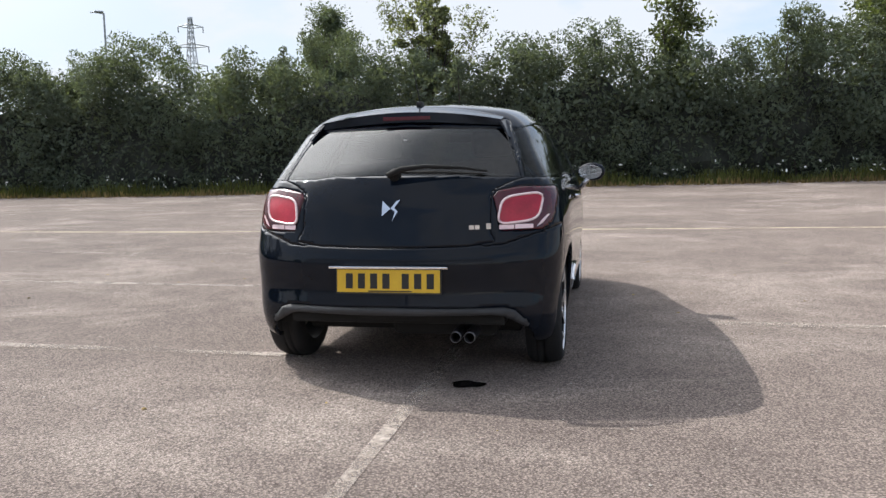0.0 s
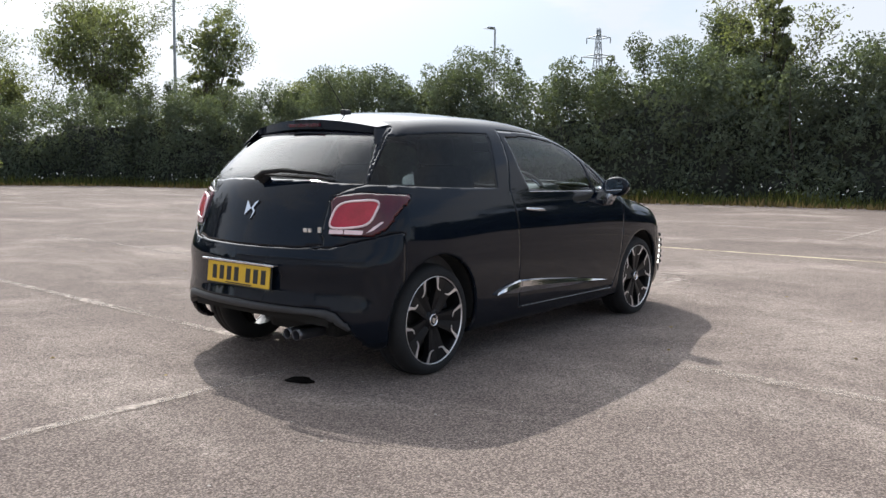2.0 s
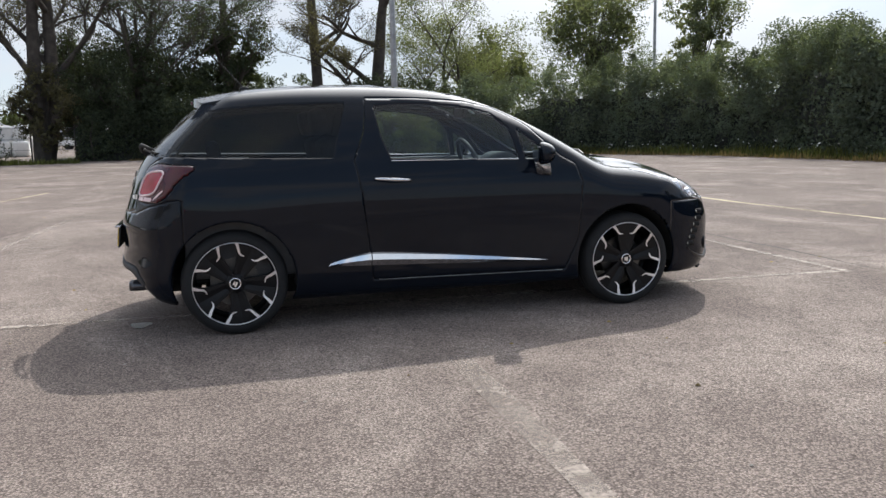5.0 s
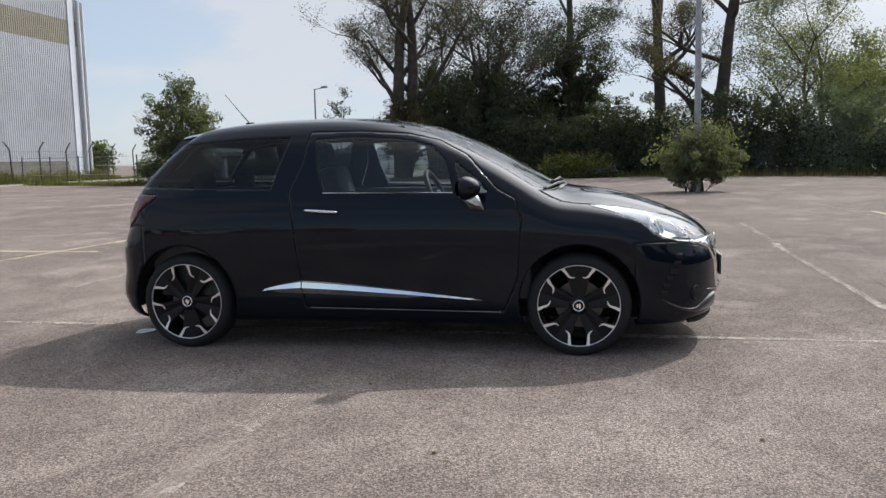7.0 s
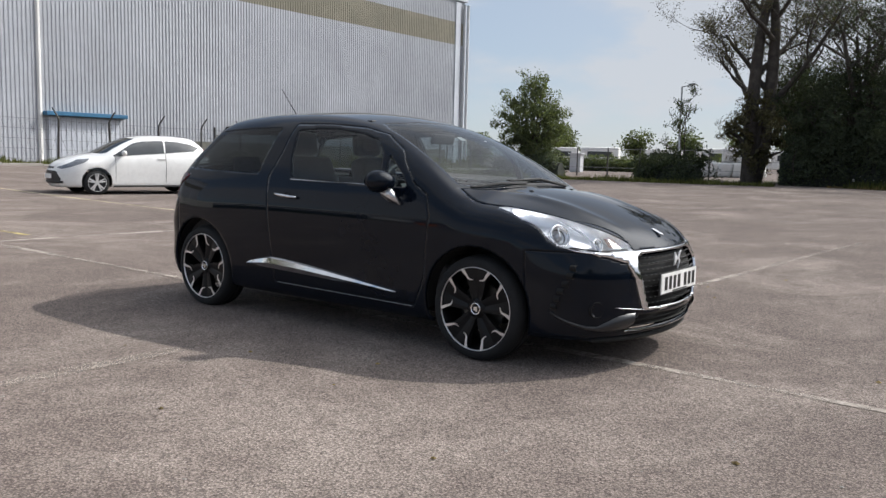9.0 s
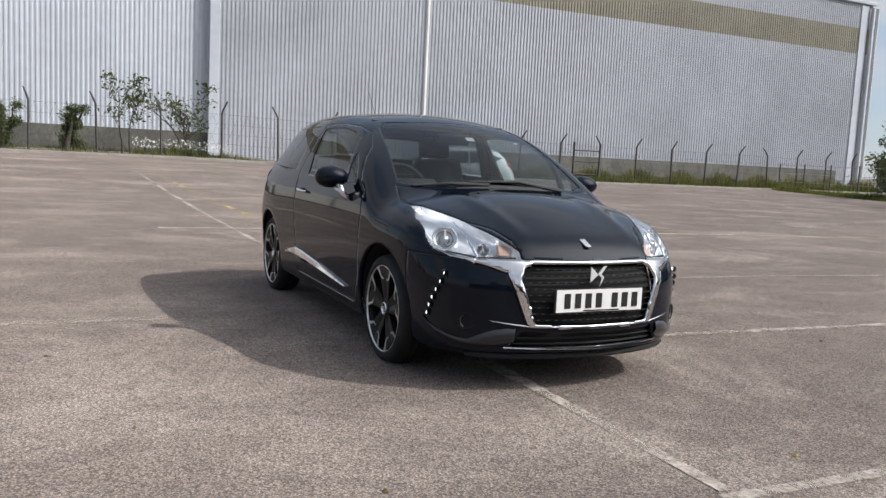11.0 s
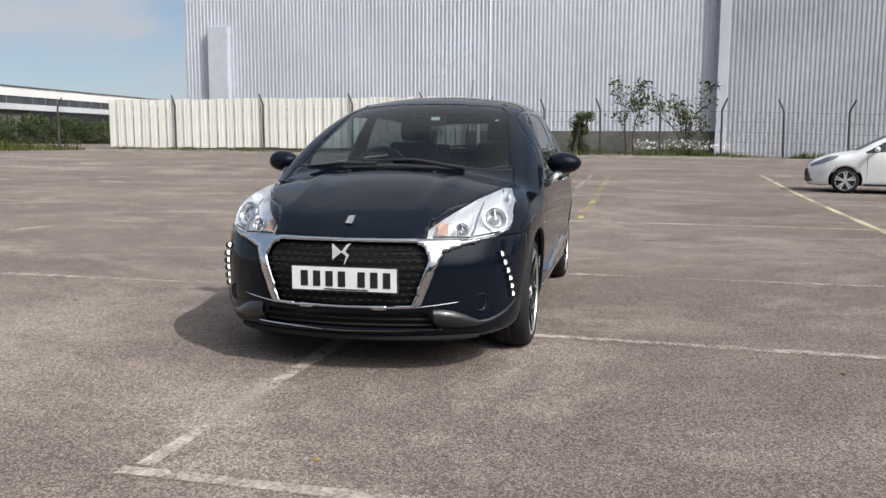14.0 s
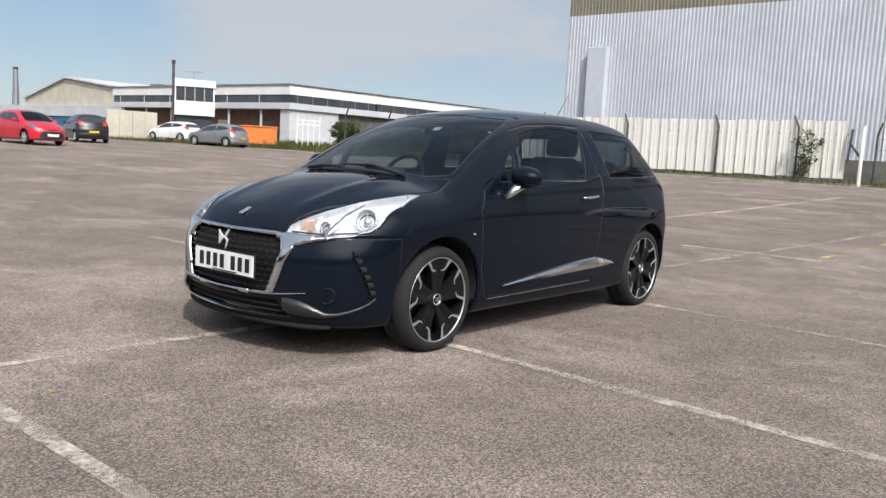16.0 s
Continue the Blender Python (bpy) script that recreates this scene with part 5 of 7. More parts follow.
# ---- the black hatchback ----
def curve(*pts):
    """A natural cubic through (x, y) points, straight beyond its ends."""
    xs, ys = (np.array(c, float) for c in zip(*pts))
    n, h = len(xs), np.diff(xs)
    a = np.eye(n)
    r = np.zeros(n)
    for i in range(1, n - 1):
        a[i, i - 1:i + 2] = h[i - 1], 2 * (h[i - 1] + h[i]), h[i]
        r[i] = 6 * ((ys[i + 1] - ys[i]) / h[i] - (ys[i] - ys[i - 1]) / h[i - 1])
    m = np.linalg.solve(a, r)

    def f(x):
        x = np.asarray(x, float)
        q = np.clip(x, xs[0], xs[-1])
        i = np.clip(np.searchsorted(xs, q) - 1, 0, n - 2)
        A, B = (xs[i + 1] - q) / h[i], (q - xs[i]) / h[i]
        v = A * ys[i] + B * ys[i + 1] + ((A ** 3 - A) * m[i] + (B ** 3 - B) * m[i + 1]) * h[i] ** 2 / 6
        s0 = (ys[1] - ys[0]) / h[0] - h[0] * m[1] / 6
        s1 = (ys[-1] - ys[-2]) / h[-1] + h[-1] * m[-2] / 6
        return v + np.minimum(x - xs[0], 0) * s0 + np.maximum(x - xs[-1], 0) * s1
    return f


def smax(a, b, k):
    h = np.maximum(k - np.abs(a - b), 0) / k
    return np.maximum(a, b) + h * h * k * 0.25


def poly_sdf(px, py, poly):
    """Signed distance to a polygon, negative inside."""
    d = np.full(np.shape(px), 1e9)
    inside = np.zeros(np.shape(px), bool)
    n = len(poly)
    for i in range(n):
        (ax, ay), (bx, by) = poly[i], poly[(i + 1) % n]
        ex, ey = bx - ax, by - ay
        t = np.clip(((px - ax) * ex + (py - ay) * ey) / (ex * ex + ey * ey), 0, 1)
        d = np.minimum(d, np.hypot(px - ax - t * ex, py - ay - t * ey))
        if ay != by:
            inside ^= ((ay > py) != (by > py)) & (px < ex * (py - ay) / ey + ax)
    return np.where(inside, -d, d)


CAR_TOP = curve((-1.5, 1.345), (-1.336, 1.388), (-1.142, 1.424), (-0.949, 1.443), (-0.757, 1.453), (-0.565, 1.456), (-0.373, 1.455), (-0.181, 1.447),
                (0.012, 1.429), (0.204, 1.397), (0.396, 1.342), (0.588, 1.262), (0.781, 1.165), (0.975, 1.055), (1.12, 0.985), (1.25, 0.962),
                (1.40, 0.94), (1.55, 0.905), (1.70, 0.855), (1.85, 0.795), (1.97, 0.735), (2.06, 0.68))
CAR_WIDE = curve((0.15, 0.785), (0.22, 0.81), (0.30, 0.824), (0.40, 0.832), (0.55, 0.845), (0.70, 0.850), (0.80, 0.845), (0.90, 0.826), (0.97, 0.804),
                 (1.05, 0.775), (1.2, 0.712), (1.35, 0.635), (1.45, 0.58))
CAR_TAPER = curve((-1.95, 0.86), (-1.7, 0.94), (-1.4, 0.985), (-1.0, 1.0), (-0.2, 1.0), (0.6, 1.0), (1.2, 0.985), (1.6, 0.955), (2.0, 0.90))
CAR_TAPER_HIGH = curve((-1.6, 0.86), (-1.2, 0.95), (-0.7, 1.0), (-0.2, 1.0), (0.5, 1.01), (1.2, 1.03))
CAR_REAR = curve((0.15, -1.762), (0.22, -1.852), (0.30, -1.897), (0.37, -1.907), (0.46, -1.892), (0.55, -1.890), (0.63, -1.890), (0.70, -1.867), (0.80, -1.832),
                 (0.9, -1.797), (1.0, -1.742), (1.06, -1.697), (1.15, -1.607), (1.26, -1.487), (1.36, -1.362), (1.45, -1.232))
CAR_FRONT = curve((0.12, 1.982), (0.18, 2.042), (0.25, 2.082), (0.35, 2.097), (0.45, 2.097), (0.55, 2.092), (0.62, 2.065), (0.70, 2.030), (0.80, 1.960))


def car_field(x, s, z):
    mix = np.clip((z - 0.95) / 0.25, 0, 1)
    taper = CAR_TAPER(x) * (1 - mix) + CAR_TAPER_HIGH(x) * mix
    flare = 0.012 * (np.exp(-((x - 1.232) ** 2 + (z - 0.42) ** 2) / 0.16) + np.exp(-((x + 1.232) ** 2 + (z - 0.42) ** 2) / 0.16))
    side = s - CAR_WIDE(z) * taper - flare
    ridge = np.clip((x - 1.15) / 0.2, 0, 1) * np.clip((2.0 - x) / 0.25, 0, 1)
    top = z - CAR_TOP(x) + 0.17 * s * s - 0.009 * ridge * np.exp(-((s - 0.40 + 0.10 * np.clip(x - 1.2, 0, 1)) / 0.055) ** 2)
    rear = CAR_REAR(z) + 0.33 * s * s + 0.15 * s ** 6 - x
    front = x - CAR_FRONT(z) + 0.35 * s * s + 0.72 * s ** 6
    v = smax(side, top, 0.13)
    v = smax(v, rear, 0.09)
    v = smax(v, front, 0.10)
    return smax(v, 0.175 - z, 0.05)


SPINE_A, SPINE_B, SPINE_Z = -1.0, 1.2, 0.60
N_REAR, N_MID, N_FRONT, N_V = 110, 230, 130, 140
N_U = N_REAR + N_MID + N_FRONT


def car_point(u, v):
    """Place on the half shell for grid coordinates u (tail to nose) and v (sill to roof)."""
    a_rear = np.clip(u / N_REAR, 0, 1) * math.pi / 2
    a_front = np.clip((u - N_REAR - N_MID) / N_FRONT, 0, 1) * math.pi / 2
    ox = SPINE_A + np.clip((u - N_REAR) / N_MID, 0, 1) * (SPINE_B - SPINE_A)
    hx = -np.cos(a_rear) + np.sin(a_front)
    hy = np.where(u < N_REAR, np.sin(a_rear), np.cos(a_front))
    phi = np.radians(-29.5 + 119.5 * v / N_V)
    dx, dy, dz = hx * np.cos(phi), hy * np.cos(phi), np.sin(phi)
    lo, hi = np.zeros_like(u), np.full_like(u, 1.8)
    for _ in range(24):
        mid = (lo + hi) / 2
        inside = car_field(ox + mid * dx, mid * dy, SPINE_Z + mid * dz) < 0
        lo, hi = np.where(inside, mid, lo), np.where(inside, hi, mid)
    return ox + lo * dx, lo * dy, SPINE_Z + lo * dz


def near_side(x, s, z):
    return CAR_WIDE(z) * CAR_TAPER(x) * 0.93 - 0.06 - s


WHEEL_X, WHEEL_Z, ARCH_R = 1.232, 0.297, 0.348
GRILLE = ((-0.1, 0.648), (0.345, 0.645), (0.385, 0.622), (0.41, 0.565), (0.335, 0.352), (-0.1, 0.345))
REGIONS = [
    ("arch", lambda x, s, z: np.maximum(np.minimum(np.hypot(x - WHEEL_X, z - WHEEL_Z - 0.01), np.hypot(x + WHEEL_X, z - WHEEL_Z - 0.01)) - ARCH_R, 0.5 - s)),
    ("windscreen", lambda x, s, z: np.maximum(poly_sdf(x, s, ((0.30, -0.1), (0.28, 0.3), (0.235, 0.47), (0.34, 0.525), (0.62, 0.575), (0.97, 0.635), (1.05, 0.50), (1.10, 0.25), (1.11, -0.1))), 0.93 - z)),
    ("door_glass", lambda x, s, z: np.maximum(poly_sdf(x, z, ((-0.375, 1.30), (-0.345, 1.12), (-0.30, 0.99), (0.10, 0.975), (0.50, 0.965), (0.45, 1.16), (0.36, 1.245), (0.22, 1.283), (0.0, 1.308), (-0.2, 1.312))), near_side(x, s, z))),
    ("quarter_light", lambda x, s, z: np.maximum(poly_sdf(x, z, ((0.545, 0.965), (0.71, 0.965), (0.66, 1.03), (0.505, 1.155))), near_side(x, s, z))),
    ("rear_side_glass", lambda x, s, z: np.maximum(poly_sdf(x, z, ((-1.74, 1.032), (-1.1, 1.01), (-0.64, 1.0), (-0.60, 1.15), (-0.545, 1.318), (-0.9, 1.312), (-1.22, 1.292), (-1.50, 1.262))), near_side(x, s, z))),
    ("rear_glass", lambda x, s, z: np.maximum(poly_sdf(s, z, ((-0.1, 1.05), (0.35, 1.045), (0.45, 1.033), (0.63, 1.03), (0.57, 1.17), (0.51, 1.285), (-0.1, 1.305))), x + 1.22)),
    ("tail_lamp", lambda x, s, z: np.maximum(poly_sdf(s + 0.9 * (x + 1.70), z, ((0.50, 0.77), (0.50, 0.94), (0.54, 0.965), (0.70, 0.985), (1.03, 0.975), (1.05, 0.955), (0.97, 0.89), (0.88, 0.80), (0.80, 0.768))), x + 1.2)),
    ("headlamp", lambda x, s, z: np.maximum(poly_sdf(s, z, ((0.388, 0.662), (0.385, 0.70), (0.44, 0.745), (0.505, 0.79), (0.565, 0.83), (0.66, 0.875), (0.70, 0.875), (0.745, 0.82), (0.755, 0.72), (0.735, 0.682), (0.66, 0.664), (0.58, 0.655))), 1.3 - x)),
    ("grille", lambda x, s, z: np.maximum(poly_sdf(s, z, GRILLE), 1.6 - x)),
    ("chrome_wing", lambda x, s, z: np.maximum(poly_sdf(s, z, ((-0.1, 0.648), (0.345, 0.645), (0.385, 0.622), (0.41, 0.565), (0.335, 0.352), (-0.1, 0.345), (-0.1, 0.337), (0.345, 0.340), (0.375, 0.352), (0.452, 0.55), (0.47, 0.60), (0.56, 0.632), (0.665, 0.655), (0.60, 0.6535), (0.39, 0.657), (0.33, 0.662), (-0.1, 0.658))), 1.5 - x)),
    ("intake", lambda x, s, z: np.maximum(poly_sdf(s, z, ((-0.1, 0.305), (0.40, 0.315), (0.455, 0.228), (-0.1, 0.222))), 1.6 - x)),
    ("valance", lambda x, s, z: np.maximum(poly_sdf(s, z, ((-0.1, 0.405), (0.56, 0.395), (0.61, 0.38), (0.68, 0.30), (0.66, 0.29), (0.56, 0.35), (0.5, 0.362), (-0.1, 0.365))), x + 1.2)),
    ("rear_skirt", lambda x, s, z: np.maximum(poly_sdf(s, z, ((-0.1, 0.365), (0.5, 0.362), (0.56, 0.35), (0.66, 0.29), (0.70, 0.24), (0.70, 0.1), (-0.1, 0.1))), x + 1.4)),
    ("tailgate", lambda x, s, z: np.maximum(poly_sdf(s, z, ((-0.1, 0.695), (0.37, 0.70), (0.515, 0.718), (0.49, 0.77), (0.49, 0.96), (0.56, 1.0), (0.64, 1.028), (0.58, 1.2), (0.53, 1.33), (-0.1, 1.37))), x + 1.22)),
    ("bonnet", lambda x, s, z: np.maximum(poly_sdf(x, s, ((1.135, -0.1), (1.125, 0.25), (1.07, 0.51), (1.0, 0.66), (1.15, 0.69), (1.40, 0.665), (1.60, 0.60), (1.76, 0.46), (1.90, 0.395), (2.1, 0.39), (2.2, -0.1))), 0.657 - z)),
    ("door", lambda x, s, z: np.maximum(poly_sdf(x, z, ((-0.52, 0.98), (-0.485, 0.78), (-0.45, 0.45), (-0.43, 0.275), (0.80, 0.265), (0.88, 0.45), (0.91, 0.80), (0.87, 0.925), (0.77, 0.98), (0.57, 1.185), (0.39, 1.28), (0.2, 1.322), (-0.1, 1.343), (-0.42, 1.345), (-0.45, 1.15))), near_side(x, s, z))),
    ("rear_bumper", lambda x, s, z: np.maximum(np.where(s > 0.5, z - 0.705 - 0.3 * np.maximum(s - 0.55, 0), z - 0.70), x + 1.50)),
    ("front_bumper", lambda x, s, z: np.maximum(z - 0.66, 1.55 - x)),
]


def build_shell(step=1.0, regions=None):
    regions = regions or REGIONS
    u, v = np.meshgrid(np.arange(0, N_U + 0.1, step), np.arange(0, N_V + 0.1, step), indexing="ij")
    free_u, free_v = (u > 0) & (u < N_U), (v > 0) & (v < N_V)
    moved = np.zeros(u.shape, bool)
    pos = np.stack(car_point(u, v), -1)
    for name, f in regions:
        d = f(pos[..., 0], pos[..., 1], pos[..., 2])
        pick = np.nonzero((np.abs(d) < 0.022 * step) & ~moved)
        if not len(pick[0]):
            continue
        pu, pv = u[pick], v[pick]
        for _ in range(2):
            d0 = f(*car_point(pu, pv))
            e = 0.08
            gu = (f(*car_point(pu + e, pv)) - d0) / e
            gv = (f(*car_point(pu, pv + e)) - d0) / e
            g2 = gu * gu + gv * gv + 1e-9
            su, sv = -d0 * gu / g2, -d0 * gv / g2
            ok = np.hypot(su, sv) < 0.62 * step
            pu = np.where(ok & free_u[pick], pu + su, pu)
            pv = np.where(ok & free_v[pick], pv + sv, pv)
        u[pick], v[pick] = pu, pv
        moved[pick] |= ok
        pos[pick] = np.stack(car_point(pu, pv), -1)
    pos[0, :, 1] = 0
    pos[-1, :, 1] = 0
    cen = (pos[:-1, :-1] + pos[1:, :-1] + pos[1:, 1:] + pos[:-1, 1:]) / 4
    kind = np.full(cen.shape[:2], -1)
    for k in range(len(regions) - 1, -1, -1):
        kind = np.where(regions[k][1](cen[..., 0], cen[..., 1], cen[..., 2]) < 0, k, kind)
    return pos, kind


def shell_part(pos, mask, mirrored, gap=0.0, lift=0.0, skirt=0.0):
    """A mesh of the masked quads of the half shell. mirrored: -1, +1 for one side, 0 for both, joined at the middle."""
    bm = bmesh.new()
    idx = np.argwhere(mask)
    for side in ((1, -1) if mirrored == 0 else (mirrored,)):
        made = {}
        for i, j in idx:
            quad = []
            for a, b in ((i, j), (i + 1, j), (i + 1, j + 1), (i, j + 1)):
                if (a, b) not in made:
                    p = pos[a, b]
                    made[(a, b)] = bm.verts.new((p[0], p[1] * side, p[2]))
                quad.append(made[(a, b)])
            if side > 0:
                quad = quad[::-1]
            try:
                bm.faces.new(quad)
            except ValueError:
                pass
    bmesh.ops.remove_doubles(bm, verts=bm.verts, dist=0.0004)
    bmesh.ops.dissolve_degenerate(bm, dist=0.0002, edges=bm.edges)
    bm.normal_update()
    nrm = {v: v.normal.copy() for v in bm.verts}
    if lift:
        for v in bm.verts:
            v.co += nrm[v] * lift
    edge = [e for e in bm.edges if e.is_boundary]
    rim = {v for e in edge for v in e.verts}
    if gap:
        shift = {}
        for v in rim:
            c = sum((f.calc_center_median() for f in v.link_faces), Vector()) / len(v.link_faces)
            d = c - v.co
            if abs(v.co.y) < 0.002:
                d.y = 0
            if d.length > 1e-6:
                shift[v] = d.normalized() * gap
        for v, d in shift.items():
            v.co += d
    if skirt:
        r = bmesh.ops.extrude_edge_only(bm, edges=edge)
        back = {v for v in r["geom"] if isinstance(v, bmesh.types.BMVert)}
        for v in back:
            n = min(((nrm[w], (w.co - v.co).length) for e in v.link_edges for w in (e.other_vert(v),) if w in nrm), key=lambda q: q[1], default=(Vector(), 0))[0]
            v.co -= n * skirt
    return bm


def wheel_parts(parent, side):
    """Tyre, rim, five flared spokes with machined edges, hub cap; built round the origin with its face towards -Y."""
    tyre = lathe([(0.10, 0.205), (0.10, 0.235), (0.096, 0.275), (0.08, 0.297), (0.06, 0.303), (0.042, 0.304), (0.040, 0.298), (0.034, 0.298), (0.032, 0.305), (0.004, 0.305), (0.002, 0.298), (-0.006, 0.298),
                  (-0.008, 0.304), (-0.03, 0.303), (-0.055, 0.299), (-0.082, 0.288), (-0.093, 0.270), (-0.096, 0.253), (-0.092, 0.243), (-0.086, 0.236)], 72)
    part("tyre", tyre, M_RUBBER, parent, "black rubber tyre", True)
    rim = lathe([(0.095, 0.22), (0.09, 0.232), (-0.01, 0.220), (-0.05, 0.226), (-0.078, 0.231), (-0.084, 0.2355)], 72)
    rim = part("rim", rim, M_RIMBLACK, parent, "black painted alloy rim", True)
    lip = lathe([(-0.083, 0.234), (-0.089, 0.2352), (-0.0915, 0.2378), (-0.089, 0.2405), (-0.083, 0.241)], 72)
    part("rim_lip", lip, M_MACHINED, rim, "bright machined rim edge", True)

    def at(r, deg, o):
        return Vector((r * math.sin(radians(deg)), o, r * math.cos(radians(deg))))
    spoke = bmesh.new()
    half = [(0.055, 33.0), (0.085, 29.0), (0.12, 24.0), (0.17, 21.5), (0.195, 22.5), (0.232, 25.5)]
    offs = [-0.070, -0.071, -0.074, -0.078, -0.081, -0.083]
    rows = []
    for (r, h), o in zip(half, offs):
        ring = []
        for k in (-1, -0.6, 0, 0.6, 1):
            ring.append(spoke.verts.new(at(r, h * k, o + (0.006 if abs(k) < 0.1 else 0.0))))
        ring.append(spoke.verts.new(at(r, h * 1.0, o + 0.035)))
        ring.insert(0, spoke.verts.new(at(r, -h * 1.0, o + 0.035)))
        rows.append(ring)
    for a, b in zip(rows, rows[1:]):
        for k in range(len(a) - 1):
            spoke.faces.new((a[k], a[k + 1], b[k + 1], b[k]))
    me = bpy.data.meshes.new("spoke")
    spoke.to_mesh(me)
    spoke.free()
    edges = []
    for sgn in (-1, 1):
        accent = bmesh.new()
        pts = [(0.236, 23.0, 0.0098), (0.205, 20.2, 0.0072), (0.180, 18.0, 0.0058), (0.170, 14.5, 0.0044), (0.166, 8.0, 0.0022)]
        left, right, back = [], [], []
        for i, (r, a, wd) in enumerate(pts):
            p = at(r, a * sgn, 0)
            q0, q1 = at(*pts[max(i - 1, 0)][:1], pts[max(i - 1, 0)][1] * sgn, 0), at(pts[min(i + 1, 4)][0], pts[min(i + 1, 4)][1] * sgn, 0)
            d = (q1 - q0).normalized()
            n = Vector((d.z, 0, -d.x))
            o = -0.0885 + 0.008 * (0.236 - r) / 0.065
            for lst, k in ((left, -1), (right, 1)):
                c = p + n * wd * k
                lst.append((accent.verts.new((c.x, o, c.z)), accent.verts.new((c.x, o + 0.006, c.z))))
        for i in range(4):
            a, b, c, d = left[i], left[i + 1], right[i + 1], right[i]
            accent.faces.new((a[0], b[0], c[0], d[0]))
            accent.faces.new((a[0], a[1], b[1], b[0]))
            accent.faces.new((d[0], c[0], c[1], d[1]))
        for e in (0, 4):
            accent.faces.new((left[e][0], right[e][0], right[e][1], left[e][1]))
        bmesh.ops.recalc_face_normals(accent, faces=accent.faces)
        me2 = bpy.data.meshes.new("spoke_edge")
        accent.to_mesh(me2)
        accent.free()
        edges.append(me2)
    for k in range(5):
        sp = link_mesh("spoke", me, M_RIMBLACK, rim)
        sp.rotation_euler = (0, radians(72 * k + 1), 0)
        for me2 in edges:
            ac = link_mesh("spoke_edge", me2, M_MACHINED, rim, "machined silver spoke edge")
            ac.rotation_euler = (0, radians(72 * k + 1), 0)
        nut = part("wheel_nut", lathe([(-0.060, 0.0), (-0.072, 0.0), (-0.072, 0.009), (-0.058, 0.010)], 8), M_RIMBLACK, rim)
        nut.location = at(0.048, 72 * k + 37, 0)
    hub = lathe([(-0.04, 0.062), (-0.066, 0.060), (-0.070, 0.04), (-0.074, 0.034), (-0.074, 0.0)], 32)
    part("hub", hub, M_RIMBLACK, rim, smooth_shade=True)
    cap = lathe([(-0.072, 0.034), (-0.081, 0.035), (-0.083, 0.031), (-0.081, 0.027), (-0.074, 0.026)], 32)
    part("hub_cap", cap, M_CHROME, rim, "round chrome hub cap ring", True)
    mark = bmesh.new()
    add_box(mark, -0.012, -0.002, -0.081, -0.075, -0.010, 0.010)
    add_box(mark, 0.001, 0.011, -0.081, -0.075, -0.016, 0.012)
    part("cap_emblem", mark, M_ALLOY, rim)
    disc = lathe([(0.0, 0.0), (0.0, 0.14), (0.02, 0.14), (0.02, 0.0)], 40)
    part("brake_disc", disc, material("brake_steel", (0.10, 0.095, 0.09), 0.45, 0.9, 0, 12, 0.2), parent, "grey steel brake disc")
    return parent


def emblem(parent, place, k, mat):
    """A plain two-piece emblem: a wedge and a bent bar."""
    bm = plate2d([(-1.0, -0.75), (-1.0, 0.9), (-0.05, 0.05)], lambda a, b, c: place(a * k, b * k, c), 0.006)
    plate2d([(1.0, 1.0), (0.55, 0.85), (-0.05, 0.08), (0.45, -0.3), (0.2, -1.25), (0.75, -0.25), (0.35, 0.12)], lambda a, b, c: place(a * k, b * k, c), 0.006, bm)
    bmesh.ops.recalc_face_normals(bm, faces=bm.faces)
    return part("emblem", bm, mat, parent, "small bright metal emblem")


def number_plate(parent, place, ground_mat, backing):
    """A plate with plain dark bars in place of the characters."""
    def bx(a0, a1, b0, b1, c0, c1):
        return plate2d([(a0, b0), (a1, b0), (a1, b1), (a0, b1)], lambda a, b, c: place(a, b, c + c0), c1 - c0)
    p = part("number_plate", bx(-0.26, 0.26, -0.0555, 0.0555, 0, 0.006), ground_mat, parent, "plate with dark plain bars")
    x = -0.222
    for i, w in enumerate((0.05, 0.05, 0.05, 0.05, 0.0, 0.05, 0.05, 0.05)):
        if w:
            part("plate_bar", bx(x + 0.007, x + w - 0.007, -0.037, 0.037, 0.006, 0.008), M_INK, p)
            x += w + 0.0125
        else:
            x += 0.035
    part("plate_line", bx(-0.10, 0.12, -0.0525, -0.0465, 0.006, 0.0075), M_INK, p)
    part("plate_holder", bx(-0.267, 0.267, -0.064, 0.0585, -0.008, 0.0), backing, parent)
    return p


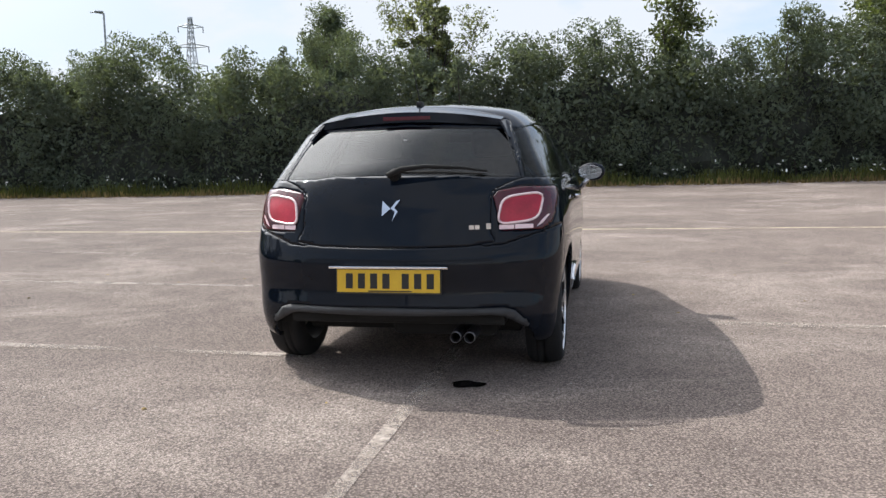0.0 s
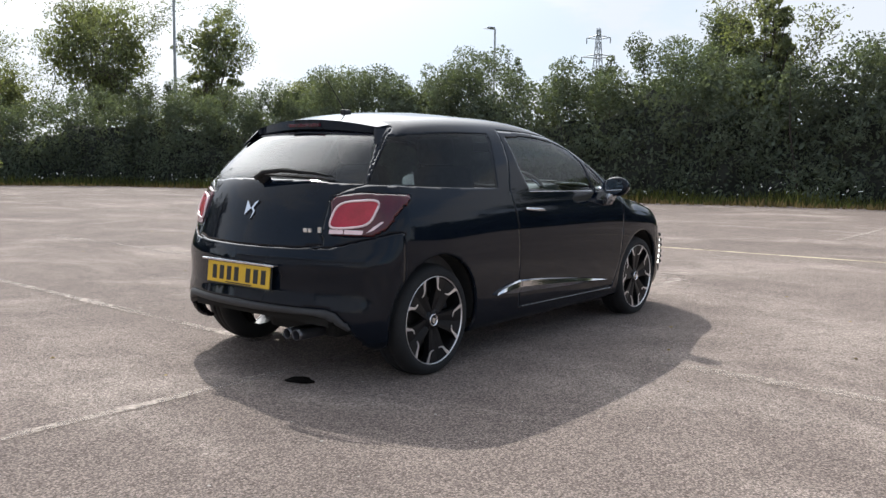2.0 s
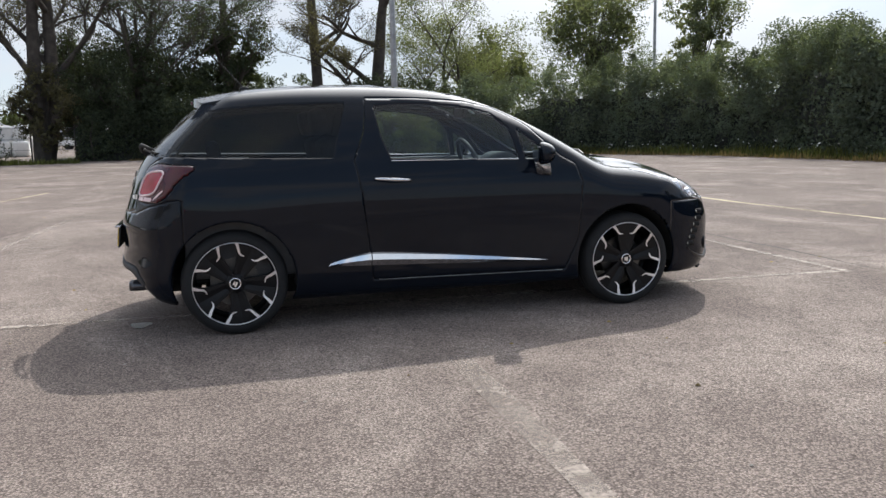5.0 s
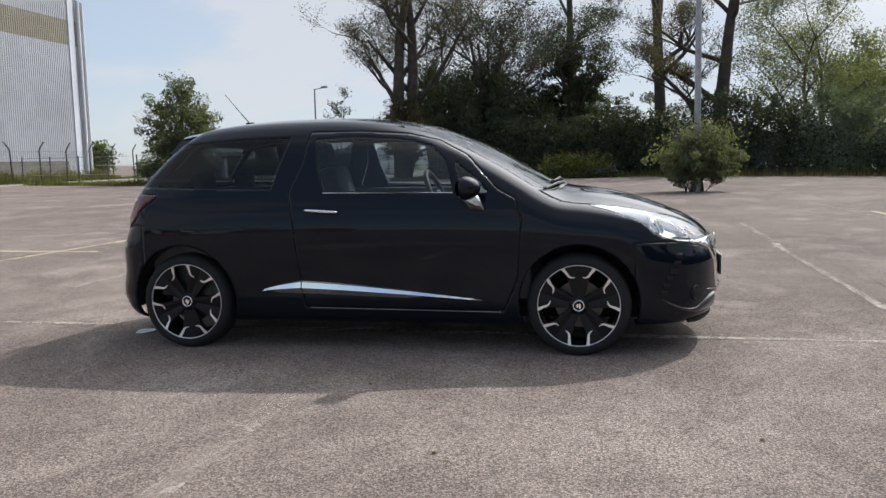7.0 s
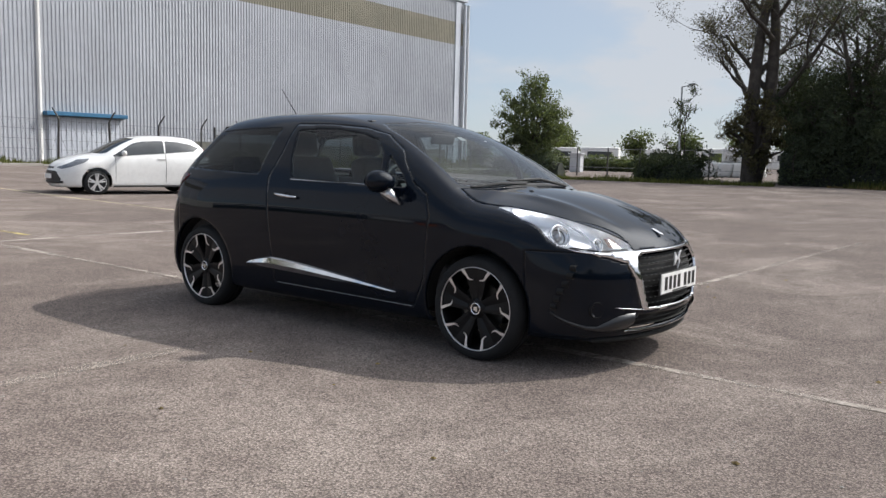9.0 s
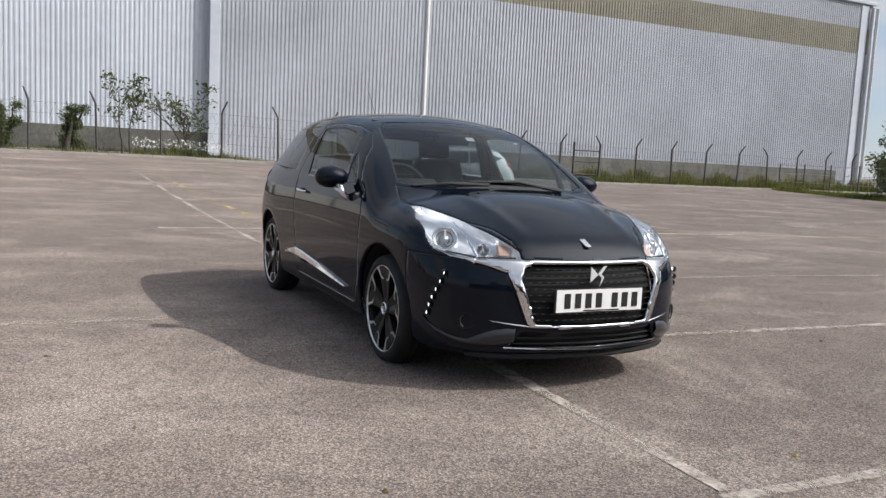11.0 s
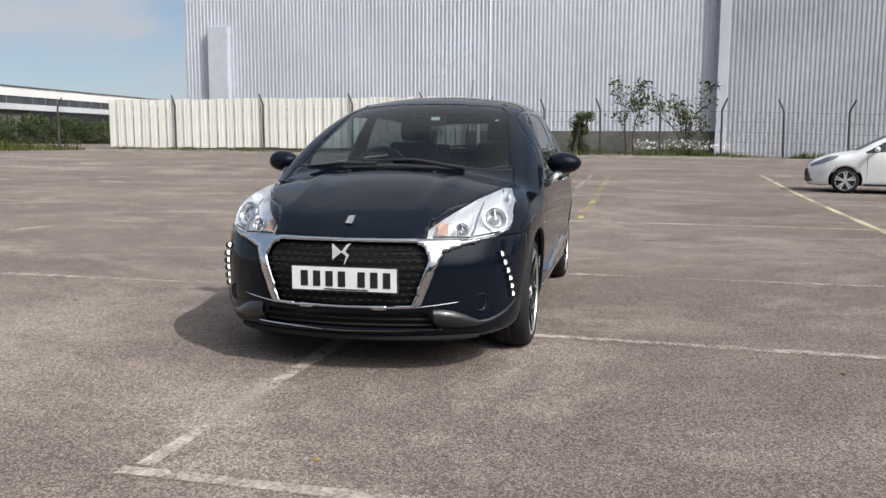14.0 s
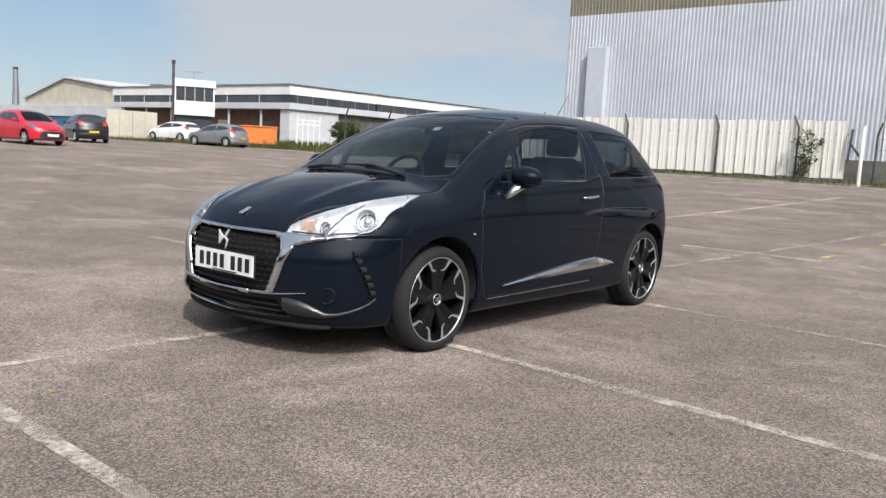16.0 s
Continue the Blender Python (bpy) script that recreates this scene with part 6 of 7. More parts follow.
def black_hatchback():
    car = thing("hatchback_car", "black three-door hatchback car with chrome trim parked across bay lines", "car")
    pos, kind = build_shell()
    ids = {n: k for k, (n, _) in enumerate(REGIONS)}
    is_ = lambda n: kind == ids[n]
    body = part("body", shell_part(pos, kind == -1, 0, 0.0015, 0, 0.02), M_PAINT, car, "glossy black painted body shell", True)
    for nm in ("bonnet", "tailgate", "front_bumper", "rear_bumper"):
        ob = part(nm, shell_part(pos, is_(nm), 0, 0.001 if nm == "front_bumper" else 0.0022, 0, 0.02), M_PAINT, car, smooth_shade=True)
        if nm == "tailgate":
            tailgate = ob
        if nm == "front_bumper":
            fbump = ob
        if nm == "rear_bumper":
            rbump = ob
        if nm == "bonnet":
            bonnet = ob
    part("windscreen", shell_part(pos, is_("windscreen"), 0, 0.002, -0.002, 0.0), M_SCREEN, car, "clear curved windscreen", True)
    part("rear_window", shell_part(pos, is_("rear_glass"), 0, 0.002, -0.001, 0.0), M_TINT, tailgate, "dark tinted rear window", True)
    part("valance", shell_part(pos, is_("valance"), 0, 0.001, 0.004, 0.05), M_VALANCE, rbump, "grey plastic bumper strip", True)
    part("chrome_surround", shell_part(pos, is_("chrome_wing"), 0, 0.0005, 0.008, 0.014), M_CHROME, fbump, "bright chrome grille surround", True)
    grille = part("grille", shell_part(pos, is_("grille"), 0, 0, -0.03, 0.0), M_DARK, fbump, "dark grille with fine bright bars", True)
    intake = part("intake", shell_part(pos, is_("intake"), 0, 0, -0.035, 0.0), M_DARK, fbump, smooth_shade=True)
    doors = {}
    for sd in (-1, 1):
        doors[sd] = part("door", shell_part(pos, is_("door"), sd, 0.0022, 0, 0.02), M_PAINT, car, smooth_shade=True)
        part("door_window", shell_part(pos, is_("door_glass"), sd, 0.001, -0.003, 0.0), M_CLEAR, doors[sd], "clear door window", True)
        part("quarter_light", shell_part(pos, is_("quarter_light"), sd, 0.001, -0.003, 0.0), M_CLEAR, doors[sd], smooth_shade=True)
        part("rear_side_window", shell_part(pos, is_("rear_side_glass"), sd, 0.002, -0.001, 0.0), M_SIDETINT, car, "dark tinted side window", True)
        lamp = part("tail_lamp", shell_part(pos, is_("tail_lamp"), sd, 0.002, 0.004, 0.02), M_DARKRED, car, "dark red tail lamp", True)
        tail_lamp_detail(lamp, sd)
        head = part("headlamp", shell_part(pos, is_("headlamp"), sd, 0.002, 0.002, 0.0), M_LENS, car, "clear headlamp lens", True)
        head.visible_shadow = False
        bowl = part("headlamp_bowl", shell_part(pos, is_("headlamp"), sd, 0.004, -0.072, -0.072), M_REFLECT, head, "bright silver lamp bowl", True)
        headlamp_detail(bowl, sd)
    # grille bars and mesh
    def front_x(y, z):
        return float(CAR_FRONT(z) - 0.35 * y * y - 0.72 * y ** 6)
    tick = bmesh.new()
    for r in range(9):
        z = 0.372 + r * 0.031
        lim = 0.345 + 0.07 * (z - 0.352) / 0.203 if z < 0.555 else 0.415 - 0.09 * (z - 0.555) / 0.09
        pts = [(front_x(y, z) - 0.016, y, z) for y in np.linspace(-lim, lim, 15)]
        part("grille_bar", tube(pts, 0.0042, 6), M_RIMBLACK, grille)
        k = 0.045
        n = int(lim / k)
        for i in range(-n, n + 1):
            y = i * k + (0.0225 if r % 2 else 0)
            if abs(y) < lim - 0.012:
                x = front_x(y, z) - 0.011
                add_box(tick, x - 0.004, x + 0.002, y - 0.008, y + 0.008, z - 0.0014, z + 0.0014, None)

    tagged(part("grille_glint", tick, M_TRIM, grille, "short grey dashes on the grille bars"), kind="stuff")
    for z in (0.25, 0.28):
        pts = [(front_x(y, z) - 0.02, y, z) for y in np.linspace(-0.42, 0.42, 13)]
        part("intake_bar", tube(pts, 0.005, 6), M_DARK, intake)
    pts = [(front_x(y, 0.221) + 0.003, y, 0.221 + 0.02 * abs(y)) for y in np.linspace(-0.47, 0.47, 15)]
    part("lower_chrome_strip", tube(pts, 0.0045, 6), M_CHROME, fbump, "thin chrome strip under the intake")
    pts = [(front_x(y, 0.19) - 0.012, y, 0.182) for y in np.linspace(-0.62, 0.62, 21)]
    part("splitter", tube(pts, [0.010] + [0.016] * 19 + [0.010], 8), M_DARK, fbump, "black plastic lower lip")
    pts = [(front_x(y, 0.341) + 0.002, y, 0.3405) for y in np.linspace(-0.32, 0.32, 15)]
    part("grille_lower_strip", tube(pts, 0.0055, 6), M_CHROME, fbump, "chrome strip under the grille", True)
    # fog lamps, curved trims, daytime lamps
    def solve_front(s, z):
        lo, hi = 0.9, 2.3
        for _ in range(40):
            m = (lo + hi) / 2
            if car_field(np.array(m), np.array(s), np.array(z)) < 0:
                lo = m
            else:
                hi = m
        return lo
    for sd in (-1, 1):
        x = solve_front(0.64, 0.355)
        m = look((x, 0.64 * sd, 0.355), (x + 1, (0.64 + 0.65) * sd, 0.355)) @ pose(0, 0, 0, 90, 0, 0)
        fog = part("fog_lamp", lathe([(0.03, 0.043), (-0.002, 0.045), (-0.005, 0.040), (0.006, 0.034)], 28), M_RIMBLACK, fbump, "round fog lamp", True)
        fog.matrix_local = m
        part("fog_reflector", lathe([(0.002, 0.033), (0.012, 0.02), (0.014, 0.0)], 24), M_TRIM, fog, smooth_shade=True)
        # satin corner blade, broad by the intake and thin where it meets the lamps
        blade, rows = bmesh.new(), []
        for s, z0, z1 in ((0.43, 0.268, 0.330), (0.47, 0.248, 0.330), (0.52, 0.239, 0.322), (0.56, 0.236, 0.306), (0.60, 0.237, 0.284), (0.63, 0.240, 0.266),
                          (0.67, 0.248, 0.268), (0.705, 0.262, 0.280), (0.74, 0.286, 0.301), (0.762, 0.312, 0.324), (0.774, 0.338, 0.347)):
            zs = (z0, z0, (z0 * 0.6 + z1 * 0.4), z1, z1)
            rows.append([blade.verts.new((solve_front(s, z) + o, (s + o * 0.5) * sd, z)) for z, o in zip(zs, (-0.012, 0.006, 0.013, 0.005, -0.012))])
        for p, q in zip(rows, rows[1:]):
            for i in range(4):
                blade.faces.new((p[i], p[i + 1], q[i + 1], q[i]))
        bmesh.ops.recalc_face_normals(blade, faces=blade.faces)
        part("fog_trim", blade, M_BLADE, fbump, "dark satin curved blade trim", True)
        low = []
        for q in np.linspace(0, 1, 16):
            s, z = 0.30 + 0.25 * q, 0.3405 + 0.030 * max(0, q - 0.15) ** 1.2
            low.append((solve_front(s, z) + 0.0015, s * sd, z))
        part("bumper_strip", tube(low, [0.004] * 12 + [0.0035, 0.003, 0.002, 0.001], 6), M_CHROME, fbump, "thin chrome bumper strip", True)
        edge = [(solve_front(s, z) + 0.002, s * sd, z) for s, z in ((0.40, 0.656), (0.48, 0.6515), (0.56, 0.650), (0.63, 0.655), (0.69, 0.664), (0.73, 0.685))]
        part("lamp_chrome_line", tube(edge, [0.003, 0.005, 0.005, 0.005, 0.004, 0.002], 6), M_CHROME, fbump, "thin chrome line under the lamp", True)
        for k in range(6):
            q = k / 5
            s, z = 0.720 + 0.046 * q + 0.008 * math.sin(math.pi * q), 0.578 - 0.208 * q
            x = solve_front(s, z)
            # bezel and outer hood are added to hide the glow from the side
            bezel = part("lamp_bezel", lathe([(0.012, 0.0150), (-0.007, 0.0154), (-0.008, 0.0143), (0.006, 0.0138)], 18), M_DARK, fbump)
            bezel.matrix_local = Matrix.Translation((x - 0.002, s * sd, z)) @ pose(0, 0, 0, 0, 0, 90)
            part("daytime_led", lathe([(0.001, 0.0139), (-0.002, 0.008), (-0.003, 0.0)], 14), M_LED, bezel, "lit white daytime lamp", True)
            hood, rows = bmesh.new(), []
            for a in np.linspace(-1.9, 1.9, 11):
                rows.append([hood.verts.new((xx, sd * (s + rr * math.cos(a)), z + rr * math.sin(a))) for xx, rr in ((x - 0.015, 0.0152), (x + 0.022, 0.0152), (x + 0.022, 0.0168), (x - 0.015, 0.0168))])
            for p, q in zip(rows, rows[1:]):
                for j in range(4):
                    hood.faces.new((p[j], p[(j + 1) % 4], q[(j + 1) % 4], q[j]))
            bmesh.ops.recalc_face_normals(hood, faces=hood.faces)
            part("lamp_hood", hood, M_DARK, fbump)
    # emblem on the grille and the bonnet mark
    emblem(fbump, lambda a, b, c: Vector((front_x(0, 0.595) + 0.006 + c, a, 0.597 + b)), 0.047, M_EMBLEM)
    xb = 1.965
    zb = float(CAR_TOP(xb))
    part("bonnet_mark", boxed(-0.034, 0.034, -0.017, 0.017, 0, 0.006, pose(xb - 0.012, 0.0, zb + 0.003, 0, 27, 0), 0.002), M_SATIN, bonnet, "small silver bonnet mark")
    number_plate(fbump, lambda a, b, c: Vector((front_x(0, 0.47) - 0.005 + c, a + 0.012, 0.472 + b)), M_WHITEPLATE, M_PLASTIC)
    number_plate(rbump, lambda a, b, c: Vector((float(CAR_REAR(0.54)) - 0.012 - c + 0.10 * b, -a, 0.538 + b)), M_YELLOWPLATE, M_PLASTIC)
    part("plate_chrome", boxed(float(CAR_REAR(0.6)) - 0.022, float(CAR_REAR(0.6)) + 0.01, -0.30, 0.30, 0.599, 0.611, None, 0.003), M_CHROME, rbump, "thin chrome strip over the plate")
    # tailgate fittings
    zr = lambda z: float(CAR_REAR(z))
    emblem(tailgate, lambda a, b, c: Vector((zr(0.885) - 0.002 - c - 0.35 * -b, -a, 0.885 + b)), 0.046, M_CHROME)
    mark = bmesh.new()
    for k, w in enumerate((0.024, 0.022, 0.0, 0.022)):
        if w:
            y = -0.40 - k * 0.027
            x = zr(0.79) + 0.33 * y * y - 0.003
            add_box(mark, x - 0.004, x + 0.004, y - w / 2, y + w / 2, 0.780, 0.800 + (0.008 if k == 3 else 0), None)
    part("model_mark", mark, M_ALLOY, tailgate, "small silver model mark bars")
    bm, rows = bmesh.new(), []
    for y in np.linspace(-0.50, 0.50, 25):
        q = abs(y) / 0.50
        x = -1.432 + 0.26 * y * y
        z = 1.377 - 0.19 * y * y
        h = 0.064 - 0.020 * q ** 3
        roof = float(CAR_TOP(-1.24)) - 0.17 * y * y
        rows.append([bm.verts.new(c) for c in ((x + 0.004, y, z), (x + 0.10, y, z + 0.016), (-1.235 + 0.04 * q, y * 0.985, roof + 0.003), (-1.235 + 0.04 * q, y * 0.985, roof - 0.02), (x + 0.09, y * 0.99, z - h), (x + 0.022, y, z - h), (x, y, z - h + 0.012))])
    for a, b in zip(rows, rows[1:]):
        for i in range(7):
            bm.faces.new((a[i], a[(i + 1) % 7], b[(i + 1) % 7], b[i]))
    bm.faces.new(rows[0][::-1])
    bm.faces.new(rows[-1])
    bmesh.ops.recalc_face_normals(bm, faces=bm.faces)
    sp = part("spoiler", bm, M_PAINT, tailgate, "black roof spoiler over the rear window")
    part("brake_light", boxed(-1.437, -1.42, -0.13, 0.13, 1.335, 1.355, None, 0.003), M_DARKRED, sp, "dark red high brake lamp")
    for sd in (-1, 1):
        fin = bmesh.new()
        for c in ((-1.365, 0.480, 1.328), (-1.27, 0.500, 1.330), (-1.365, 0.500, 1.322), (-1.27, 0.520, 1.322), (-1.432, 0.548, 1.235), (-1.412, 0.556, 1.235), (-1.425, 0.544, 1.235)):
            fin.verts.new((c[0], c[1] * sd, c[2]))
        bmesh.ops.convex_hull(fin, input=fin.verts)
        part("spoiler_fin", fin, M_PAINT, sp, "small black fin beside the rear window")
    base = Vector((zr(1.045) - 0.012, 0.0, 1.05))
    wiper = part("rear_wiper", lathe([(0.0, 0.0), (0.03, 0.018), (0.012, 0.028), (-0.02, 0.03)], 16), M_DARK, tailgate, "black rear wiper", True)
    wiper.matrix_local = Matrix.Translation(base) @ pose(0, 0, 0, -30, 0, 90)
    pts = [base + Vector((-0.03, 0.03, 0.0)), base + Vector((-0.035, -0.04, 0.03)), base + Vector((-0.02, -0.16, 0.042)), base + Vector((0.03, -0.36, 0.03)), base + Vector((0.075, -0.46, 0.012))]
    part("wiper_arm", tube(pts, [0.016, 0.015, 0.012, 0.008, 0.005], 8), M_DARK, tailgate, smooth_shade=True)
    pts = [base + Vector((-0.012, -0.03, 0.015)), base + Vector((-0.002, -0.2, 0.012)), base + Vector((0.065, -0.44, 0.0))]
    part("wiper_blade", tube(pts, [0.006, 0.008, 0.005], 6), M_DARK, tailgate)
    part("tailgate_handle", boxed(zr(0.74) - 0.004, zr(0.74) + 0.03, -0.10, 0.10, 0.70, 0.722, None, 0.005), M_DARK, tailgate)
    seal = [(float(CAR_REAR(1.04)) + 0.33 * y * y + 0.15 * y ** 6 + 0.016, y, 1.046 - 0.03 * y * y) for y in np.linspace(-0.6, 0.6, 21)]
    part("window_seal", tube(seal, 0.008, 6), M_DARK, tailgate)
    # exhaust pipes, right of the middle
    for y in (-0.32, -0.39):
        ex = lathe([(-1.60, 0.022), (-1.842, 0.024), (-1.846, 0.027), (-1.82, 0.029), (-1.60, 0.028)], 24)
        ob = part("exhaust_pipe", ex, M_TRIM, car, "chrome exhaust tail pipe", True)
        ob.matrix_local = pose(0.0, y, 0.25, 0, 0, -90)
    # side fittings
    for sd in (-1, 1):
        d = doors[sd]
        side_y = lambda x, z: float(CAR_WIDE(z) * CAR_TAPER(x))
        h = bmesh.new()
        rows = []
        for q in np.linspace(0, 1, 9):
            x = -0.41 + 0.215 * q
            z = 0.872 - 0.014 * q
            hw = 0.012 * (0.55 + 0.45 * math.sin(math.pi * min(1, 0.15 + q * 0.75)))
            y = side_y(x, z) + 0.012 + 0.022 * math.sin(math.pi * q)
            rows.append([h.verts.new((x, sd * (y + o), z + zz)) for o, zz in ((0, -hw), (0.010, -hw * 0.6), (0.013, 0), (0.010, hw * 0.7), (0, hw), (-0.006, 0))])
        for a, b in zip(rows, rows[1:]):
            for i in range(6):
                h.faces.new((a[i], a[(i + 1) % 6], b[(i + 1) % 6], b[i]))
        h.faces.new(rows[0])
        h.faces.new(rows[-1])
        bmesh.ops.recalc_face_normals(h, faces=h.faces)
        part("door_handle", h, M_CHROME, d, "bright chrome door handle", True)
        part("handle_cup", lathe([(0.0, 0.03), (0.008, 0.026), (0.008, 0.0)], 20), M_DARK, d).matrix_local = Matrix.Translation((-0.30, sd * (side_y(-0.3, 0.855) + 0.001), 0.855)) @ pose(0, 0, 0, 0, 0, 0 if sd < 0 else 180)
        # lower side strip in two lengths, pointed at both ends
        for nm, x0, x1, par in (("side_strip_rear", -0.70, -0.446, car), ("side_strip", -0.440, 0.672, d)):
            st = bmesh.new()
            rows = []
            for x in np.linspace(x0, x1, 28):
                q = (x + 0.70) / 1.372
                top = 0.374 + 0.066 * min(1, (q / 0.18)) ** 0.55 if q < 0.18 else 0.440 - 0.106 * ((q - 0.18) / 0.82) ** 1.35
                bot = 0.369 - 0.044 * q
                top = max(top, bot + 0.001)
                mid = (top + bot) / 2
                rows.append([st.verts.new((x, sd * (side_y(x, z) + o), z)) for z, o in ((bot, -0.002), (bot, 0.004), (bot + (top - bot) * 0.46, 0.024), (top - (top - bot) * 0.10, 0.017), (top, 0.006), (top, -0.002))])
            for a, b in zip(rows, rows[1:]):
                for i in range(5):
                    st.faces.new((a[i], a[i + 1], b[i + 1], b[i]))
            st.faces.new(rows[0])
            st.faces.new(rows[-1])
            bmesh.ops.recalc_face_normals(st, faces=st.faces)
            part(nm, st, M_CHROME, par, "polished chrome lower side strip")
        pts = [(x, sd * (side_y(x, 0.262) + 0.004), 0.272 - 0.012 * (x + 0.43)) for x in np.linspace(-0.40, 0.78, 12)]
        part("sill_line", tube(pts, 0.0022, 5), M_STEEL, d, "thin bright sill line")
        pts = [(x, sd * (side_y(x, 0.975) - 0.002), 0.972 - 0.012 * (x + 0.3)) for x in np.linspace(-0.30, 0.5, 10)]
        part("window_seal", tube(pts, 0.005, 5), M_SATIN, d, "thin bright window sill trim")
        # mirror
        mir = bmesh.new()
        bmesh.ops.create_uvsphere(mir, u_segments=28, v_segments=18, radius=1)
        for v in mir.verts:
            x, y, z = v.co
            x2 = x * (0.085 if x > 0 else 0.035)
            v.co = Vector((x2, y * 0.105, z * 0.067 * (1 - 0.12 * y)))
        mo = part("mirror_housing", mir, M_PAINT, d, "glossy black door mirror", True)
        mo.matrix_local = pose(0.60, sd * 0.925, 0.995, 0, 0, 8 * sd)
        gm = bmesh.new()
        bmesh.ops.create_circle(gm, cap_ends=True, segments=28, radius=1)
        for v in gm.verts:
            v.co = Vector((-0.036, v.co.x * 0.088, v.co.y * 0.054))
        part("mirror_glass", gm, material("mirror_silver", (0.85, 0.87, 0.88), 0.02, 1.0), mo)
        foot = bmesh.new()
        for x, o, z in ((0.565, 0.885, 0.955), (0.665, 0.885, 0.955), (0.565, 0.925, 0.945), (0.655, 0.925, 0.945), (0.61, 0.815, 0.865), (0.70, 0.815, 0.855), (0.615, 0.855, 0.868), (0.695, 0.855, 0.858)):
            foot.verts.new((x, o * sd, z))
        bmesh.ops.convex_hull(foot, input=foot.verts)
        bmesh.ops.bevel(foot, geom=foot.edges[:], offset=0.004, segments=2, affect="EDGES")
        part("mirror_foot", foot, M_SATIN, d, "chrome mirror foot", True)
        # side lamp
        lamp = boxed(-0.012, 0.012, -0.002, 0.004, -0.006, 0.006, None, 0.002)
        part("side_repeater", lamp, M_AMBER, car).matrix_local = pose(0.98, sd * (side_y(0.98, 0.66) + 0.002), 0.66)
    # roof aerial, bonnet jets
    zt = float(CAR_TOP(-1.10))
    part("aerial_base", boxed(-0.03, 0.03, -0.018, 0.018, -0.005, 0.022, pose(-1.10, 0, zt), 0.008), M_PLASTIC, car)
    part("aerial", tube([(-1.11, 0, zt + 0.02), (-1.20, 0, zt + 0.125), (-1.285, 0, zt + 0.225)], [0.004, 0.0028, 0.0018], 6), M_PLASTIC, car, "thin black roof aerial")
    for y in (-0.25, 0.25):
        part("washer_jet", boxed(-0.012, 0.012, -0.008, 0.008, 0, 0.01, pose(1.24, y, float(CAR_TOP(1.24)) - 0.2 * y * y - 0.002), 0.003), M_PLASTIC, bonnet)
    surf = lambda x, y, up: Vector((x, y, float(CAR_TOP(x)) - 0.17 * y * y + up))
    for (xa, ya), (xm, ym), (xb2, yb) in (((1.115, 0.40), (1.085, 0.10), (1.06, -0.22)), ((1.12, -0.12), (1.09, -0.36), (1.035, -0.57))):
        part("front_wiper", tube([surf(xa, ya, 0.012), surf(xm, ym, 0.022), surf(xb2, yb, 0.008)], [0.012, 0.009, 0.005], 6), M_PLASTIC, car, "black windscreen wiper")
        part("wiper_blade", tube([surf(xm + 0.01, ym + 0.2, 0.006), surf(xm - 0.012, ym, 0.008), surf(xb2 - 0.012, yb - 0.02, 0.005)], [0.004, 0.007, 0.004], 5), M_DARK, car)
    part("scuttle", tube([(1.03 + 0.09 - 0.16 * y * y, y, float(CAR_TOP(1.12)) - 0.012 - 0.19 * y * y) for y in np.linspace(-0.62, 0.62, 17)], 0.022, 6), M_PLASTIC, car)
    # wheels
    first = None
    for x, sd in ((WHEEL_X, -1), (-WHEEL_X, -1), (WHEEL_X, 1), (-WHEEL_X, 1)):
        w = new("wheel")
        w.parent = car
        tagged(w, "black alloy wheel with silver spoke edges")
        w.matrix_local = pose(x, sd * 0.725, WHEEL_Z, 0, -1 if x > 0 else 26.5, 0 if sd < 0 else 180)
        if first is None:
            wheel_parts(w, sd)
            first = w
        else:
            made = {first: w}
            for o in first.children_recursive:
                c = o.copy()
                scene.collection.objects.link(c)
                c.parent = made[o.parent]
                made[o] = c
        liner = bmesh.new()
        rows = []
        for k in range(25):
            a = radians(-8 + 196 * k / 24)
            rows.append([liner.verts.new((x + ARCH_R * 1.01 * math.cos(a), sd * y, WHEEL_Z + 0.01 + ARCH_R * 1.01 * math.sin(a))) for y in (0.835, 0.52)])
        for a, b in zip(rows, rows[1:]):
            liner.faces.new((a[0], b[0], b[1], a[1]))
        c = liner.verts.new((x, sd * 0.52, WHEEL_Z - 0.05))
        for a, b in zip(rows, rows[1:]):
            liner.faces.new((a[1], b[1], c))
        for v in liner.verts:
            if abs(v.co.y) > 0.7:
                v.co.y = sd * (float(CAR_WIDE(v.co.z) * CAR_TAPER(v.co.x)) - 0.022)
        part("arch_liner", liner, M_DARK, car)
    # underside
    part("underbody", boxed(-1.40, 1.90, -0.60, 0.60, 0.19, 0.30, None, 0.02), M_DARK, car)
    part("boot_floor", boxed(-1.78, -1.38, -0.56, 0.56, 0.30, 0.36, None, 0.02), M_DARK, car)
    part("silencer", boxed(-1.66, -1.42, -0.50, 0.05, 0.215, 0.325, None, 0.04), M_DARK, car, smooth_shade=True)
    part("rear_axle", tube([(-WHEEL_X, -0.64, 0.30), (-WHEEL_X, 0.64, 0.30)], 0.035, 10), M_DARK, car)
    cabin(car)
    return car


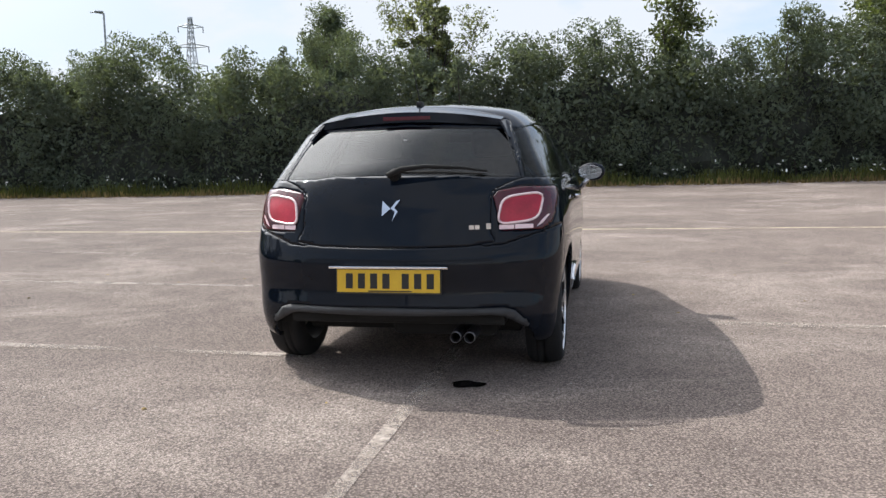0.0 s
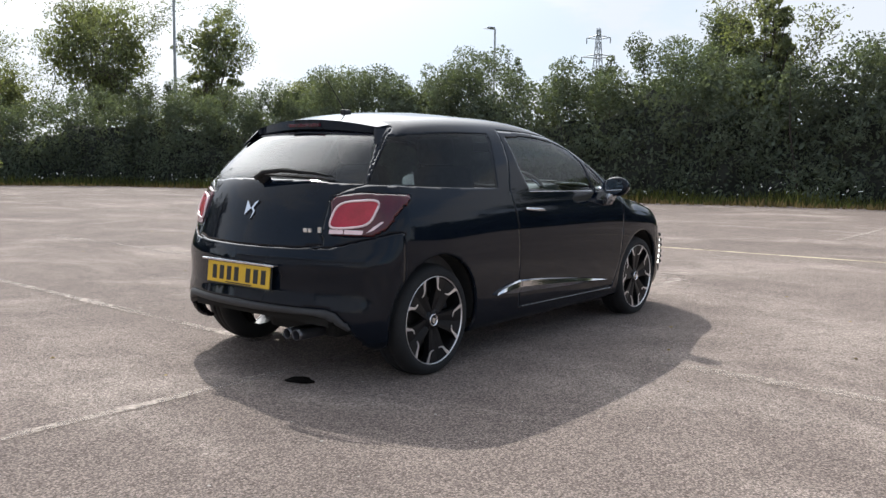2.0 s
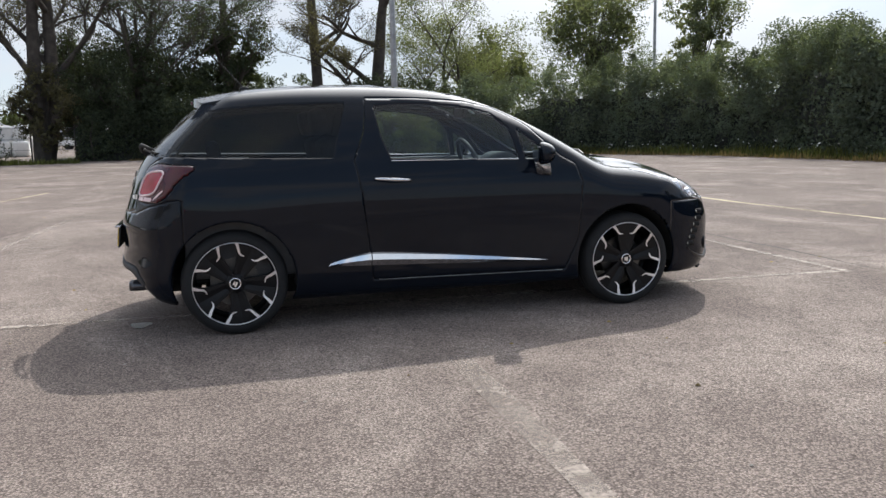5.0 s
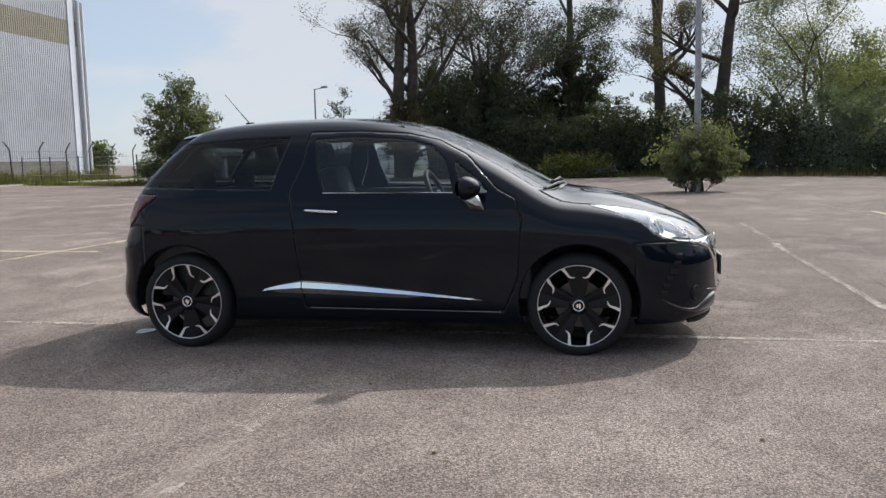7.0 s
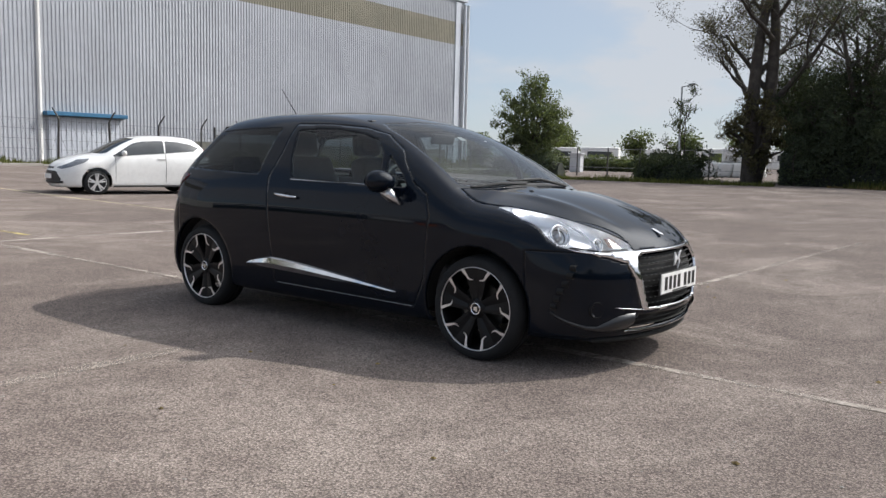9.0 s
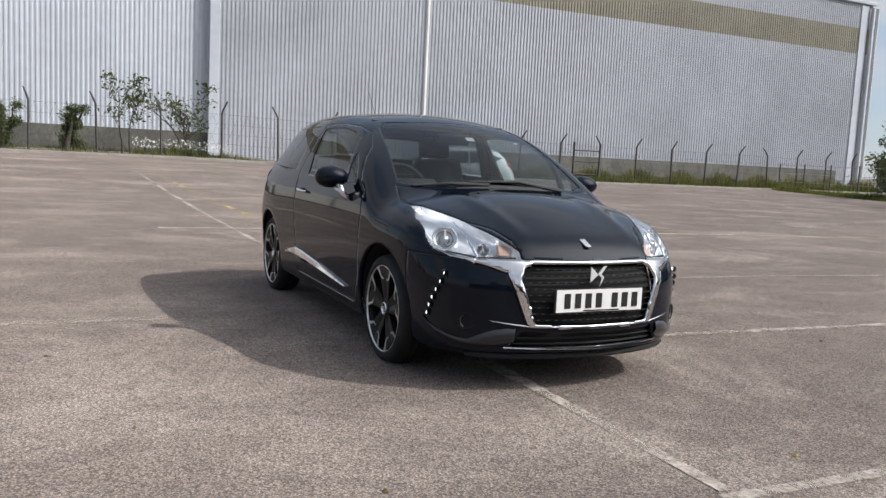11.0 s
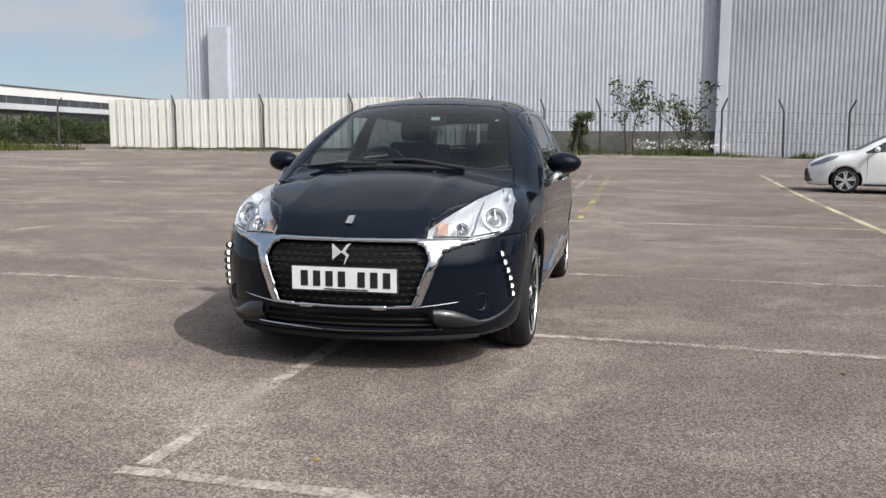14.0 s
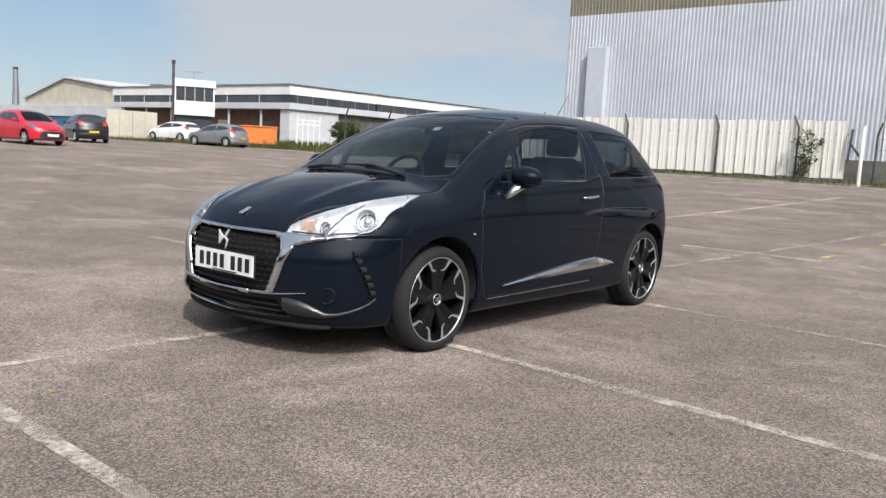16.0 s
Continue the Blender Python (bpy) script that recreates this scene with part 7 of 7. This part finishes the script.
def tail_lamp_detail(lamp, sd):
    """The red square lens with its pale ring, and the clear strip under it."""
    def solve_rear(s, z):
        lo, hi = -0.9, -2.2
        for _ in range(40):
            m = (lo + hi) / 2
            if car_field(np.array(m), np.array(s), np.array(z)) < 0:
                lo = m
            else:
                hi = m
        return lo
    def at(s, z, out):
        x = solve_rear(s, z)
        e = 0.004
        g = Vector([float(car_field(np.array(x + a), np.array(s + b), np.array(z + c)) - car_field(np.array(x - a), np.array(s - b), np.array(z - c))) for a, b, c in ((e, 0, 0), (0, e, 0), (0, 0, e))]).normalized()
        return Vector((x + g.x * out, (s + g.y * out) * sd, z + g.z * out))
    cs, cz, ws, hz = 0.627, 0.874, 0.098, 0.067
    loop = []
    for k in range(40):
        a = 2 * math.pi * k / 40
        c, s_ = math.cos(a), math.sin(a)
        r = 1 / (abs(c) ** 4 + abs(s_) ** 4) ** 0.25
        loop.append((cs + ws * r * c + 0.012 * r * s_, cz + hz * r * s_ + 0.01 * r * c))
    bm = bmesh.new()
    cv = bm.verts.new(at(cs, cz, 0.008))
    rings = [[bm.verts.new(at(cs + (a - cs) * q, cz + (b - cz) * q, 0.008)) for a, b in loop] for q in (0.5, 0.98)]
    for k in range(40):
        bm.faces.new((cv, rings[0][k], rings[0][(k + 1) % 40]))
        bm.faces.new((rings[0][k], rings[1][k], rings[1][(k + 1) % 40], rings[0][(k + 1) % 40]))
    bmesh.ops.recalc_face_normals(bm, faces=bm.faces)
    part("lamp_lens", bm, M_REDLENS, lamp, "red square lens", True)
    pts = [at(a, b, 0.008) for a, b in loop]
    part("light_ring", tube(pts + pts[:1], 0.0065, 6, caps=False), M_LIGHTGUIDE, lamp, "pale ring round the red lens", True)
    bm = bmesh.new()
    for k in range(2):
        s0, s1 = (0.53, 0.60) if k == 0 else (0.605, 0.69)
        q = [bm.verts.new(at(a, b, 0.0055)) for a, b in ((s0, 0.776), (s1, 0.776), (s1, 0.796), (s0, 0.798))]
        bm.faces.new(q)
    q = [bm.verts.new(at(a, b, 0.0065)) for a, b in ((0.705, 0.782), (0.735, 0.80), (0.765, 0.838), (0.757, 0.842), (0.73, 0.815))]
    bm.faces.new(q)
    bmesh.ops.recalc_face_normals(bm, faces=bm.faces)
    part("reversing_lens", bm, M_LIGHTGUIDE, lamp, "pale clear lower lens")


def headlamp_detail(bowl, sd):
    """Round projector, chrome divider and amber indicator inside the lamp."""
    def solve(s, z):
        lo, hi = 0.9, 2.3
        for _ in range(40):
            m = (lo + hi) / 2
            if car_field(np.array(m), np.array(s), np.array(z)) < 0:
                lo = m
            else:
                hi = m
        return lo
    for s, z, r in ((0.688, 0.766, 0.062), (0.545, 0.722, 0.034)):
        x, e = solve(s, z), 0.004
        n = Vector([float(car_field(np.array(x + a), np.array(s + b), np.array(z + c)) - car_field(np.array(x - a), np.array(s - b), np.array(z - c))) for a, b, c in ((e, 0, 0), (0, e, 0), (0, 0, e))]).normalized()
        axis = (n + Vector((1.0, 0.15, 0.0))).normalized()
        p = Vector((x, s, z)) - n * 0.042
        m = look((p.x, p.y * sd, p.z), (p.x + axis.x, (p.y + axis.y) * sd, p.z + axis.z)) @ pose(0, 0, 0, 90, 0, 0)
        ring = part("lamp_ring", lathe([(0.012, r * 1.02), (-0.012, r * 1.04), (-0.014, r * 0.96), (0.004, r * 0.86)], 36), M_CHROME, bowl, "chrome lamp ring", True)
        ring.matrix_local = m
        part("projector", lathe([(0.003, r * 0.86), (0.020, r * 0.55), (0.022, r * 0.40)], 32), M_REFLECT, ring, smooth_shade=True)
        part("bezel_ring", lathe([(-0.011, r * 0.985), (-0.016, r * 0.93), (-0.008, r * 0.88)], 32), M_SATIN, ring, smooth_shade=True)
        part("bulb_lens", lathe([(0.022, r * 0.44), (0.008, r * 0.40), (-0.002, r * 0.24), (-0.005, 0.0)], 24), M_BULB, ring, "dark glassy lamp centre", True)
        part("inner_ring", lathe([(0.016, r * 0.70), (0.008, r * 0.71), (0.008, r * 0.66), (0.016, r * 0.64)], 32), M_TRIM, ring, smooth_shade=True)
        part("bulb_shade", boxed(-r * 0.05, r * 0.05, -0.008, 0.012, -r * 0.8, r * 0.1, None, 0.002), M_CHROME, ring)
    bm = bmesh.new()
    q = [(0.425, 0.675), (0.475, 0.675), (0.462, 0.722), (0.425, 0.72)]
    vs = [bm.verts.new((solve(s, z) - 0.034, s * sd, z)) for s, z in q]
    ws = [bm.verts.new((solve(s, z) - 0.06, s * sd, z)) for s, z in q]
    bm.faces.new(vs)
    for i in range(4):
        bm.faces.new((vs[i], vs[(i + 1) % 4], ws[(i + 1) % 4], ws[i]))
    bmesh.ops.recalc_face_normals(bm, faces=bm.faces)
    part("indicator", bm, M_AMBER, bowl, "amber indicator lens")
    pts = [(solve(s, z) - 0.010, s * sd, z) for s, z in ((0.585, 0.662), (0.592, 0.70), (0.598, 0.76), (0.602, 0.815))]
    part("lamp_divider", tube(pts, [0.007, 0.008, 0.007, 0.004], 6), M_CHROME, bowl, "chrome divider")
    pts = [(solve(s, z) - 0.012, s * sd, z) for s, z in ((0.41, 0.668), (0.58, 0.664), (0.70, 0.682))]
    part("lamp_edge", tube(pts, 0.005, 6), M_PLASTIC, bowl)


def cabin(car):
    """Floor, dashboard, wheel, seats and mirror seen through the glass."""
    part("cabin_floor", boxed(-1.45, 1.0, -0.68, 0.68, 0.29, 0.34, None, 0.01), M_DARK, car)
    for sd in (-1, 1):
        part("door_card", boxed(-1.5, 0.95, sd * 0.70 - 0.02, sd * 0.70 + 0.02, 0.32, 0.95, None, 0.015), M_DASH, car)
    part("parcel_shelf", boxed(-1.52, -1.08, -0.58, 0.58, 0.965, 0.985, None, 0.008), M_DASH, car)
    part("bulkhead", boxed(0.93, 1.0, -0.68, 0.68, 0.3, 0.90, None, 0.01), M_DARK, car)
    bm = bmesh.new()
    rows = []
    for y in np.linspace(-0.66, 0.66, 13):
        k = 1 - 0.2 * (y / 0.66) ** 2
        rows.append([bm.verts.new(c) for c in ((0.95 * k + 0.02, y, 0.93), (0.62, y, 0.955), (0.50, y, 0.92), (0.47, y, 0.80), (0.55, y, 0.60), (0.8, y, 0.5))])
    for a, b in zip(rows, rows[1:]):
        for i in range(5):
            bm.faces.new((a[i], a[i + 1], b[i + 1], b[i]))
    dash = part("dashboard", bm, M_DASH, car, "dark plastic dashboard", True)
    part("instrument_hood", lathe([(-0.15, 0.05), (-0.14, 0.10), (0.14, 0.10), (0.15, 0.05)], 20), M_DASH, dash, smooth_shade=True).matrix_local = pose(0.52, -0.35, 0.90, 0, 0, 0)
    ring = bmesh.new()
    pts = [Vector((0, 0.185 * math.cos(a), 0.18 * math.sin(a))) for a in np.linspace(0, 2 * math.pi, 37)]
    tube(pts, 0.016, 8, ring, caps=False)
    add_box(ring, -0.02, 0.02, -0.17, 0.17, -0.025, 0.02)
    add_box(ring, -0.03, 0.02, -0.06, 0.06, -0.07, 0.05, None, 0.01)
    sw = part("steering_wheel", ring, M_PLASTIC, car, "black steering wheel", True)
    sw.matrix_local = pose(0.33, -0.35, 0.915, 0, -24, 0)
    part("steering_rim_trim", tube([Vector((-0.012, 0.186 * math.cos(a), 0.181 * math.sin(a))) for a in np.linspace(0.5, 2.6, 14)], 0.006, 6), M_CHROME, sw)
    for y in (-0.35, 0.35):
        b = boxed(-0.52, -0.02, y - 0.24, y + 0.24, 0.40, 0.58, None, 0.05)
        part("seat_base", b, M_CLOTH, car, "dark cloth front seat", True)
        b = boxed(-0.075, 0.075, -0.235, 0.235, 0.0, 0.62, None, 0.05)
        for v in b.verts:
            v.co.y *= 1 - 0.22 * max(0, v.co.z - 0.3) / 0.32
        part("seat_back", b, M_CLOTH, car, smooth_shade=True).matrix_local = pose(-0.45, y, 0.52, 0, -16, 0)
        b = boxed(-0.05, 0.05, -0.125, 0.125, 0.0, 0.17, None, 0.045)
        part("headrest", b, M_CLOTH, car, smooth_shade=True).matrix_local = pose(-0.66, y, 1.13, 0, -10, 0)
    part("rear_bench", boxed(-1.2, -0.8, -0.6, 0.6, 0.36, 0.60, None, 0.05), M_CLOTH, car, smooth_shade=True)
    part("rear_seat_back", boxed(-0.07, 0.07, -0.6, 0.6, 0.0, 0.52, pose(-1.12, 0, 0.50, 0, -20, 0), 0.05), M_CLOTH, car, smooth_shade=True)
    for y in (-0.33, 0.33):
        part("rear_headrest", boxed(-0.04, 0.04, -0.12, 0.12, 0, 0.13, pose(-1.30, y, 0.98, 0, -14, 0), 0.035), M_CLOTH, car, smooth_shade=True)
    part("interior_mirror", boxed(-0.015, 0.015, -0.12, 0.12, -0.035, 0.035, pose(0.36, 0.0, 1.265, 0, 10, 0), 0.012), M_PLASTIC, car)
    part("screen_sticker", boxed(-0.001, 0.001, -0.028, 0.028, -0.022, 0.022, pose(0.466, 0.076, 1.272, 0, -60, 0)), M_PAPER, car, "white paper sticker inside the windscreen")
    part("screen_sticker", boxed(-0.001, 0.001, -0.012, 0.012, -0.008, 0.008, pose(0.40, 0.47, 1.262, 0, -60, 0)), M_PAPER, car)
    part("roof_lining", boxed(-1.15, 0.15, -0.50, 0.50, 1.365, 1.375, None, 0.004), M_DASH, car)


black_hatchback()


# ---- parked cars ----
PARKED_REGIONS = [
    ("door_glass", lambda x, s, z: np.maximum(poly_sdf(x, z, ((-0.42, 1.32), (-0.40, 1.02), (0.10, 0.985), (0.86, 0.925), (0.55, 1.12), (0.36, 1.235), (0.1, 1.295))), near_side(x, s, z))),
    ("rear_side_glass", lambda x, s, z: np.maximum(poly_sdf(x, z, ((-1.36, 1.16), (-1.20, 1.095), (-0.44, 1.02), (-0.46, 1.315), (-0.8, 1.30), (-1.12, 1.245))), near_side(x, s, z))),
    ("tail_lamp", lambda x, s, z: np.maximum(np.maximum(poly_sdf(x, z, ((-1.86, 0.86), (-1.80, 1.02), (-1.56, 1.20), (-1.47, 1.12), (-1.50, 0.98), (-1.66, 0.86))), 0.48 - s), x + 1.3)),
    ("headlamp", lambda x, s, z: np.maximum(poly_sdf(x, z, ((2.02, 0.635), (1.62, 0.825), (1.36, 0.855), (1.50, 0.76), (1.75, 0.665), (1.95, 0.60))), 0.40 - s)),
    ("grille", lambda x, s, z: np.maximum(poly_sdf(s, z, ((-0.1, 0.565), (0.40, 0.555), (0.56, 0.36), (0.50, 0.26), (-0.1, 0.25))), 1.6 - x)),
    ("intake", lambda x, s, z: np.maximum(poly_sdf(s, z, ((-0.1, 0.655), (0.26, 0.65), (0.24, 0.61), (-0.1, 0.605))), 1.6 - x)),
]


def parked_car(label, paint, m, scale=(1, 1, 1)):
    """A plainer car with painted shell, glass, lamps and four wheels."""
    car = thing("parked_car", label, "car", "cars parked round the edge")
    keep = [r for r in REGIONS if r[0] in ("arch", "windscreen", "rear_glass")] + PARKED_REGIONS
    pos, kind = build_shell(3.0, keep)
    ids = {n: k for k, (n, _) in enumerate(keep)}
    pos = pos * np.array(scale)
    part("body", shell_part(pos, kind == -1, 0), paint, car, smooth_shade=True)
    for nm, nice, mat, lift in (("windscreen", "windscreen", M_TINT, 0.002), ("rear_glass", "rear_window", M_WINDOWDARK, 0.002), ("grille", "grille", M_PLASTIC, 0.003), ("intake", "upper_grille_slot", M_PLASTIC, 0.003)):
        part(nice, shell_part(pos, kind == ids[nm], 0, 0, lift), mat, car, smooth_shade=True)
    for sd in (-1, 1):
        part("door_window", shell_part(pos, kind == ids["door_glass"], sd, 0, 0.002), M_WINDOWDARK, car, smooth_shade=True)
        part("rear_side_window", shell_part(pos, kind == ids["rear_side_glass"], sd, 0, 0.002), M_WINDOWDARK, car, smooth_shade=True)
        part("tail_lamp", shell_part(pos, kind == ids["tail_lamp"], sd, 0, 0.006), M_BRIGHTRED, car, smooth_shade=True)
        part("headlamp", shell_part(pos, kind == ids["headlamp"], sd, 0, 0.006), M_LAMPGREY, car, smooth_shade=True)
        mir = bmesh.new()
        bmesh.ops.create_uvsphere(mir, u_segments=12, v_segments=8, radius=1)
        for v in mir.verts:
            v.co = Vector((v.co.x * 0.06 + 0.62, v.co.y * 0.10 + sd * 0.92, v.co.z * 0.065 + 1.0)) * 1.0
            v.co = Vector((v.co.x * scale[0], v.co.y * scale[1], v.co.z * scale[2]))
        part("door_mirror", mir, paint, car, smooth_shade=True)
        for xs, zb, zt in ((-0.43, 0.30, 1.0), (0.80, 0.34, 0.93)):
            seam = [(xs * scale[0], sd * (float(CAR_WIDE(z) * CAR_TAPER(xs)) + 0.001) * scale[1], z * scale[2]) for z in np.linspace(zb, zt, 7)]
            part("door_seam", tube(seam, 0.006, 4), M_PLASTIC, car)
        belt = [(x * scale[0], sd * (float(CAR_WIDE(z) * CAR_TAPER(x)) + 0.002) * scale[1], z * scale[2]) for x, z in ((0.84, 0.92), (0.1, 0.978), (-0.4, 1.012), (-1.2, 1.085))]
        part("belt_trim", tube(belt, 0.008, 4), M_PLASTIC, car)
        part("sill", boxed(-0.85 * scale[0], 0.85 * scale[0], sd * 0.80 * scale[1] - 0.02, sd * 0.80 * scale[1] + 0.02, 0.18, 0.225, None, 0.01), M_PLASTIC, car)
        for x in (-WHEEL_X, WHEEL_X):
            w = new("wheel")
            w.parent = car
            w.matrix_local = pose(x * scale[0], sd * 0.74 * scale[1], WHEEL_Z * 0.98, 0, 0, 0 if sd < 0 else 180)
            part("tyre", lathe([(0.09, 0.2), (0.09, 0.27), (0.06, 0.295), (-0.05, 0.295), (-0.085, 0.265), (-0.088, 0.21)], 32), M_RUBBER, w, smooth_shade=True)
            part("rim", lathe([(-0.02, 0.03), (-0.025, 0.2), (-0.08, 0.205), (-0.088, 0.215)], 32), M_GREYPLASTIC, w, smooth_shade=True)
            bm = bmesh.new()
            for k in range(5):
                for a in (-9, 9):
                    add_box(bm, -0.016, 0.016, -0.084, -0.055, 0.03, 0.208, pose(0, 0, 0, 0, 72 * k + a, 0))
            lathe([(-0.05, 0.0), (-0.082, 0.0), (-0.080, 0.05), (-0.05, 0.055)], 16, "Y", bm)
            lathe([(-0.075, 0.203), (-0.088, 0.206), (-0.088, 0.214), (-0.075, 0.215)], 32, "Y", bm)
            part("alloy_star", bm, M_SILVERWHEEL, w, "silver alloy wheel star")
    part("underbody", boxed(-1.6 * scale[0], 1.8 * scale[0], -0.6, 0.6, 0.18, 0.45), M_DARK, car)
    plate = boxed(-0.26, 0.26, -0.004, 0.004, -0.055, 0.055)
    part("number_plate", plate, M_YELLOWPLATE, car, "plain yellow plate").matrix_local = pose((float(CAR_REAR(0.55)) - 0.008) * scale[0], 0, 0.56, 0, 0, 90)
    part("number_plate", boxed(-0.26, 0.26, -0.004, 0.004, -0.055, 0.055), M_WHITEPLATE, car, "plain white plate").matrix_local = pose((float(CAR_FRONT(0.42)) + 0.01) * scale[0], 0, 0.43, 0, 0, 90)
    part("door_handle", boxed(-0.42 * scale[0], -0.22 * scale[0], 0.825, 0.86, 0.86, 0.885, None, 0.005), paint, car)
    part("bumper_trim", tube([((float(CAR_FRONT(0.3)) - 0.35 * y * y - 0.72 * y ** 6) * scale[0], y * scale[1], 0.30) for y in np.linspace(-0.6, 0.6, 13)], 0.03, 6), M_PLASTIC, car)
    car.matrix_basis = m
    return car


M_BRIGHTRED = material("bright_red_lens", (0.5, 0.03, 0.03), 0.25, 0, 0.8, 10, 0.12)
M_SILVERWHEEL = material("silver_wheel_paint", (0.62, 0.62, 0.63), 0.35, 0.4, 0, 6.0, 0.06)
M_LAMPGREY = material("lamp_glass", (0.16, 0.17, 0.19), 0.12, 0.3, 1.0, 10, 0.35)
for lab, col, x, y, rz, sc, metal in (
    ("white three-door hatchback parked by the fence", (0.78, 0.78, 0.77), -15.06, 7.48, -103, (1.0, 1.0, 1.0), 0),
    ("bright red hatchback parked by the far fence", (0.52, 0.012, 0.03), -12.25, -35.9, 94, (1.05, 1.03, 1.06), 0),
    ("black hatchback parked by the far fence", (0.012, 0.012, 0.014), -17.6, -41.2, -103, (1.0, 1.02, 1.04), 0),
    ("white saloon car parked by the far fence", (0.75, 0.75, 0.75), -28.2, -49.3, -80, (1.12, 1.02, 0.96), 0),
    ("silver grey hatchback parked by the far fence", (0.30, 0.31, 0.32), -26.75, -41.9, -78, (1.08, 1.02, 0.98), 0.6),
):
    parked_car(lab, material("car_paint", col, 0.35, metal, 1.0, 1.5, 0.06), pose(x, y, G(x, y), 0, 0, rz), scale=sc)
